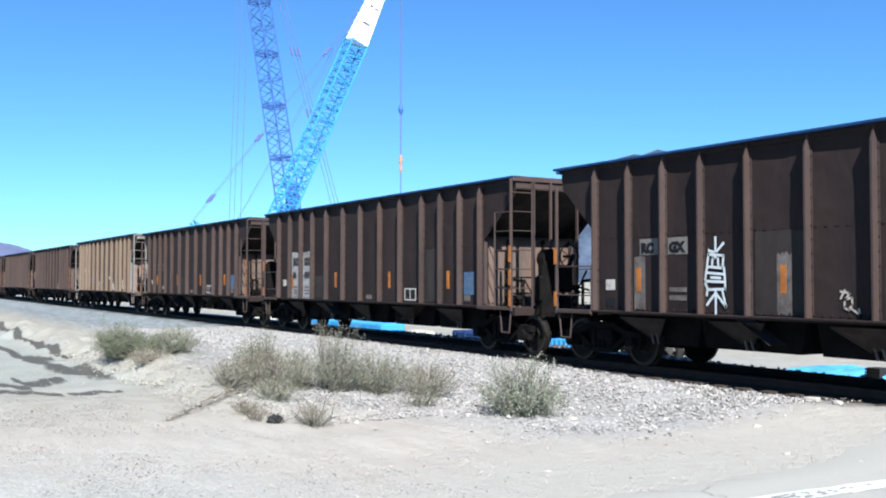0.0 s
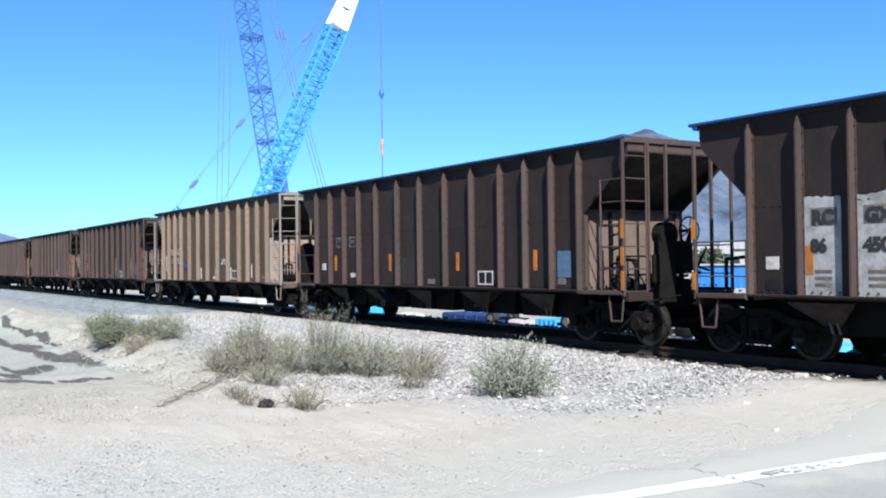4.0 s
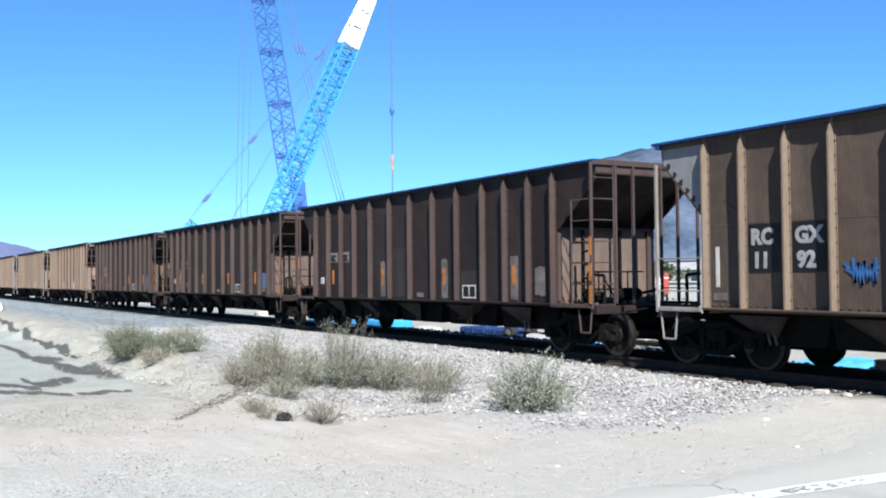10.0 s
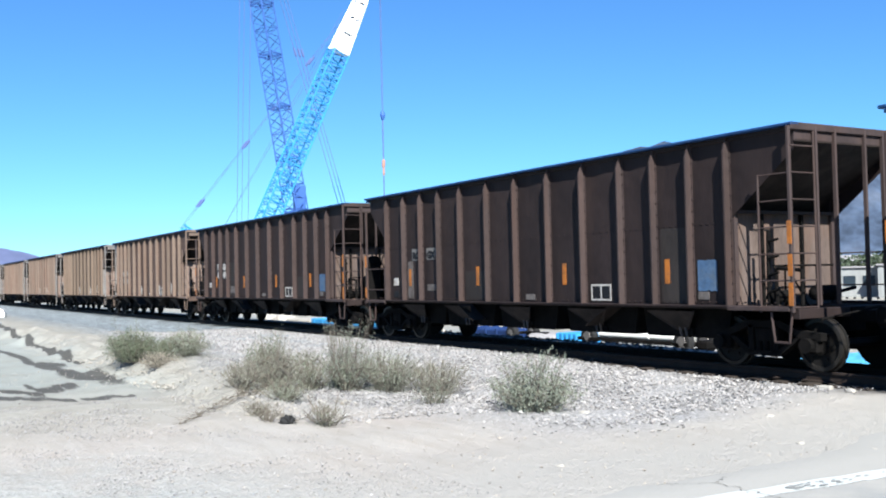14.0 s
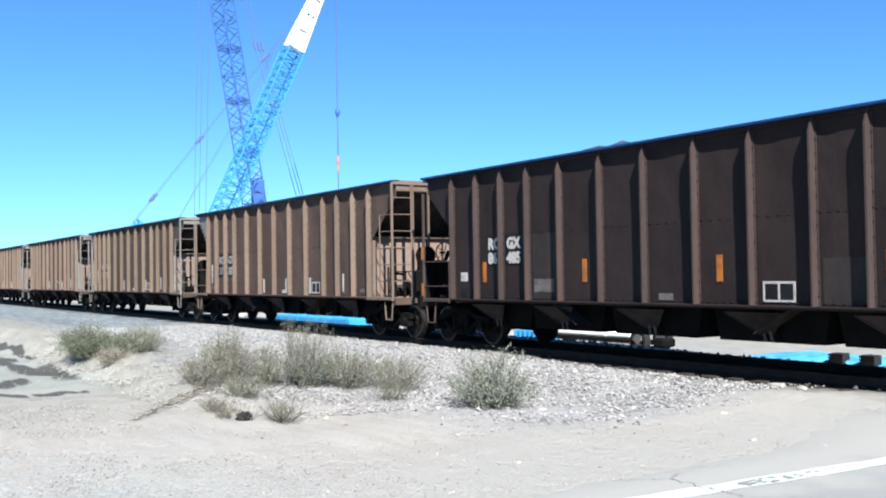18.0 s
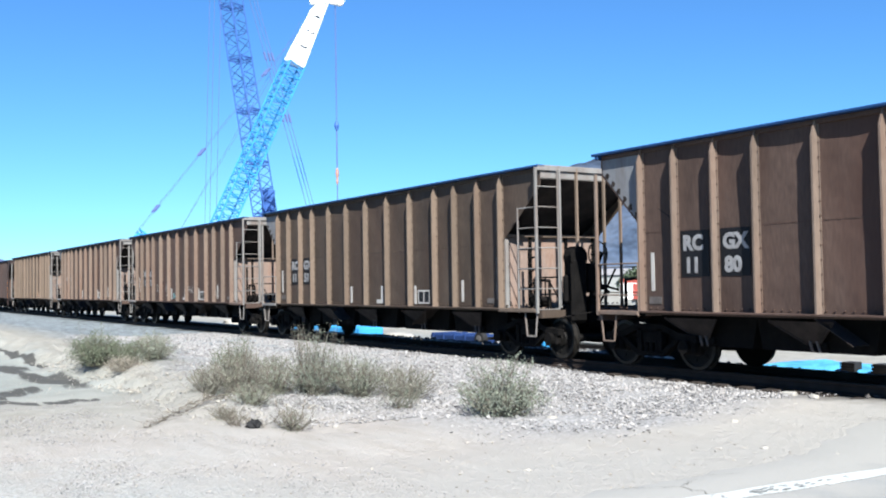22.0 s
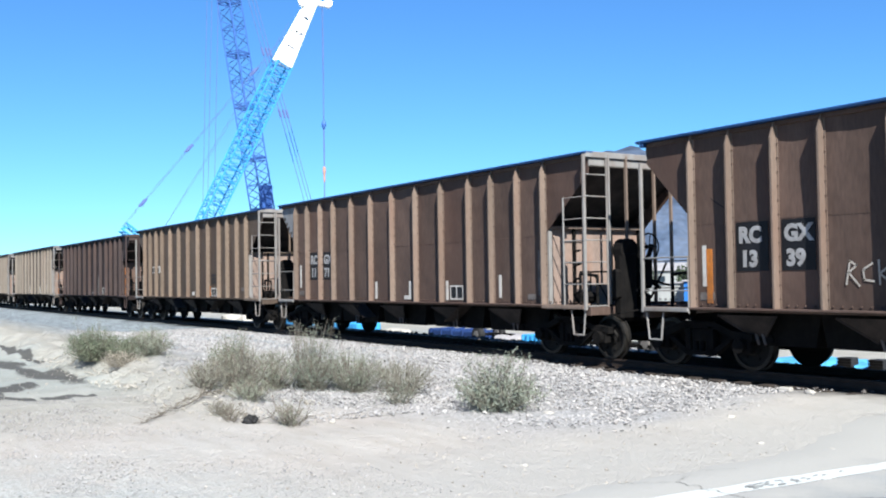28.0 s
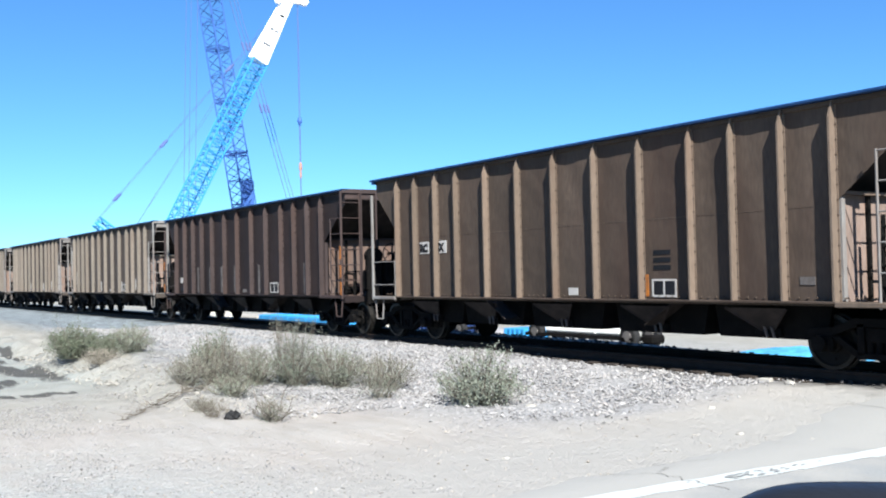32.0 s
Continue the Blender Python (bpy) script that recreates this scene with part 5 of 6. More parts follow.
for t in (0.09, 0.33, 0.68):
    c = between(MAST, tip, t)
    e = between(MAST, tip, t + 0.03)
    for off in (-0.45, 0.45):
        rod(bm, c + Vector((off, 0, 0)), e + Vector((off, 0, 0)), 0.14, 5)
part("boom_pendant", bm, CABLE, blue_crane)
bm = B()
for f1 in (0.80, 0.9):
    rod(bm, FOOT + Vector((-1.5, -4.5, 1.0)), between(FOOT, HEAD, f1) + Vector((-0.6, -1.4, 0)), 0.022, 4)
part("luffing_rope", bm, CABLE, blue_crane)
lattice("back_mast", blue_crane, FOOT + Vector((0, 0, 0.5)), MAST, 1.2, 1.0, 9, 0.07, CBLUE)
bm = B()
c = FOOT + Vector((-1, -1.5, 0))
box(bm, c.x - 5, c.x + 2.5, c.y - 2, c.y + 2, 1.6, 4.4, 0.15)
part("machine_house", bm, CBLUE, blue_crane)
bm = B()
box(bm, c.x - 7.5, c.x - 5.1, c.y - 2.6, c.y + 2.6, 1.4, 4.0, 0.1)
part("counterweight", bm, CWHITE, blue_crane)
for dy in (-3.2, 3.2):
    bm = B()
    prism(bm, [(c.x - 4.6, 0.35), (c.x - 4.1, 0.05), (c.x + 4.1, 0.05), (c.x + 4.6, 0.35), (c.x + 4.6, 1.0), (c.x + 4.1, 1.35), (c.x - 4.1, 1.35), (c.x - 4.6, 1.0)], "y", c.y + dy - 0.6, c.y + dy + 0.6)
    part("crawler_track", bm, IRON, blue_crane)

purple = thing("lattice_crane", "tall slate-blue lattice boom crane with wire stays, standing still", "crane")
slope = Vector((-0.055, -0.137, 1.0))
foot = Vector((-125.46, 49.85, 25.95)) - slope * 21.45
for i in range(9):
    lattice("boom_section", purple, foot + slope * (7.15 * i), foot + slope * (7.15 * (i + 1)), 2.25, 2.25, 6, 0.062, CPURPLE, edge_on=True)
    bm = B()
    c = foot + slope * (7.15 * i + 7.15)
    v0, v1 = Vector((-0.927, 0.375, 0)) * 1.6, Vector((0.375, 0.927, 0)) * 1.6
    for dz in (-0.25, 0.25):
        for a, b in ((v0, v1), (v1, -v0), (-v0, -v1), (-v1, v0)):
            rod(bm, c + a + Vector((0, 0, dz)), c + b + Vector((0, 0, dz)), 0.08, 5)
    part("boom_joint", bm, CPURPLE, purple)
for (x, y, z0), off in (((-127.4, 44.7, 2), 0), ((-127.1, 45.5, 2), 0.4), ((-127.6, 44.1, 2), -0.4)):
    bm = B()
    rod(bm, (x, y, z0), (x + 0.6, y + 1.6, 64), 0.04, 4)
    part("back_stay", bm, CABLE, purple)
for dy in (-0.5, 0.1, 0.6):
    bm = B()
    a, b = Vector((-121.0, 60.0 + dy, 2)), Vector((-126.2, 47.9 + dy, 52))
    rod(bm, a, b, 0.045, 4)
    for t in (0.45, 0.62, 0.82):
        rod(bm, between(a, b, t), between(a, b, t + 0.022), 0.17, 5)
    part("front_stay", bm, CABLE, purple)
bm = B()
box(bm, -125.0, -123.9, 51.4, 53.0, 11.4, 15.2, 0.15)
part("boom_hoist_winch", bm, CPURPLE, purple)
bm = B()
box(bm, -131, -121, 50, 57, 1.2, 4.6, 0.2)
part("machine_house", bm, CPURPLE, purple)
bm = B()
for y in (48.8, 57.2):
    box(bm, -131, -120, y - 0.7, y + 0.7, 0, 1.5, 0.2)
part("crawler_track", bm, IRON, purple)


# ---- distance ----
# the hills' blue-grey base colours have aerial haze painted in
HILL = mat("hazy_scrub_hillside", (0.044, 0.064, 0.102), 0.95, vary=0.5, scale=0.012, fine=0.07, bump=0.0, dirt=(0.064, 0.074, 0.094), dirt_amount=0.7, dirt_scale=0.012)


# stronger haze put into the colour of the farther hill
HAZE = mat("haze_blue_far_hillside", (0.092, 0.112, 0.2), 0.95, vary=0.12, scale=0.006, fine=0.05, bump=0.0)


def ridge(name, label, az0, az1, R, depth, prof, seed, material=None):
    """A range of hills; prof gives its elevation in degrees over azimuth from the track."""
    rows, cols = 26, 160
    verts, faces = [], []
    for j in range(rows):
        v = j / (rows - 1)
        for i in range(cols):
            az = az0 + (az1 - az0) * i / (cols - 1)
            e = np.interp(az, [p[0] for p in prof], [p[1] for p in prof])
            r = R + depth * (v - 0.5)
            w = math.sin(math.pi * min(1, max(0, v)) ) ** 0.8 if v < 0.5 else 1 - (v - 0.5)
            nz = noise.fractal((az * 0.35, v * 4, seed), 0.9, 2.1, 6)
            h = math.tan(radians(e)) * R * w * (1 + 0.004 * nz) + (0.10 * nz * math.tan(radians(e)) * R if 0.05 < v < 0.48 else 0)
            a = radians(az)
            verts.append((-math.cos(a) * r, math.sin(a) * r, h - 2))
    for j in range(rows - 1):
        for i in range(cols - 1):
            q = j * cols + i
            faces.append((q, q + 1, q + 1 + cols, q + cols))
    me = bpy.data.meshes.new(name)
    me.from_pydata(verts, [], faces)
    me.materials.append(material or HILL)
    me.shade_smooth()
    tagged(new(name, me), label, "mountain", kind="structure")


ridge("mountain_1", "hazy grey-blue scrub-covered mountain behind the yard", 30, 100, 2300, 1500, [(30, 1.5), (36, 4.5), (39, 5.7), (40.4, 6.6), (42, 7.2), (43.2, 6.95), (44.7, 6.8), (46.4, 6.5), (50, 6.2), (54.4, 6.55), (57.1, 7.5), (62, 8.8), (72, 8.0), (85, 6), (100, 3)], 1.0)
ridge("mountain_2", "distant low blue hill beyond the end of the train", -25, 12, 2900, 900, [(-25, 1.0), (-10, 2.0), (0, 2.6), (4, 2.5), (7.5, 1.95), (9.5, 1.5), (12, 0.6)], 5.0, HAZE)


# ---- yard beyond the track ----
YARD = -0.32
TARP = mat("crumpled_blue_tarpaulin", (0.066, 0.2772, 0.4752), 0.5, vary=0.25, scale=2, fine=12, bump=0.4)
PIPE = mat("white_painted_pipe", (0.78, 0.78, 0.76), 0.45, vary=0.06, scale=2, fine=20, bump=0.05)
RUBBER = mat("black_rubber", (0.0165, 0.0165, 0.01716), 0.8, vary=0.2, scale=5, fine=40, bump=0.2)
WALLW = mat("white_sheet_metal_wall", (0.2186, 0.2257, 0.2233), 0.6, vary=0.08, scale=1, fine=15, bump=0.1)
ROOFG = mat("grey_roofing", (0.2178, 0.2112, 0.2178), 0.8, vary=0.15, scale=1, fine=15, bump=0.1)
GLASSD = mat("dark_window_glass", (0.02, 0.03, 0.04), 0.08, vary=0.1, scale=1, fine=10, bump=0.0)
CONT = mat("blue_container_paint", (0.0198, 0.1122, 0.33), 0.5, vary=0.12, scale=1, fine=15, bump=0.05)
NAVY = mat("navy_blue_crane_paint", (0.012, 0.03, 0.10), 0.6, vary=0.15, scale=1, fine=15, bump=0.05)
CONCRETE = mat("pale_concrete", (0.2904, 0.2746, 0.2482), 0.9, vary=0.15, scale=3, fine=40, bump=0.3)

trailer = thing("pipe_trailer", "two-wheeled pole trailer carrying a white pipe in the yard", "trailer")
bm = B()
rod(bm, (-23.0, 19.4, 0.13), (-19.85, 19.4, 0.13), 0.11, 14)
rod(bm, (-20.9, 19.4, 0.13), (-20.8, 19.4, 0.13), 0.125, 14)
part("pipe", bm, PIPE, trailer)
bm = B()
box(bm, -23.9, -19.2, 19.2, 19.6, -0.08, 0.02, 0.01)
box(bm, -19.2, -18.75, 19.5, 20.0, -0.16, 0.08, 0.05)
box(bm, -23.6, -23.3, 19.2, 20.3, -0.12, 0.0, 0.02)
box(bm, -19.7, -19.4, 19.2, 20.3, -0.12, 0.0, 0.02)
part("chassis", bm, IRON, trailer)
for x in (-23.45, -19.45):
    for y in (19.32, 20.2):
        bm = B()
        lathe(bm, [(0.18, y - 0.11), (0.30, y - 0.10), (0.34, y - 0.06), (0.34, y + 0.06), (0.30, y + 0.10), (0.18, y + 0.11)], "y", 20, (x, 0, YARD + 0.34))
        wh = part("wheel", bm, RUBBER, trailer)
        bm = B()
        lathe(bm, [(0.04, y - 0.125), (0.17, y - 0.115), (0.19, y - 0.09), (0.19, y + 0.09)], "y", 16, (x, 0, YARD + 0.34))
        part("rim", bm, STEEL, wh, "bright steel rim")

dolly = thing("axle_dolly", "two-wheeled steel dolly standing on the yard", "trailer")
bm = B()
rod(bm, (-27.55, 19.3, YARD + 0.30), (-27.55, 20.3, YARD + 0.30), 0.05, 8)
box(bm, -27.6, -26.2, 19.7, 19.9, YARD + 0.26, YARD + 0.36, 0.02)
part("chassis", bm, IRON, dolly)
for y in (19.32, 20.2):
    bm = B()
    lathe(bm, [(0.15, y - 0.11), (0.26, y - 0.10), (0.30, y - 0.06), (0.30, y + 0.06), (0.26, y + 0.10), (0.15, y + 0.11)], "y", 20, (-27.55, 0, YARD + 0.30))
    wh = part("wheel", bm, RUBBER, dolly)
    bm = B()
    lathe(bm, [(0.04, y - 0.125), (0.14, y - 0.115), (0.16, y - 0.09), (0.16, y + 0.09)], "y", 16, (-27.55, 0, YARD + 0.30))
    part("rim", bm, STEEL, wh, "bright steel rim")

boom = thing("boom_section", "solid blue crane boom section lying on the yard", "crane part")
bm = B()
box(bm, -45.6, -37.0, 19.6, 20.8, YARD + 0.05, 0.06, 0.05)
part("girder", bm, CBLUE, boom)
for i in range(9):
    bm = B()
    box(bm, -45.2 + i * 0.98, -45.1 + i * 0.98, 19.58, 20.82, YARD, 0.075, 0.01)
    part("stiffener", bm, CBLUE, boom)
bm = B()
box(bm, -49.2, -46.0, 19.7, 20.9, YARD, -0.03, 0.08)
solo("concrete_beam", bm, CONCRETE, "pale concrete beam lying on the yard", "beam")
for i, (x, y, h, m_, lab) in enumerate(((-52.5, 21, 0.42, CONCRETE, "pale heap of sacks on the yard"), (-56.5, 21.5, 0.36, CONCRETE, "pale heap of rubble on the yard"), (-33.5, 19.5, 0.34, CONCRETE, "pale heap of rubble on the yard"), (-26.5, 20.0, 0.36, ROOFG, "grey heap of gravel on the yard"))):
    bm = B()
    bmesh.ops.create_icosphere(bm, subdivisions=3, radius=1)
    for v in bm.verts:
        v.co = Vector((v.co.x * 0.9, v.co.y * 0.7, max(-0.1, v.co.z) * h)) * (1 + 0.22 * noise.noise(v.co * 1.8 + Vector((i * 7, 0, 0))))
    solo("rubble_mound", bm, m_, lab, "heap", m=pose(x, y, YARD))
crate = thing("steel_crate", "bright blue steel crate standing on the yard", "crate")
bm = B()
box(bm, -25.5, -24.4, 19.6, 20.6, YARD, 0.06, 0.02)
part("body", bm, CBLUE, crate)
for i in range(5):
    bm = B()
    box(bm, -25.45 + i * 0.24, -25.37 + i * 0.24, 19.56, 19.60, YARD, 0.04)
    part("rib", bm, CBLUE, crate)


def crumpled(name, label, x0, x1, y0, y1, h, m_, seed):
    """A tarpaulin thrown over low goods."""
    bm = B()
    n = 26
    g = [[bm.verts.new((x0 + (x1 - x0) * i / n, y0 + (y1 - y0) * j / n, YARD + (0.02 + h * max(0.0, math.sin(math.pi * i / n) * math.sin(math.pi * j / n)) ** 0.5 * (0.75 + 0.5 * noise.noise((i * 0.31, j * 0.31, seed))))) ) for i in range(n + 1)] for j in range(n + 1)]
    for j in range(n):
        for i in range(n):
            bm.faces.new((g[j][i], g[j][i + 1], g[j + 1][i + 1], g[j + 1][i]))
    ob = solo(name, bm, m_, label, "tarpaulin")
    return ob


crumpled("tarpaulin", "crumpled light-blue tarpaulin spread on the yard", -16.6, -12.9, 20.2, 21.9, 0.17, TARP, 2.0)
crumpled("tarpaulin", "crumpled light-blue tarpaulin spread on the yard", -12.6, -8.0, 20.0, 21.8, 0.16, TARP, 6.0)


low = thing("boom_section", "dark blue crane boom section lying on the yard", "crane part")
bm = B()
box(bm, -31.3, -28.1, 19.6, 20.6, YARD + 0.05, 0.04, 0.04)
part("girder", bm, NAVY, low)
for i in range(5):
    bm = B()
    box(bm, -31.1 + i * 0.7, -31.0 + i * 0.7, 19.55, 20.65, YARD, 0.08, 0.01)
    part("stiffener", bm, NAVY, low)
for x in (-13.95, -13.15):
    bin_ = thing("pallet_box", "dark slatted box standing among blue tarpaulins", "box", pose(x, 20.3, YARD))
    bm = B()
    box(bm, -0.16, 0.16, -0.16, 0.16, 0.03, 0.26, 0.01)
    part("body", bm, RUBBER, bin_)
    for z in (0.05, 0.12, 0.19):
        bm = B()
        box(bm, -0.19, 0.19, -0.18, -0.162, z, z + 0.055, 0.004)
        part("slat", bm, IRON, bin_)


def cabin(x, y, rz, w, d, h, wall, label, door=True):
    """A low site cabin with a ribbed wall."""
    t = thing("site_cabin", label, "building", pose(x, y, YARD, 0, 0, rz))
    bm = B()
    box(bm, -w / 2, w / 2, 0, d, 0, h)
    part("wall", bm, wall, t)
    n = int(w / 0.45)
    for i in range(n):
        bm = B()
        xx = -w / 2 + (i + 0.5) * w / n
        box(bm, xx - 0.06, xx + 0.06, -0.04, 0, 0.1, h - 0.1)
        part("wall_rib", bm, wall, t)
    bm = B()
    box(bm, -w / 2 - 0.15, w / 2 + 0.15, -0.2, d + 0.2, h, h + 0.14, 0.03)
    part("roof", bm, ROOFG, t)
    if door:
        for xx, a, b in ((-w * 0.28, 0.05, 2.0), (w * 0.12, 0.9, 1.7), (w * 0.34, 0.9, 1.7)):
            bm = B()
            box(bm, xx - 0.45, xx + 0.45, -0.07, -0.042, a, min(b, h - 0.15))
            part("window" if a > 0.5 else "door", bm, GLASSD if a > 0.5 else ROOFG, t)
    return t


def polar(az, R):
    return -math.cos(radians(az)) * R, math.sin(radians(az)) * R


for az, R, w, h, lab in ((53.2, 84, 6.5, 2.3, "white ribbed site cabin in the yard"), (57.6, 82, 7.0, 2.45, "white ribbed site cabin in the yard"), (62.5, 80, 8.0, 2.5, "white ribbed site cabin in the yard")):
    x, y = polar(az, R)
    cabin(x, y, 35, w, 4, h, WALLW, lab)
x, y = polar(43.7, 80)
REDP = mat("red_sign_paint", (0.24, 0.05, 0.04), 0.5, vary=0.1, scale=2, fine=20, bump=0.02)
board = thing("sign_board", "red and white site sign board on posts", "sign", pose(x, y, YARD, 0, 0, 46))
bm = B()
box(bm, -0.72, 0.72, -0.03, 0.03, 0.75, 2.4, 0.01)
part("panel", bm, PIPE, board)
for x0, x1, z0, z1 in ((-0.72, 0.72, 2.05, 2.4), (0.30, 0.72, 0.75, 2.0), (-0.72, -0.45, 1.4, 1.75)):
    bm = B()
    box(bm, x0, x1, -0.036, -0.031, z0, z1)
    part("red_field", bm, REDP, board)
for x0 in (-0.6, 0.6):
    bm = B()
    box(bm, x0 - 0.05, x0 + 0.05, 0.03, 0.11, 0, 2.3)
    part("post", bm, IRON, board)
x, y = polar(48.6, 78)
cabin(x, y, 38, 4.6, 2.4, 1.75, CONT, "blue corrugated container in the yard", door=False)
x, y = polar(45.6, 80)
cabin(x, y, 38, 5.0, 2.4, 1.6, WALLW, "white ribbed storage container in the yard", door=False)
for az, R, w, d, h in ((46.8, 170, 11, 8, 4.2), (50.2, 190, 13, 9, 5.2), (54.0, 200, 12, 9, 4.6), (57.2, 185, 12, 8, 4.4), (61.0, 200, 14, 9, 5.0), (43.0, 210, 12, 9, 4.6)):
    x, y = polar(az, R)
    house = thing("house", "low pale house with a grey pitched roof below the hill", "house", pose(x, y, 0, 0, 0, 40))
    bm = B()
    box(bm, -w / 2, w / 2, 0, d, -0.6, h - 1.4)
    part("wall", bm, WALLW, house)
    bm = B()
    prism(bm, [(-0.5, h - 1.4), (d / 2, h), (d + 0.5, h - 1.4)], "x", -w / 2 - 0.4, w / 2 + 0.4)
    part("roof", bm, ROOFG, house)
    for k in (-0.3, 0.05, 0.32):
        bm = B()
        box(bm, w * k - 0.6, w * k + 0.6, -0.05, 0, 0.7, min(1.9, h - 1.6))
        part("window", bm, GLASSD, house)

LEAFD = island_mat("dark_tree_leaves", [(0.0231, 0.0396, 0.0198), (0.0396, 0.0594, 0.0297), (0.0297, 0.0462, 0.0264), (0.0528, 0.066, 0.0363)], 0.8)
BARK = mat("grey_bark", (0.0924, 0.0726, 0.0561), 0.95, vary=0.25, scale=4, fine=30, bump=0.3)


def tree(x, y, h, w, seed):
    rnd = random.Random(seed)
    t = thing("tree", "dark green broadleaf tree beyond the yard", "tree", pose(x, y, -0.2), group="trees beyond the yard")
    bm = B()
    rod(bm, (0, 0, 0), (0.1, 0, h * 0.45), 0.16, 7, 0.1)
    for k in range(6):
        a = rnd.uniform(0, 6.3)
        rod(bm, (0.1, 0, h * 0.3 + 0.03 * k * h), (math.cos(a) * w * 0.35, math.sin(a) * w * 0.35, h * rnd.uniform(0.55, 0.85)), 0.07, 5, 0.02)
    part("trunk", bm, BARK, t)
    verts, faces = [], []
    blobs = [(rnd.gauss(0, w * 0.24), rnd.gauss(0, w * 0.24), h * rnd.uniform(0.4, 0.9), w * rnd.uniform(0.14, 0.26)) for _ in range(14)]
    for bx, by, bz, br in blobs:
        for _ in range(70):
            d = Vector((rnd.gauss(0, 1), rnd.gauss(0, 1), rnd.gauss(0, 1))).normalized() * br * rnd.uniform(0.5, 1.1)
            c_, s_ = Vector((bx, by, bz)) + d, rnd.uniform(0.12, 0.3)
            u, v = Vector((rnd.gauss(0, 1), rnd.gauss(0, 1), rnd.gauss(0, 1))).normalized() * s_, Vector((rnd.gauss(0, 1), rnd.gauss(0, 1), rnd.gauss(0, 1))).normalized() * s_
            o = len(verts)
            verts += [tuple(c_ - u), tuple(c_ + v), tuple(c_ + u), tuple(c_ - v)]
            faces.append((o, o + 1, o + 2, o + 3))
    me = bpy.data.meshes.new("crown")
    me.from_pydata(verts, [], faces)
    me.materials.append(LEAFD)
    ob = new("crown", me)
    ob.parent = t


for i, (az, R, h, w) in enumerate(((47.5, 130, 3.2, 5), (50.5, 140, 3.8, 6), (52.6, 120, 3.4, 5), (55.0, 125, 3.9, 6), (57.0, 130, 3.6, 6), (59.5, 125, 4.0, 6), (62.5, 130, 4.2, 7), (44.0, 150, 3.4, 6))):
    tree(*polar(az, R), h, w, 20 + i)

# a white car waits on the dirt track
sedan = thing("car", "white sedan car standing on the dirt track", "car", pose(*polar(4.7, 60), 0.0, 0, 0, 80))
CARW = mat("white_car_paint", (0.80, 0.80, 0.80), 0.25, vary=0.03, scale=1, fine=20, bump=0.0, coat=0.5)
bm = B()
prism(bm, [(-2.2, 0.3), (-2.2, 0.75), (-1.9, 0.9), (-1.2, 0.95), (0.8, 0.92), (1.9, 0.82), (2.2, 0.66), (2.25, 0.3)], "y", -0.85, 0.85)
bmesh.ops.bevel(bm, geom=list(bm.edges), offset=0.06, segments=2, affect="EDGES")
body = part("body", bm, CARW, sedan, smooth=False)
bm = B()
prism(bm, [(-1.6, 0.93), (-0.9, 1.38), (0.1, 1.40), (0.95, 0.92)], "y", -0.72, 0.72)
part("cabin", bm, GLASSD, sedan, "dark glazed cabin")
bm = B()
box(bm, -0.95, 0.15, -0.70, 0.70, 1.385, 1.43, 0.02)
part("roof", bm, CARW, sedan)
for x in (-1.4, 1.4):
    for yv in (-0.78, 0.78):
        bm = B()
        lathe(bm, [(0.16, yv - 0.1), (0.31, yv - 0.1), (0.32, yv + 0.1), (0.16, yv + 0.1)], "y", 18, (x, 0, 0.32))
        part("wheel", bm, RUBBER, sedan)


# ---- road ----
def road_edge(y):
    e = -6.85 - 0.7 * float(smooth(8.0, 11.5, np.array(y))) * (1 - float(smooth(16, 18.5, np.array(y))))
    return e + 0.30 * noise.noise((0, y * 0.7, 4.0)) + 0.15 * noise.noise((0, y * 2.6, 9.0)) + 0.06 * noise.noise((0, y * 9.0, 2.0))


def asphalt(dusty=True):
    """Bleached asphalt, with dust drifted over it from the verge."""
    m = mat("sun_bleached_asphalt", (0.208, 0.214, 0.212), 0.95, vary=0.09, scale=0.8, fine=30, bump=0.6, dirt=(0.236, 0.230, 0.212), dirt_amount=0.8, dirt_scale=0.5)
    if dusty:
        n, l = m.node_tree.nodes, m.node_tree.links
        b = n["Principled BSDF"]
        old = b.inputs["Base Color"].links[0].from_socket
        co, sep, wob = n.new("ShaderNodeTexCoord"), n.new("ShaderNodeSeparateXYZ"), n.new("ShaderNodeTexNoise")
        wob.inputs["Scale"].default_value, wob.inputs["Detail"].default_value = 1.6, 7.0
        l.new(co.outputs["Object"], sep.inputs[0])
        l.new(co.outputs["Object"], wob.inputs[0])
        far = n.new("ShaderNodeMath")
        far.operation = "MULTIPLY_ADD"
        l.new(wob.outputs[0], far.inputs[0])
        far.inputs[1].default_value = 2.4
        l.new(sep.outputs[0], far.inputs[2])
        rg = n.new("ShaderNodeMapRange")
        l.new(far.outputs[0], rg.inputs[0])
        for i, v in enumerate((-4.7, -3.9, 0.97, 0.0)):
            rg.inputs[i + 1].default_value = v
        mx = n.new("ShaderNodeMix")
        mx.data_type = "RGBA"
        l.new(rg.outputs[0], mx.inputs["Factor"])
        l.new(old, mx.inputs["A"])
        mx.inputs["B"].default_value = (0.272, 0.268, 0.252, 1)
        l.new(mx.outputs["Result"], b.inputs["Base Color"])
    return m


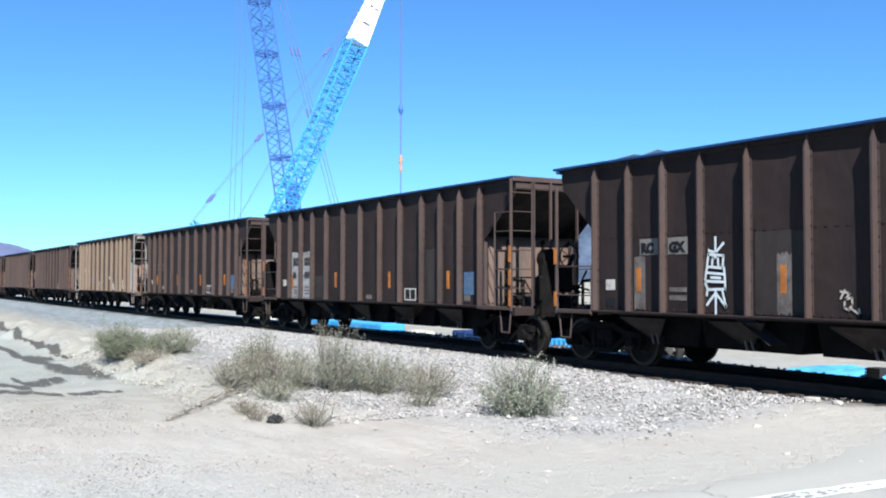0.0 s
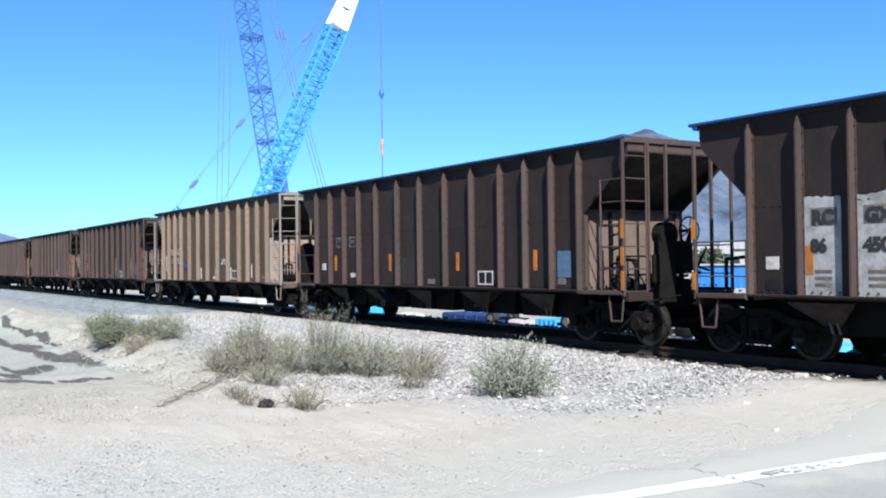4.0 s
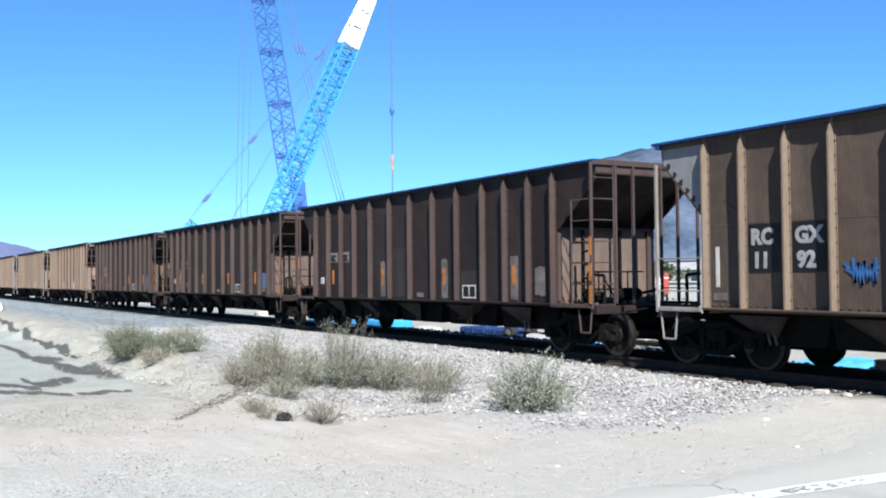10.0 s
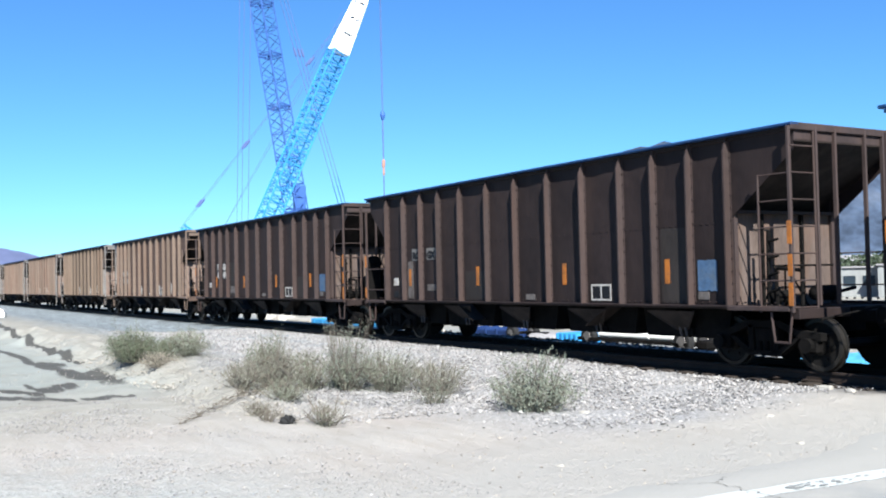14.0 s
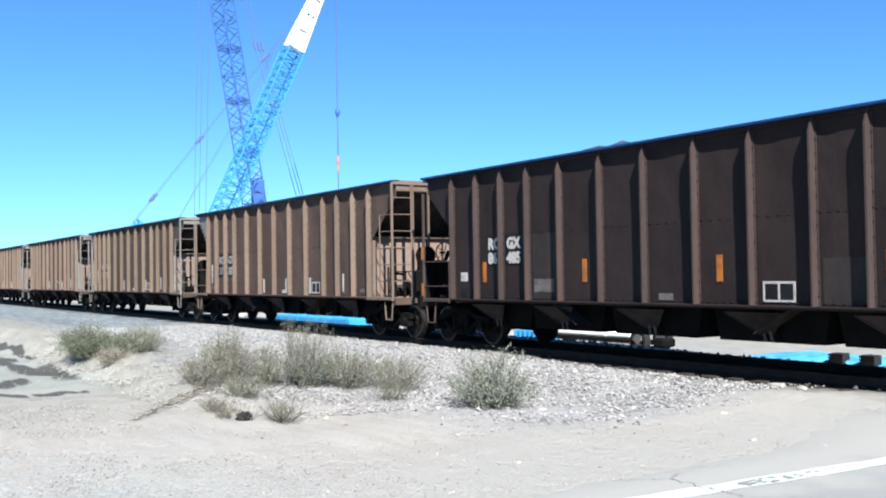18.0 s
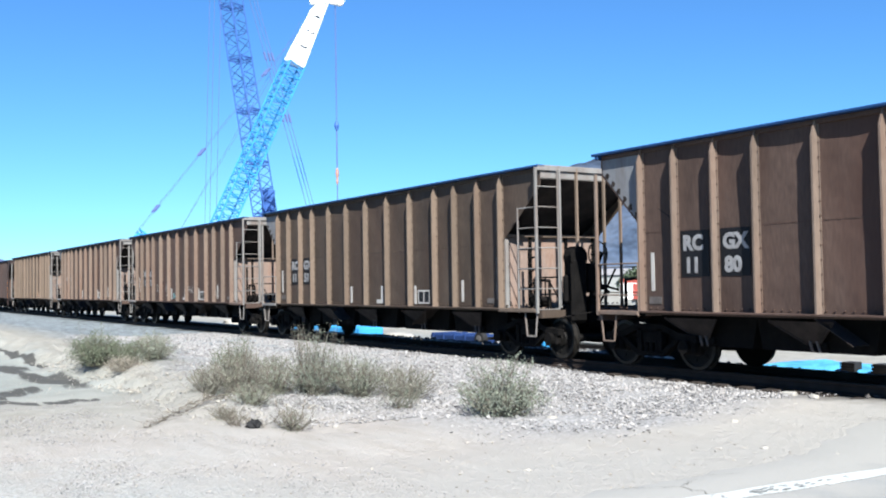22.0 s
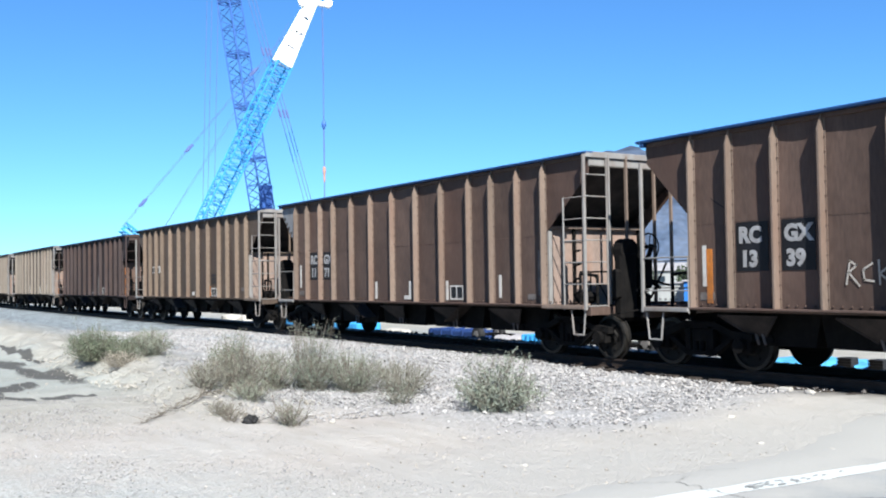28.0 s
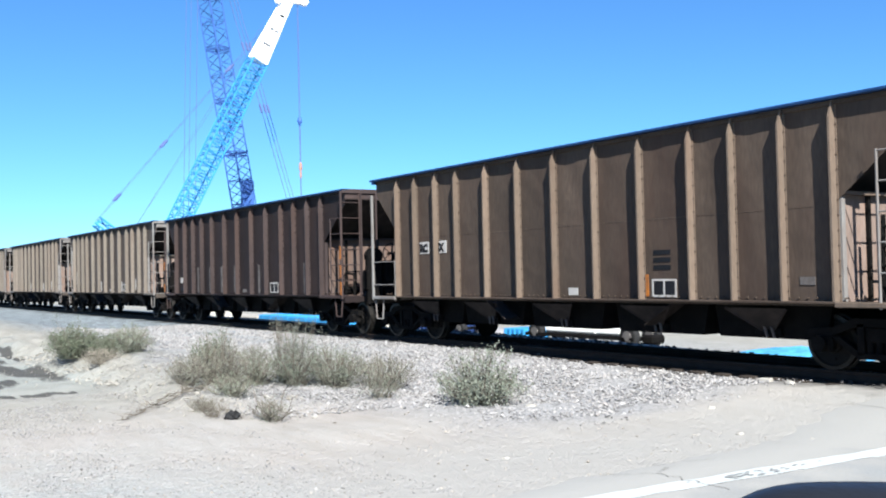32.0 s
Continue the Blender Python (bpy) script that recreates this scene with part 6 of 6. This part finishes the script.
ASPHALT = asphalt()
for y_from, y_to in ((-300, 12.75), (15.4, 400)):
    ys = [y for y in axis(-300, 400, -1, 20, 0.25) if y_from <= y <= y_to]
    bm = B()
    rows = []
    for y in ys:
        e = road_edge(y)
        xs_r = [e, e + 0.25, -6.25, -5.9, -5.4, -4, -2, 0, 2.5, 5.5, 7.2]
        rows.append([bm.verts.new((x, y, float(land(x, y)) + (0.02 if i else -0.03))) for i, x in enumerate(xs_r)])
    for a, b in zip(rows, rows[1:]):
        for i in range(len(a) - 1):
            bm.faces.new((a[i], a[i + 1], b[i + 1], b[i]))
    solo("road", bm, ASPHALT, "sun-bleached grey asphalt road that ends at the track" if y_to < 20 else "sun-bleached grey asphalt road beyond the track", "road", kind="structure", smooth=True)


def line_material():
    m = mat("worn_white_road_paint", (0.41, 0.435, 0.43), 0.8, vary=0.12, scale=3, fine=40, bump=0.15, dirt=(0.29, 0.295, 0.28), dirt_amount=0.6, dirt_scale=3)
    return m


rnd = random.Random(5)
bm = B()
y = -20.0
while y < 11.2:
    step = 0.25
    xl = -5.93 + 0.085 * (y - 7)
    w0, w1 = xl + 0.012 * rnd.uniform(-1, 1), xl + 0.25 + 0.012 * rnd.uniform(-1, 1)
    z0, z1 = float(land(-6, y)) + 0.024, float(land(-6, y + step)) + 0.024
    bm.faces.new([bm.verts.new(c_) for c_ in ((w0, y, z0), (w1, y, z0), (w1, y + step, z1), (w0, y + step, z1))])
    y += step
bmesh.ops.remove_doubles(bm, verts=bm.verts, dist=0.03)
tagged(solo("road_marking", bm, line_material(), "worn white edge line painted on the asphalt", "road marking", kind="structure"))
bm = B()
for k in range(60):
    yy = 6.95 + 1.0 * rnd.random() ** 1.3 if k < 34 else rnd.uniform(4.5, 10.5)
    xx, sz = -5.80 + 0.085 * (yy - 7) + rnd.uniform(-0.07, 0.075), rnd.uniform(0.008, 0.03) if k < 34 else rnd.uniform(0.004, 0.014)
    n = 9
    z = float(land(-6, yy)) + 0.028
    bm.faces.new([bm.verts.new((xx + sz * math.cos(i * 6.283 / n) * rnd.uniform(0.5, 1), yy + 2.6 * sz * math.sin(i * 6.283 / n) * rnd.uniform(0.5, 1), z + 0.0002 * k)) for i in range(n)])
solo("paint_wear", bm, asphalt(False), "patches where the line's paint has worn off", "wear", kind="stuff")
CRACK = mat("dark_tar_crack", (0.1584, 0.1518, 0.1386), 0.9, vary=0.2, scale=5, fine=40, bump=0.1)
for k, (x0, y0, x1, y1) in enumerate(((-6.68, 6.9, -6.45, 7.55), (-6.62, 6.15, -6.36, 6.62), (-6.36, 6.62, -5.5, 6.6), (-6.5, 6.95, -6.36, 6.62), (-7.6, 11.3, -5.5, 10.9))):
    bm = B()
    n = 24
    pts = [(x0 + (x1 - x0) * i / n + 0.05 * noise.noise((i * 0.4, k, 0)), y0 + (y1 - y0) * i / n + 0.07 * noise.noise((i * 0.35, k, 5))) for i in range(n + 1)]
    for (ax, ay), (bx, by) in zip(pts, pts[1:]):
        w = 0.004 + 0.003 * rnd.random()
        bm.faces.new([bm.verts.new(c_) for c_ in ((ax, ay - w, float(land(ax, ay)) + 0.026), (bx, by - w, float(land(bx, by)) + 0.026), (bx, by + w, float(land(bx, by)) + 0.026), (ax, ay + w, float(land(ax, ay)) + 0.026))])
    solo("asphalt_crack", bm, CRACK, "thin dark crack across the asphalt", "crack", kind="structure")
bm = B()
box(bm, -0.10, 0.10, -0.06, 0.06, 0, 0.08, 0.018)
solo("concrete_block", bm, CONCRETE, "small pale concrete block beside the rail crossing", "block", m=pose(-9.62, 12.42, float(land(-9.62, 12.42)) - 0.02, 0, 0, 12))
for i, (x, y, s) in enumerate(((-10.6, 8.6, 0.07), (-7.9, 6.06, 0.03), (-11.9, 5.9, 0.04), (-9.1, 12.3, 0.07), (-6.55, 9.2, 0.035), (-7.3, 8.95, 0.035), (-8.9, 11.6, 0.045), (-14.2, 6.2, 0.05), (-8.7, 10.1, 0.05))):
    bm = B()
    bmesh.ops.create_icosphere(bm, subdivisions=2, radius=1)
    for v in bm.verts:
        v.co = Vector((v.co.x * 1.3, v.co.y, v.co.z * 0.6)) * s * (1 + 0.35 * noise.noise(v.co * 1.4 + Vector((i * 5, 0, 0))))
    solo("stone", bm, CONCRETE, "pale loose stone lying on the dirt", "stone", group="loose stones", m=pose(x, y, float(land(x, y)) + s * 0.2, 0, 0, i * 50))

# a dark scrap of rubber by the dry weeds
bm = B()
bmesh.ops.create_icosphere(bm, subdivisions=3, radius=1)
for v in bm.verts:
    v.co = Vector((v.co.x * 0.10, v.co.y * 0.07, v.co.z * 0.075)) * (1 + 0.55 * noise.noise(v.co * 2.1))
solo("rubber_scrap", bm, RUBBER, "crumpled black scrap of rubber lying on the dirt", "litter", m=pose(-12.45, 4.95, 0.05, 0, 0, 40))

# ---- scrub ----
SAGE = island_mat("sage_leaves", [(0.1268, 0.1448, 0.1127), (0.1502, 0.1673, 0.1319), (0.1033, 0.1199, 0.09108), (0.1644, 0.1798, 0.1439), (0.1174, 0.1349, 0.103)], 0.85)
OLIVE = island_mat("olive_green_leaves", [(0.07946, 0.09618, 0.06063), (0.0983, 0.1162, 0.07528), (0.06691, 0.08131, 0.05018), (0.1108, 0.1278, 0.08573)], 0.85)
DRY = island_mat("dry_straw_leaves", [(0.1555, 0.1663, 0.1237), (0.1409, 0.1635, 0.121), (0.1749, 0.1857, 0.1425), (0.1312, 0.1414, 0.1049), (0.1603, 0.183, 0.1425)], 0.9)
RUSSET = island_mat("russet_dry_twigs", [(0.1587, 0.1527, 0.1204), (0.1705, 0.1707, 0.1355), (0.142, 0.1397, 0.1104), (0.1658, 0.1734, 0.1404)], 0.9)
STRAW = island_mat("pale_straw", [(0.2244, 0.202, 0.1571), (0.2581, 0.2356, 0.1907), (0.1851, 0.1627, 0.1234), (0.2356, 0.2244, 0.1851)], 0.9)
TWIG = mat("grey_brown_twigs", (0.115, 0.10, 0.082), 0.95, vary=0.25, scale=8, fine=40, bump=0.1)


def shrub(x, y, rx, ry, h, leaves, material, seed, label, spikes=0, stems=70, leaf=0.022):
    """A desert shrub: many thin stems that fan out from the root, each with small leaves."""
    rnd = random.Random(seed)
    t = thing("shrub", label, "shrub", pose(x, y, float(land(x, y)) - 0.02), group="scrub beside the track")
    bm = B()
    paths = []
    for k in range(stems + spikes):
        a = rnd.uniform(0, 2 * math.pi)
        r = math.sqrt(rnd.random())
        hh = h * (1.0 - 0.45 * r * r) * rnd.uniform(0.62, 1.0)
        if k >= stems:
            r, hh = r * 0.8, h * rnd.uniform(0.95, 1.3)
        ox, oy = rnd.uniform(-0.25, 0.25) * rx, rnd.uniform(-0.25, 0.25) * ry
        tip = Vector((ox + math.cos(a) * r * rx * 0.85, oy + math.sin(a) * r * ry * 0.85, hh))
        mid = Vector((ox + math.cos(a) * r * rx * 0.5 + rnd.uniform(-0.05, 0.05), oy + math.sin(a) * r * ry * 0.5, hh * 0.5))
        base = Vector((ox, oy, 0))
        paths.append((base, mid, tip))
        if paths:
            rod(bm, base, mid, 0.005, 4, 0.004)
            rod(bm, mid, tip, 0.004, 4, 0.002)
            for q in range(2):
                f_ = mid + (tip - mid) * rnd.uniform(0.0, 0.7)
                rod(bm, f_, f_ + Vector((rnd.gauss(0, 0.09), rnd.gauss(0, 0.09), rnd.uniform(0.05, 0.16))), 0.003, 3, 0.0015)
    part("brush", bm, TWIG, t)["kind"] = "stuff"
    verts, faces = [], []
    for i in range(leaves):
        b_, m_, t_ = paths[i % len(paths)]
        u = rnd.random() ** 0.75
        p = (b_ + (m_ - b_) * (u * 2)) if u < 0.5 else (m_ + (t_ - m_) * (u * 2 - 1))
        spread = 0.05 + 0.05 * (1 - u)
        p = p + Vector((rnd.gauss(0, spread), rnd.gauss(0, spread), rnd.gauss(0, spread * 0.7)))
        if p.z < 0.01:
            p.z = 0.01 + 0.03 * rnd.random()
        L = leaf * rnd.uniform(0.6, 1.5)
        d = Vector((rnd.gauss(0, 0.8), rnd.gauss(0, 0.8), rnd.gauss(1.1, 0.7))).normalized()
        s = d.orthogonal().normalized()
        s.rotate(Matrix.Rotation(rnd.uniform(0, 6.28), 3, d))
        s *= L * 0.26
        o = len(verts)
        verts += [tuple(p), tuple(p + d * L * 0.55 + s), tuple(p + d * L * 1.25), tuple(p + d * L * 0.55 - s)]
        faces.append((o, o + 1, o + 2, o + 3))
    me = bpy.data.meshes.new("foliage")
    me.from_pydata(verts, [], faces)
    me.materials.append(material)
    ob = new("foliage", me)
    ob.parent = t


shrub(-11.37, 8.27, 0.95, 0.65, 0.66, 6500, SAGE, 1, "dense grey-green sage shrub on the gravel", spikes=34, stems=110, leaf=0.032)
shrub(-14.1, 8.25, 1.05, 0.6, 0.66, 4680, RUSSET, 2, "straggling straw-coloured shrub on the gravel", stems=110, leaf=0.02)
shrub(-14.55, 7.6, 1.0, 0.6, 0.80, 5760, DRY, 3, "straggling straw-coloured shrub on the gravel", spikes=4, stems=120, leaf=0.02)
shrub(-14.95, 7.05, 0.75, 0.6, 0.98, 7000, SAGE, 4, "tall grey-green shrub among dry weeds", spikes=16, stems=110, leaf=0.02)
shrub(-15.3, 6.5, 0.8, 0.5, 0.62, 3240, DRY, 13, "straggling straw-coloured shrub on the gravel", stems=90, leaf=0.02)
shrub(-15.6, 6.0, 0.95, 0.6, 0.80, 5040, RUSSET, 5, "dry russet shrub on the gravel bank", spikes=5, stems=120, leaf=0.02)
shrub(-16.3, 6.2, 0.8, 0.5, 0.9, 4500, OLIVE, 6, "olive shrub growing out of dry weeds", stems=80, leaf=0.022)
shrub(-15.7, 5.45, 0.75, 0.45, 0.55, 2880, RUSSET, 14, "dry russet shrub on the gravel bank", stems=80, leaf=0.02)
shrub(-14.6, 5.75, 0.75, 0.4, 0.40, 2592, DRY, 7, "low dry weeds on the gravel", stems=70, leaf=0.018)
shrub(-12.1, 5.35, 0.62, 0.34, 0.34, 1000, DRY, 8, "small dry tuft of weeds beside the dirt", spikes=8, stems=46, leaf=0.014)
shrub(-12.85, 4.85, 0.34, 0.22, 0.20, 300, RUSSET, 9, "small dry tuft of weeds beside the dirt", stems=30, leaf=0.012)
shrub(-22.2, 5.2, 0.85, 0.6, 0.80, 8500, OLIVE, 10, "bushy olive-green shrub on the bank", spikes=4, stems=120, leaf=0.028)
shrub(-21.6, 5.7, 0.65, 0.6, 0.55, 4000, OLIVE, 11, "bushy olive-green shrub on the bank", stems=70, leaf=0.028)
shrub(-20.6, 5.35, 0.55, 0.4, 0.34, 3000, STRAW, 15, "low straw-coloured dry bush on the bank", stems=70, leaf=0.02)
shrub(-15.2, 7.0, 0.35, 0.3, 0.92, 700, SAGE, 16, "tall thin sprigs of grey-green weed", spikes=14, stems=22, leaf=0.018)
shrub(-13.0, 7.6, 0.5, 0.4, 0.42, 1300, SAGE, 17, "thin weeds on the gravel", spikes=6, stems=30, leaf=0.017)
shrub(-17.6, 7.4, 0.5, 0.4, 0.38, 900, DRY, 18, "thin weeds on the gravel", stems=30, leaf=0.017)
shrub(-13.6, 4.95, 0.45, 0.25, 0.22, 900, RUSSET, 19, "small dry tuft of weeds beside the dirt", stems=44, leaf=0.015)
shrub(-21.4, 6.2, 0.85, 0.6, 0.76, 5040, DRY, 12, "grey-brown shrub beside the olive shrub", stems=120, leaf=0.026)


# dead twigs washed up along the edge of the gravel
rnd = random.Random(31)
bm = B()
for i, (x0, y0, x1, y1) in enumerate(((-13.2, 3.75, -13.95, 4.25), (-13.85, 4.15, -15.1, 4.9), (-14.9, 4.95, -15.3, 5.6), (-14.3, 4.5, -15.2, 5.3), (-12.3, 5.0, -13.3, 5.15), (-15.0, 5.4, -15.9, 6.1))):
    n = 9
    pts = [Vector((x0 + (x1 - x0) * q / n + rnd.uniform(-0.05, 0.05), y0 + (y1 - y0) * q / n + rnd.uniform(-0.05, 0.05), 0)) for q in range(n + 1)]
    for p in pts:
        p.z = float(land(p.x, p.y)) + 0.03 + 0.03 * rnd.random()
    for a, b in zip(pts, pts[1:]):
        rod(bm, a, b, 0.008, 4, 0.006)
        for q in range(3):
            e = a + Vector((rnd.gauss(0, 0.14), rnd.gauss(0, 0.14), rnd.uniform(-0.01, 0.10)))
            rod(bm, a, e, 0.004, 3, 0.002)
solo("dead_brushwood", bm, TWIG, "tangle of dead grey-brown twigs lying on the dirt", "twigs", kind="stuff")

# ---- the vehicle's own door mirror, close to the eye ----
BLACKG = mat("black_vehicle_plastic", (0.012, 0.013, 0.016), 0.35, vary=0.1, scale=3, fine=60, bump=0.1)
mirror = thing("door_mirror", "black plastic door mirror of the vehicle on the road", "mirror", pose(-0.376, 0.617, 1.752, 0, 0, 55.8))
bm = B()
bmesh.ops.create_icosphere(bm, subdivisions=4, radius=1)
for v in bm.verts:
    c_ = v.co
    v.co = Vector((math.copysign(abs(c_.x) ** 0.62, c_.x) * 0.128, c_.y * 0.06, math.copysign(abs(c_.z) ** 0.7, c_.z) * 0.085 - 0.085 - 0.012 * c_.x))
part("housing", bm, BLACKG, mirror, smooth=True)
bm = B()
box(bm, -0.11, 0.11, -0.066, -0.06, -0.155, -0.02, 0.002)
part("mirror_glass", bm, mat("mirror_glass", (0.8, 0.8, 0.8), 0.02, metal=1.0, vary=0.0, bump=0.0), mirror)
bm = B()
box(bm, 0.08, 0.30, -0.03, 0.03, -0.17, -0.12, 0.01)
part("arm", bm, BLACKG, mirror)
bm = B()
box(bm, 0.28, 0.34, -0.75, 0.55, -1.2, -0.10, 0.02)
part("door", bm, BLACKG, mirror)
bm = B()
box(bm, 0.26, 0.40, -0.8, 0.6, -1.62, -1.2, 0.03)
part("sill", bm, BLACKG, mirror)

# ---- what moves ----
ENDS = [-1.1, -17.3, -33.65, -49.78, -66.0, -82.28, -98.4, -114.47, -130.69, -146.8, -162.72, -178.74, -194.82, -210.9, -226.95, -243.0, -259.1, -275.3, -291.4]
RUN = [(0.0, 0.00), (1.0, 5.00), (2.0, 10.06), (3.0, 15.18), (4.0, 20.26), (4.5, 22.84), (6.5, 33.04), (7.0, 35.57), (8.0, 40.72), (9.0, 45.91), (10.0, 51.18), (11.0, 56.38), (12.0, 61.64), (13.0, 66.86), (13.5, 69.52), (15.5, 80.13), (16.0, 82.78), (17.0, 88.18), (18.0, 93.47), (19.0, 98.95), (20.0, 104.23), (21.0, 109.65), (22.0, 115.09), (23.0, 120.52), (24.0, 126.08), (25.0, 131.78), (25.5, 134.59), (27.5, 145.86), (28.0, 148.68), (29.0, 154.34), (30.0, 160.06), (31.0, 165.90), (32.0, 171.72)]


def run_at(t):
    """Metres that the train has rolled by t."""
    for (t0, s0), (t1, s1) in zip(RUN, RUN[1:]):
        if t <= t1:
            return s0 + (s1 - s0) * (t - t0) / (t1 - t0)
    return RUN[-1][1]


def motions():
    for k, car in enumerate(cars):
        walk(car, [(t, pose(ENDS[k] + s, YT, ZR)) for t, s in RUN])
        turning = [p for p in car.children_recursive if p.name.split(".")[0] == "wheelset"]
        for ws in turning:
            c = ws.location.copy()
            walk(ws, [(i * 0.1, pose(c.x, c.y, c.z, 0, math.degrees(run_at(i * 0.1) / 0.42), 0)) for i in range(321)])
    travel = ((0, 0, 0), (1, 0.1, 0), (2, -0.7, 0.05), (4, -1.4, 0.1), (7, -2.2, 0.2), (9, -2.8, 0.4), (11, -4.1, 0.55), (13, -5.2, 0.7), (16, -6.4, 0.8), (19, -7.6, 0.9), (21, -9.5, 1.0), (23, -10.1, 1.3), (25, -11.2, 1.8), (28, -12.8, 2.4), (32, -14.3, 3.4))
    lean = lambda a: Matrix.Translation(JUNC) @ Matrix.Rotation(radians(a), 4, Vector((-0.9, 0.436, 0))) @ Matrix.Translation(-JUNC)
    walk(blue_crane, [(t, pose(d, 0, 0) @ lean(a)) for t, d, a in travel])
    walk(hoist, [(t, pose(d, 0, 0)) for t, d, a in travel])


motions()
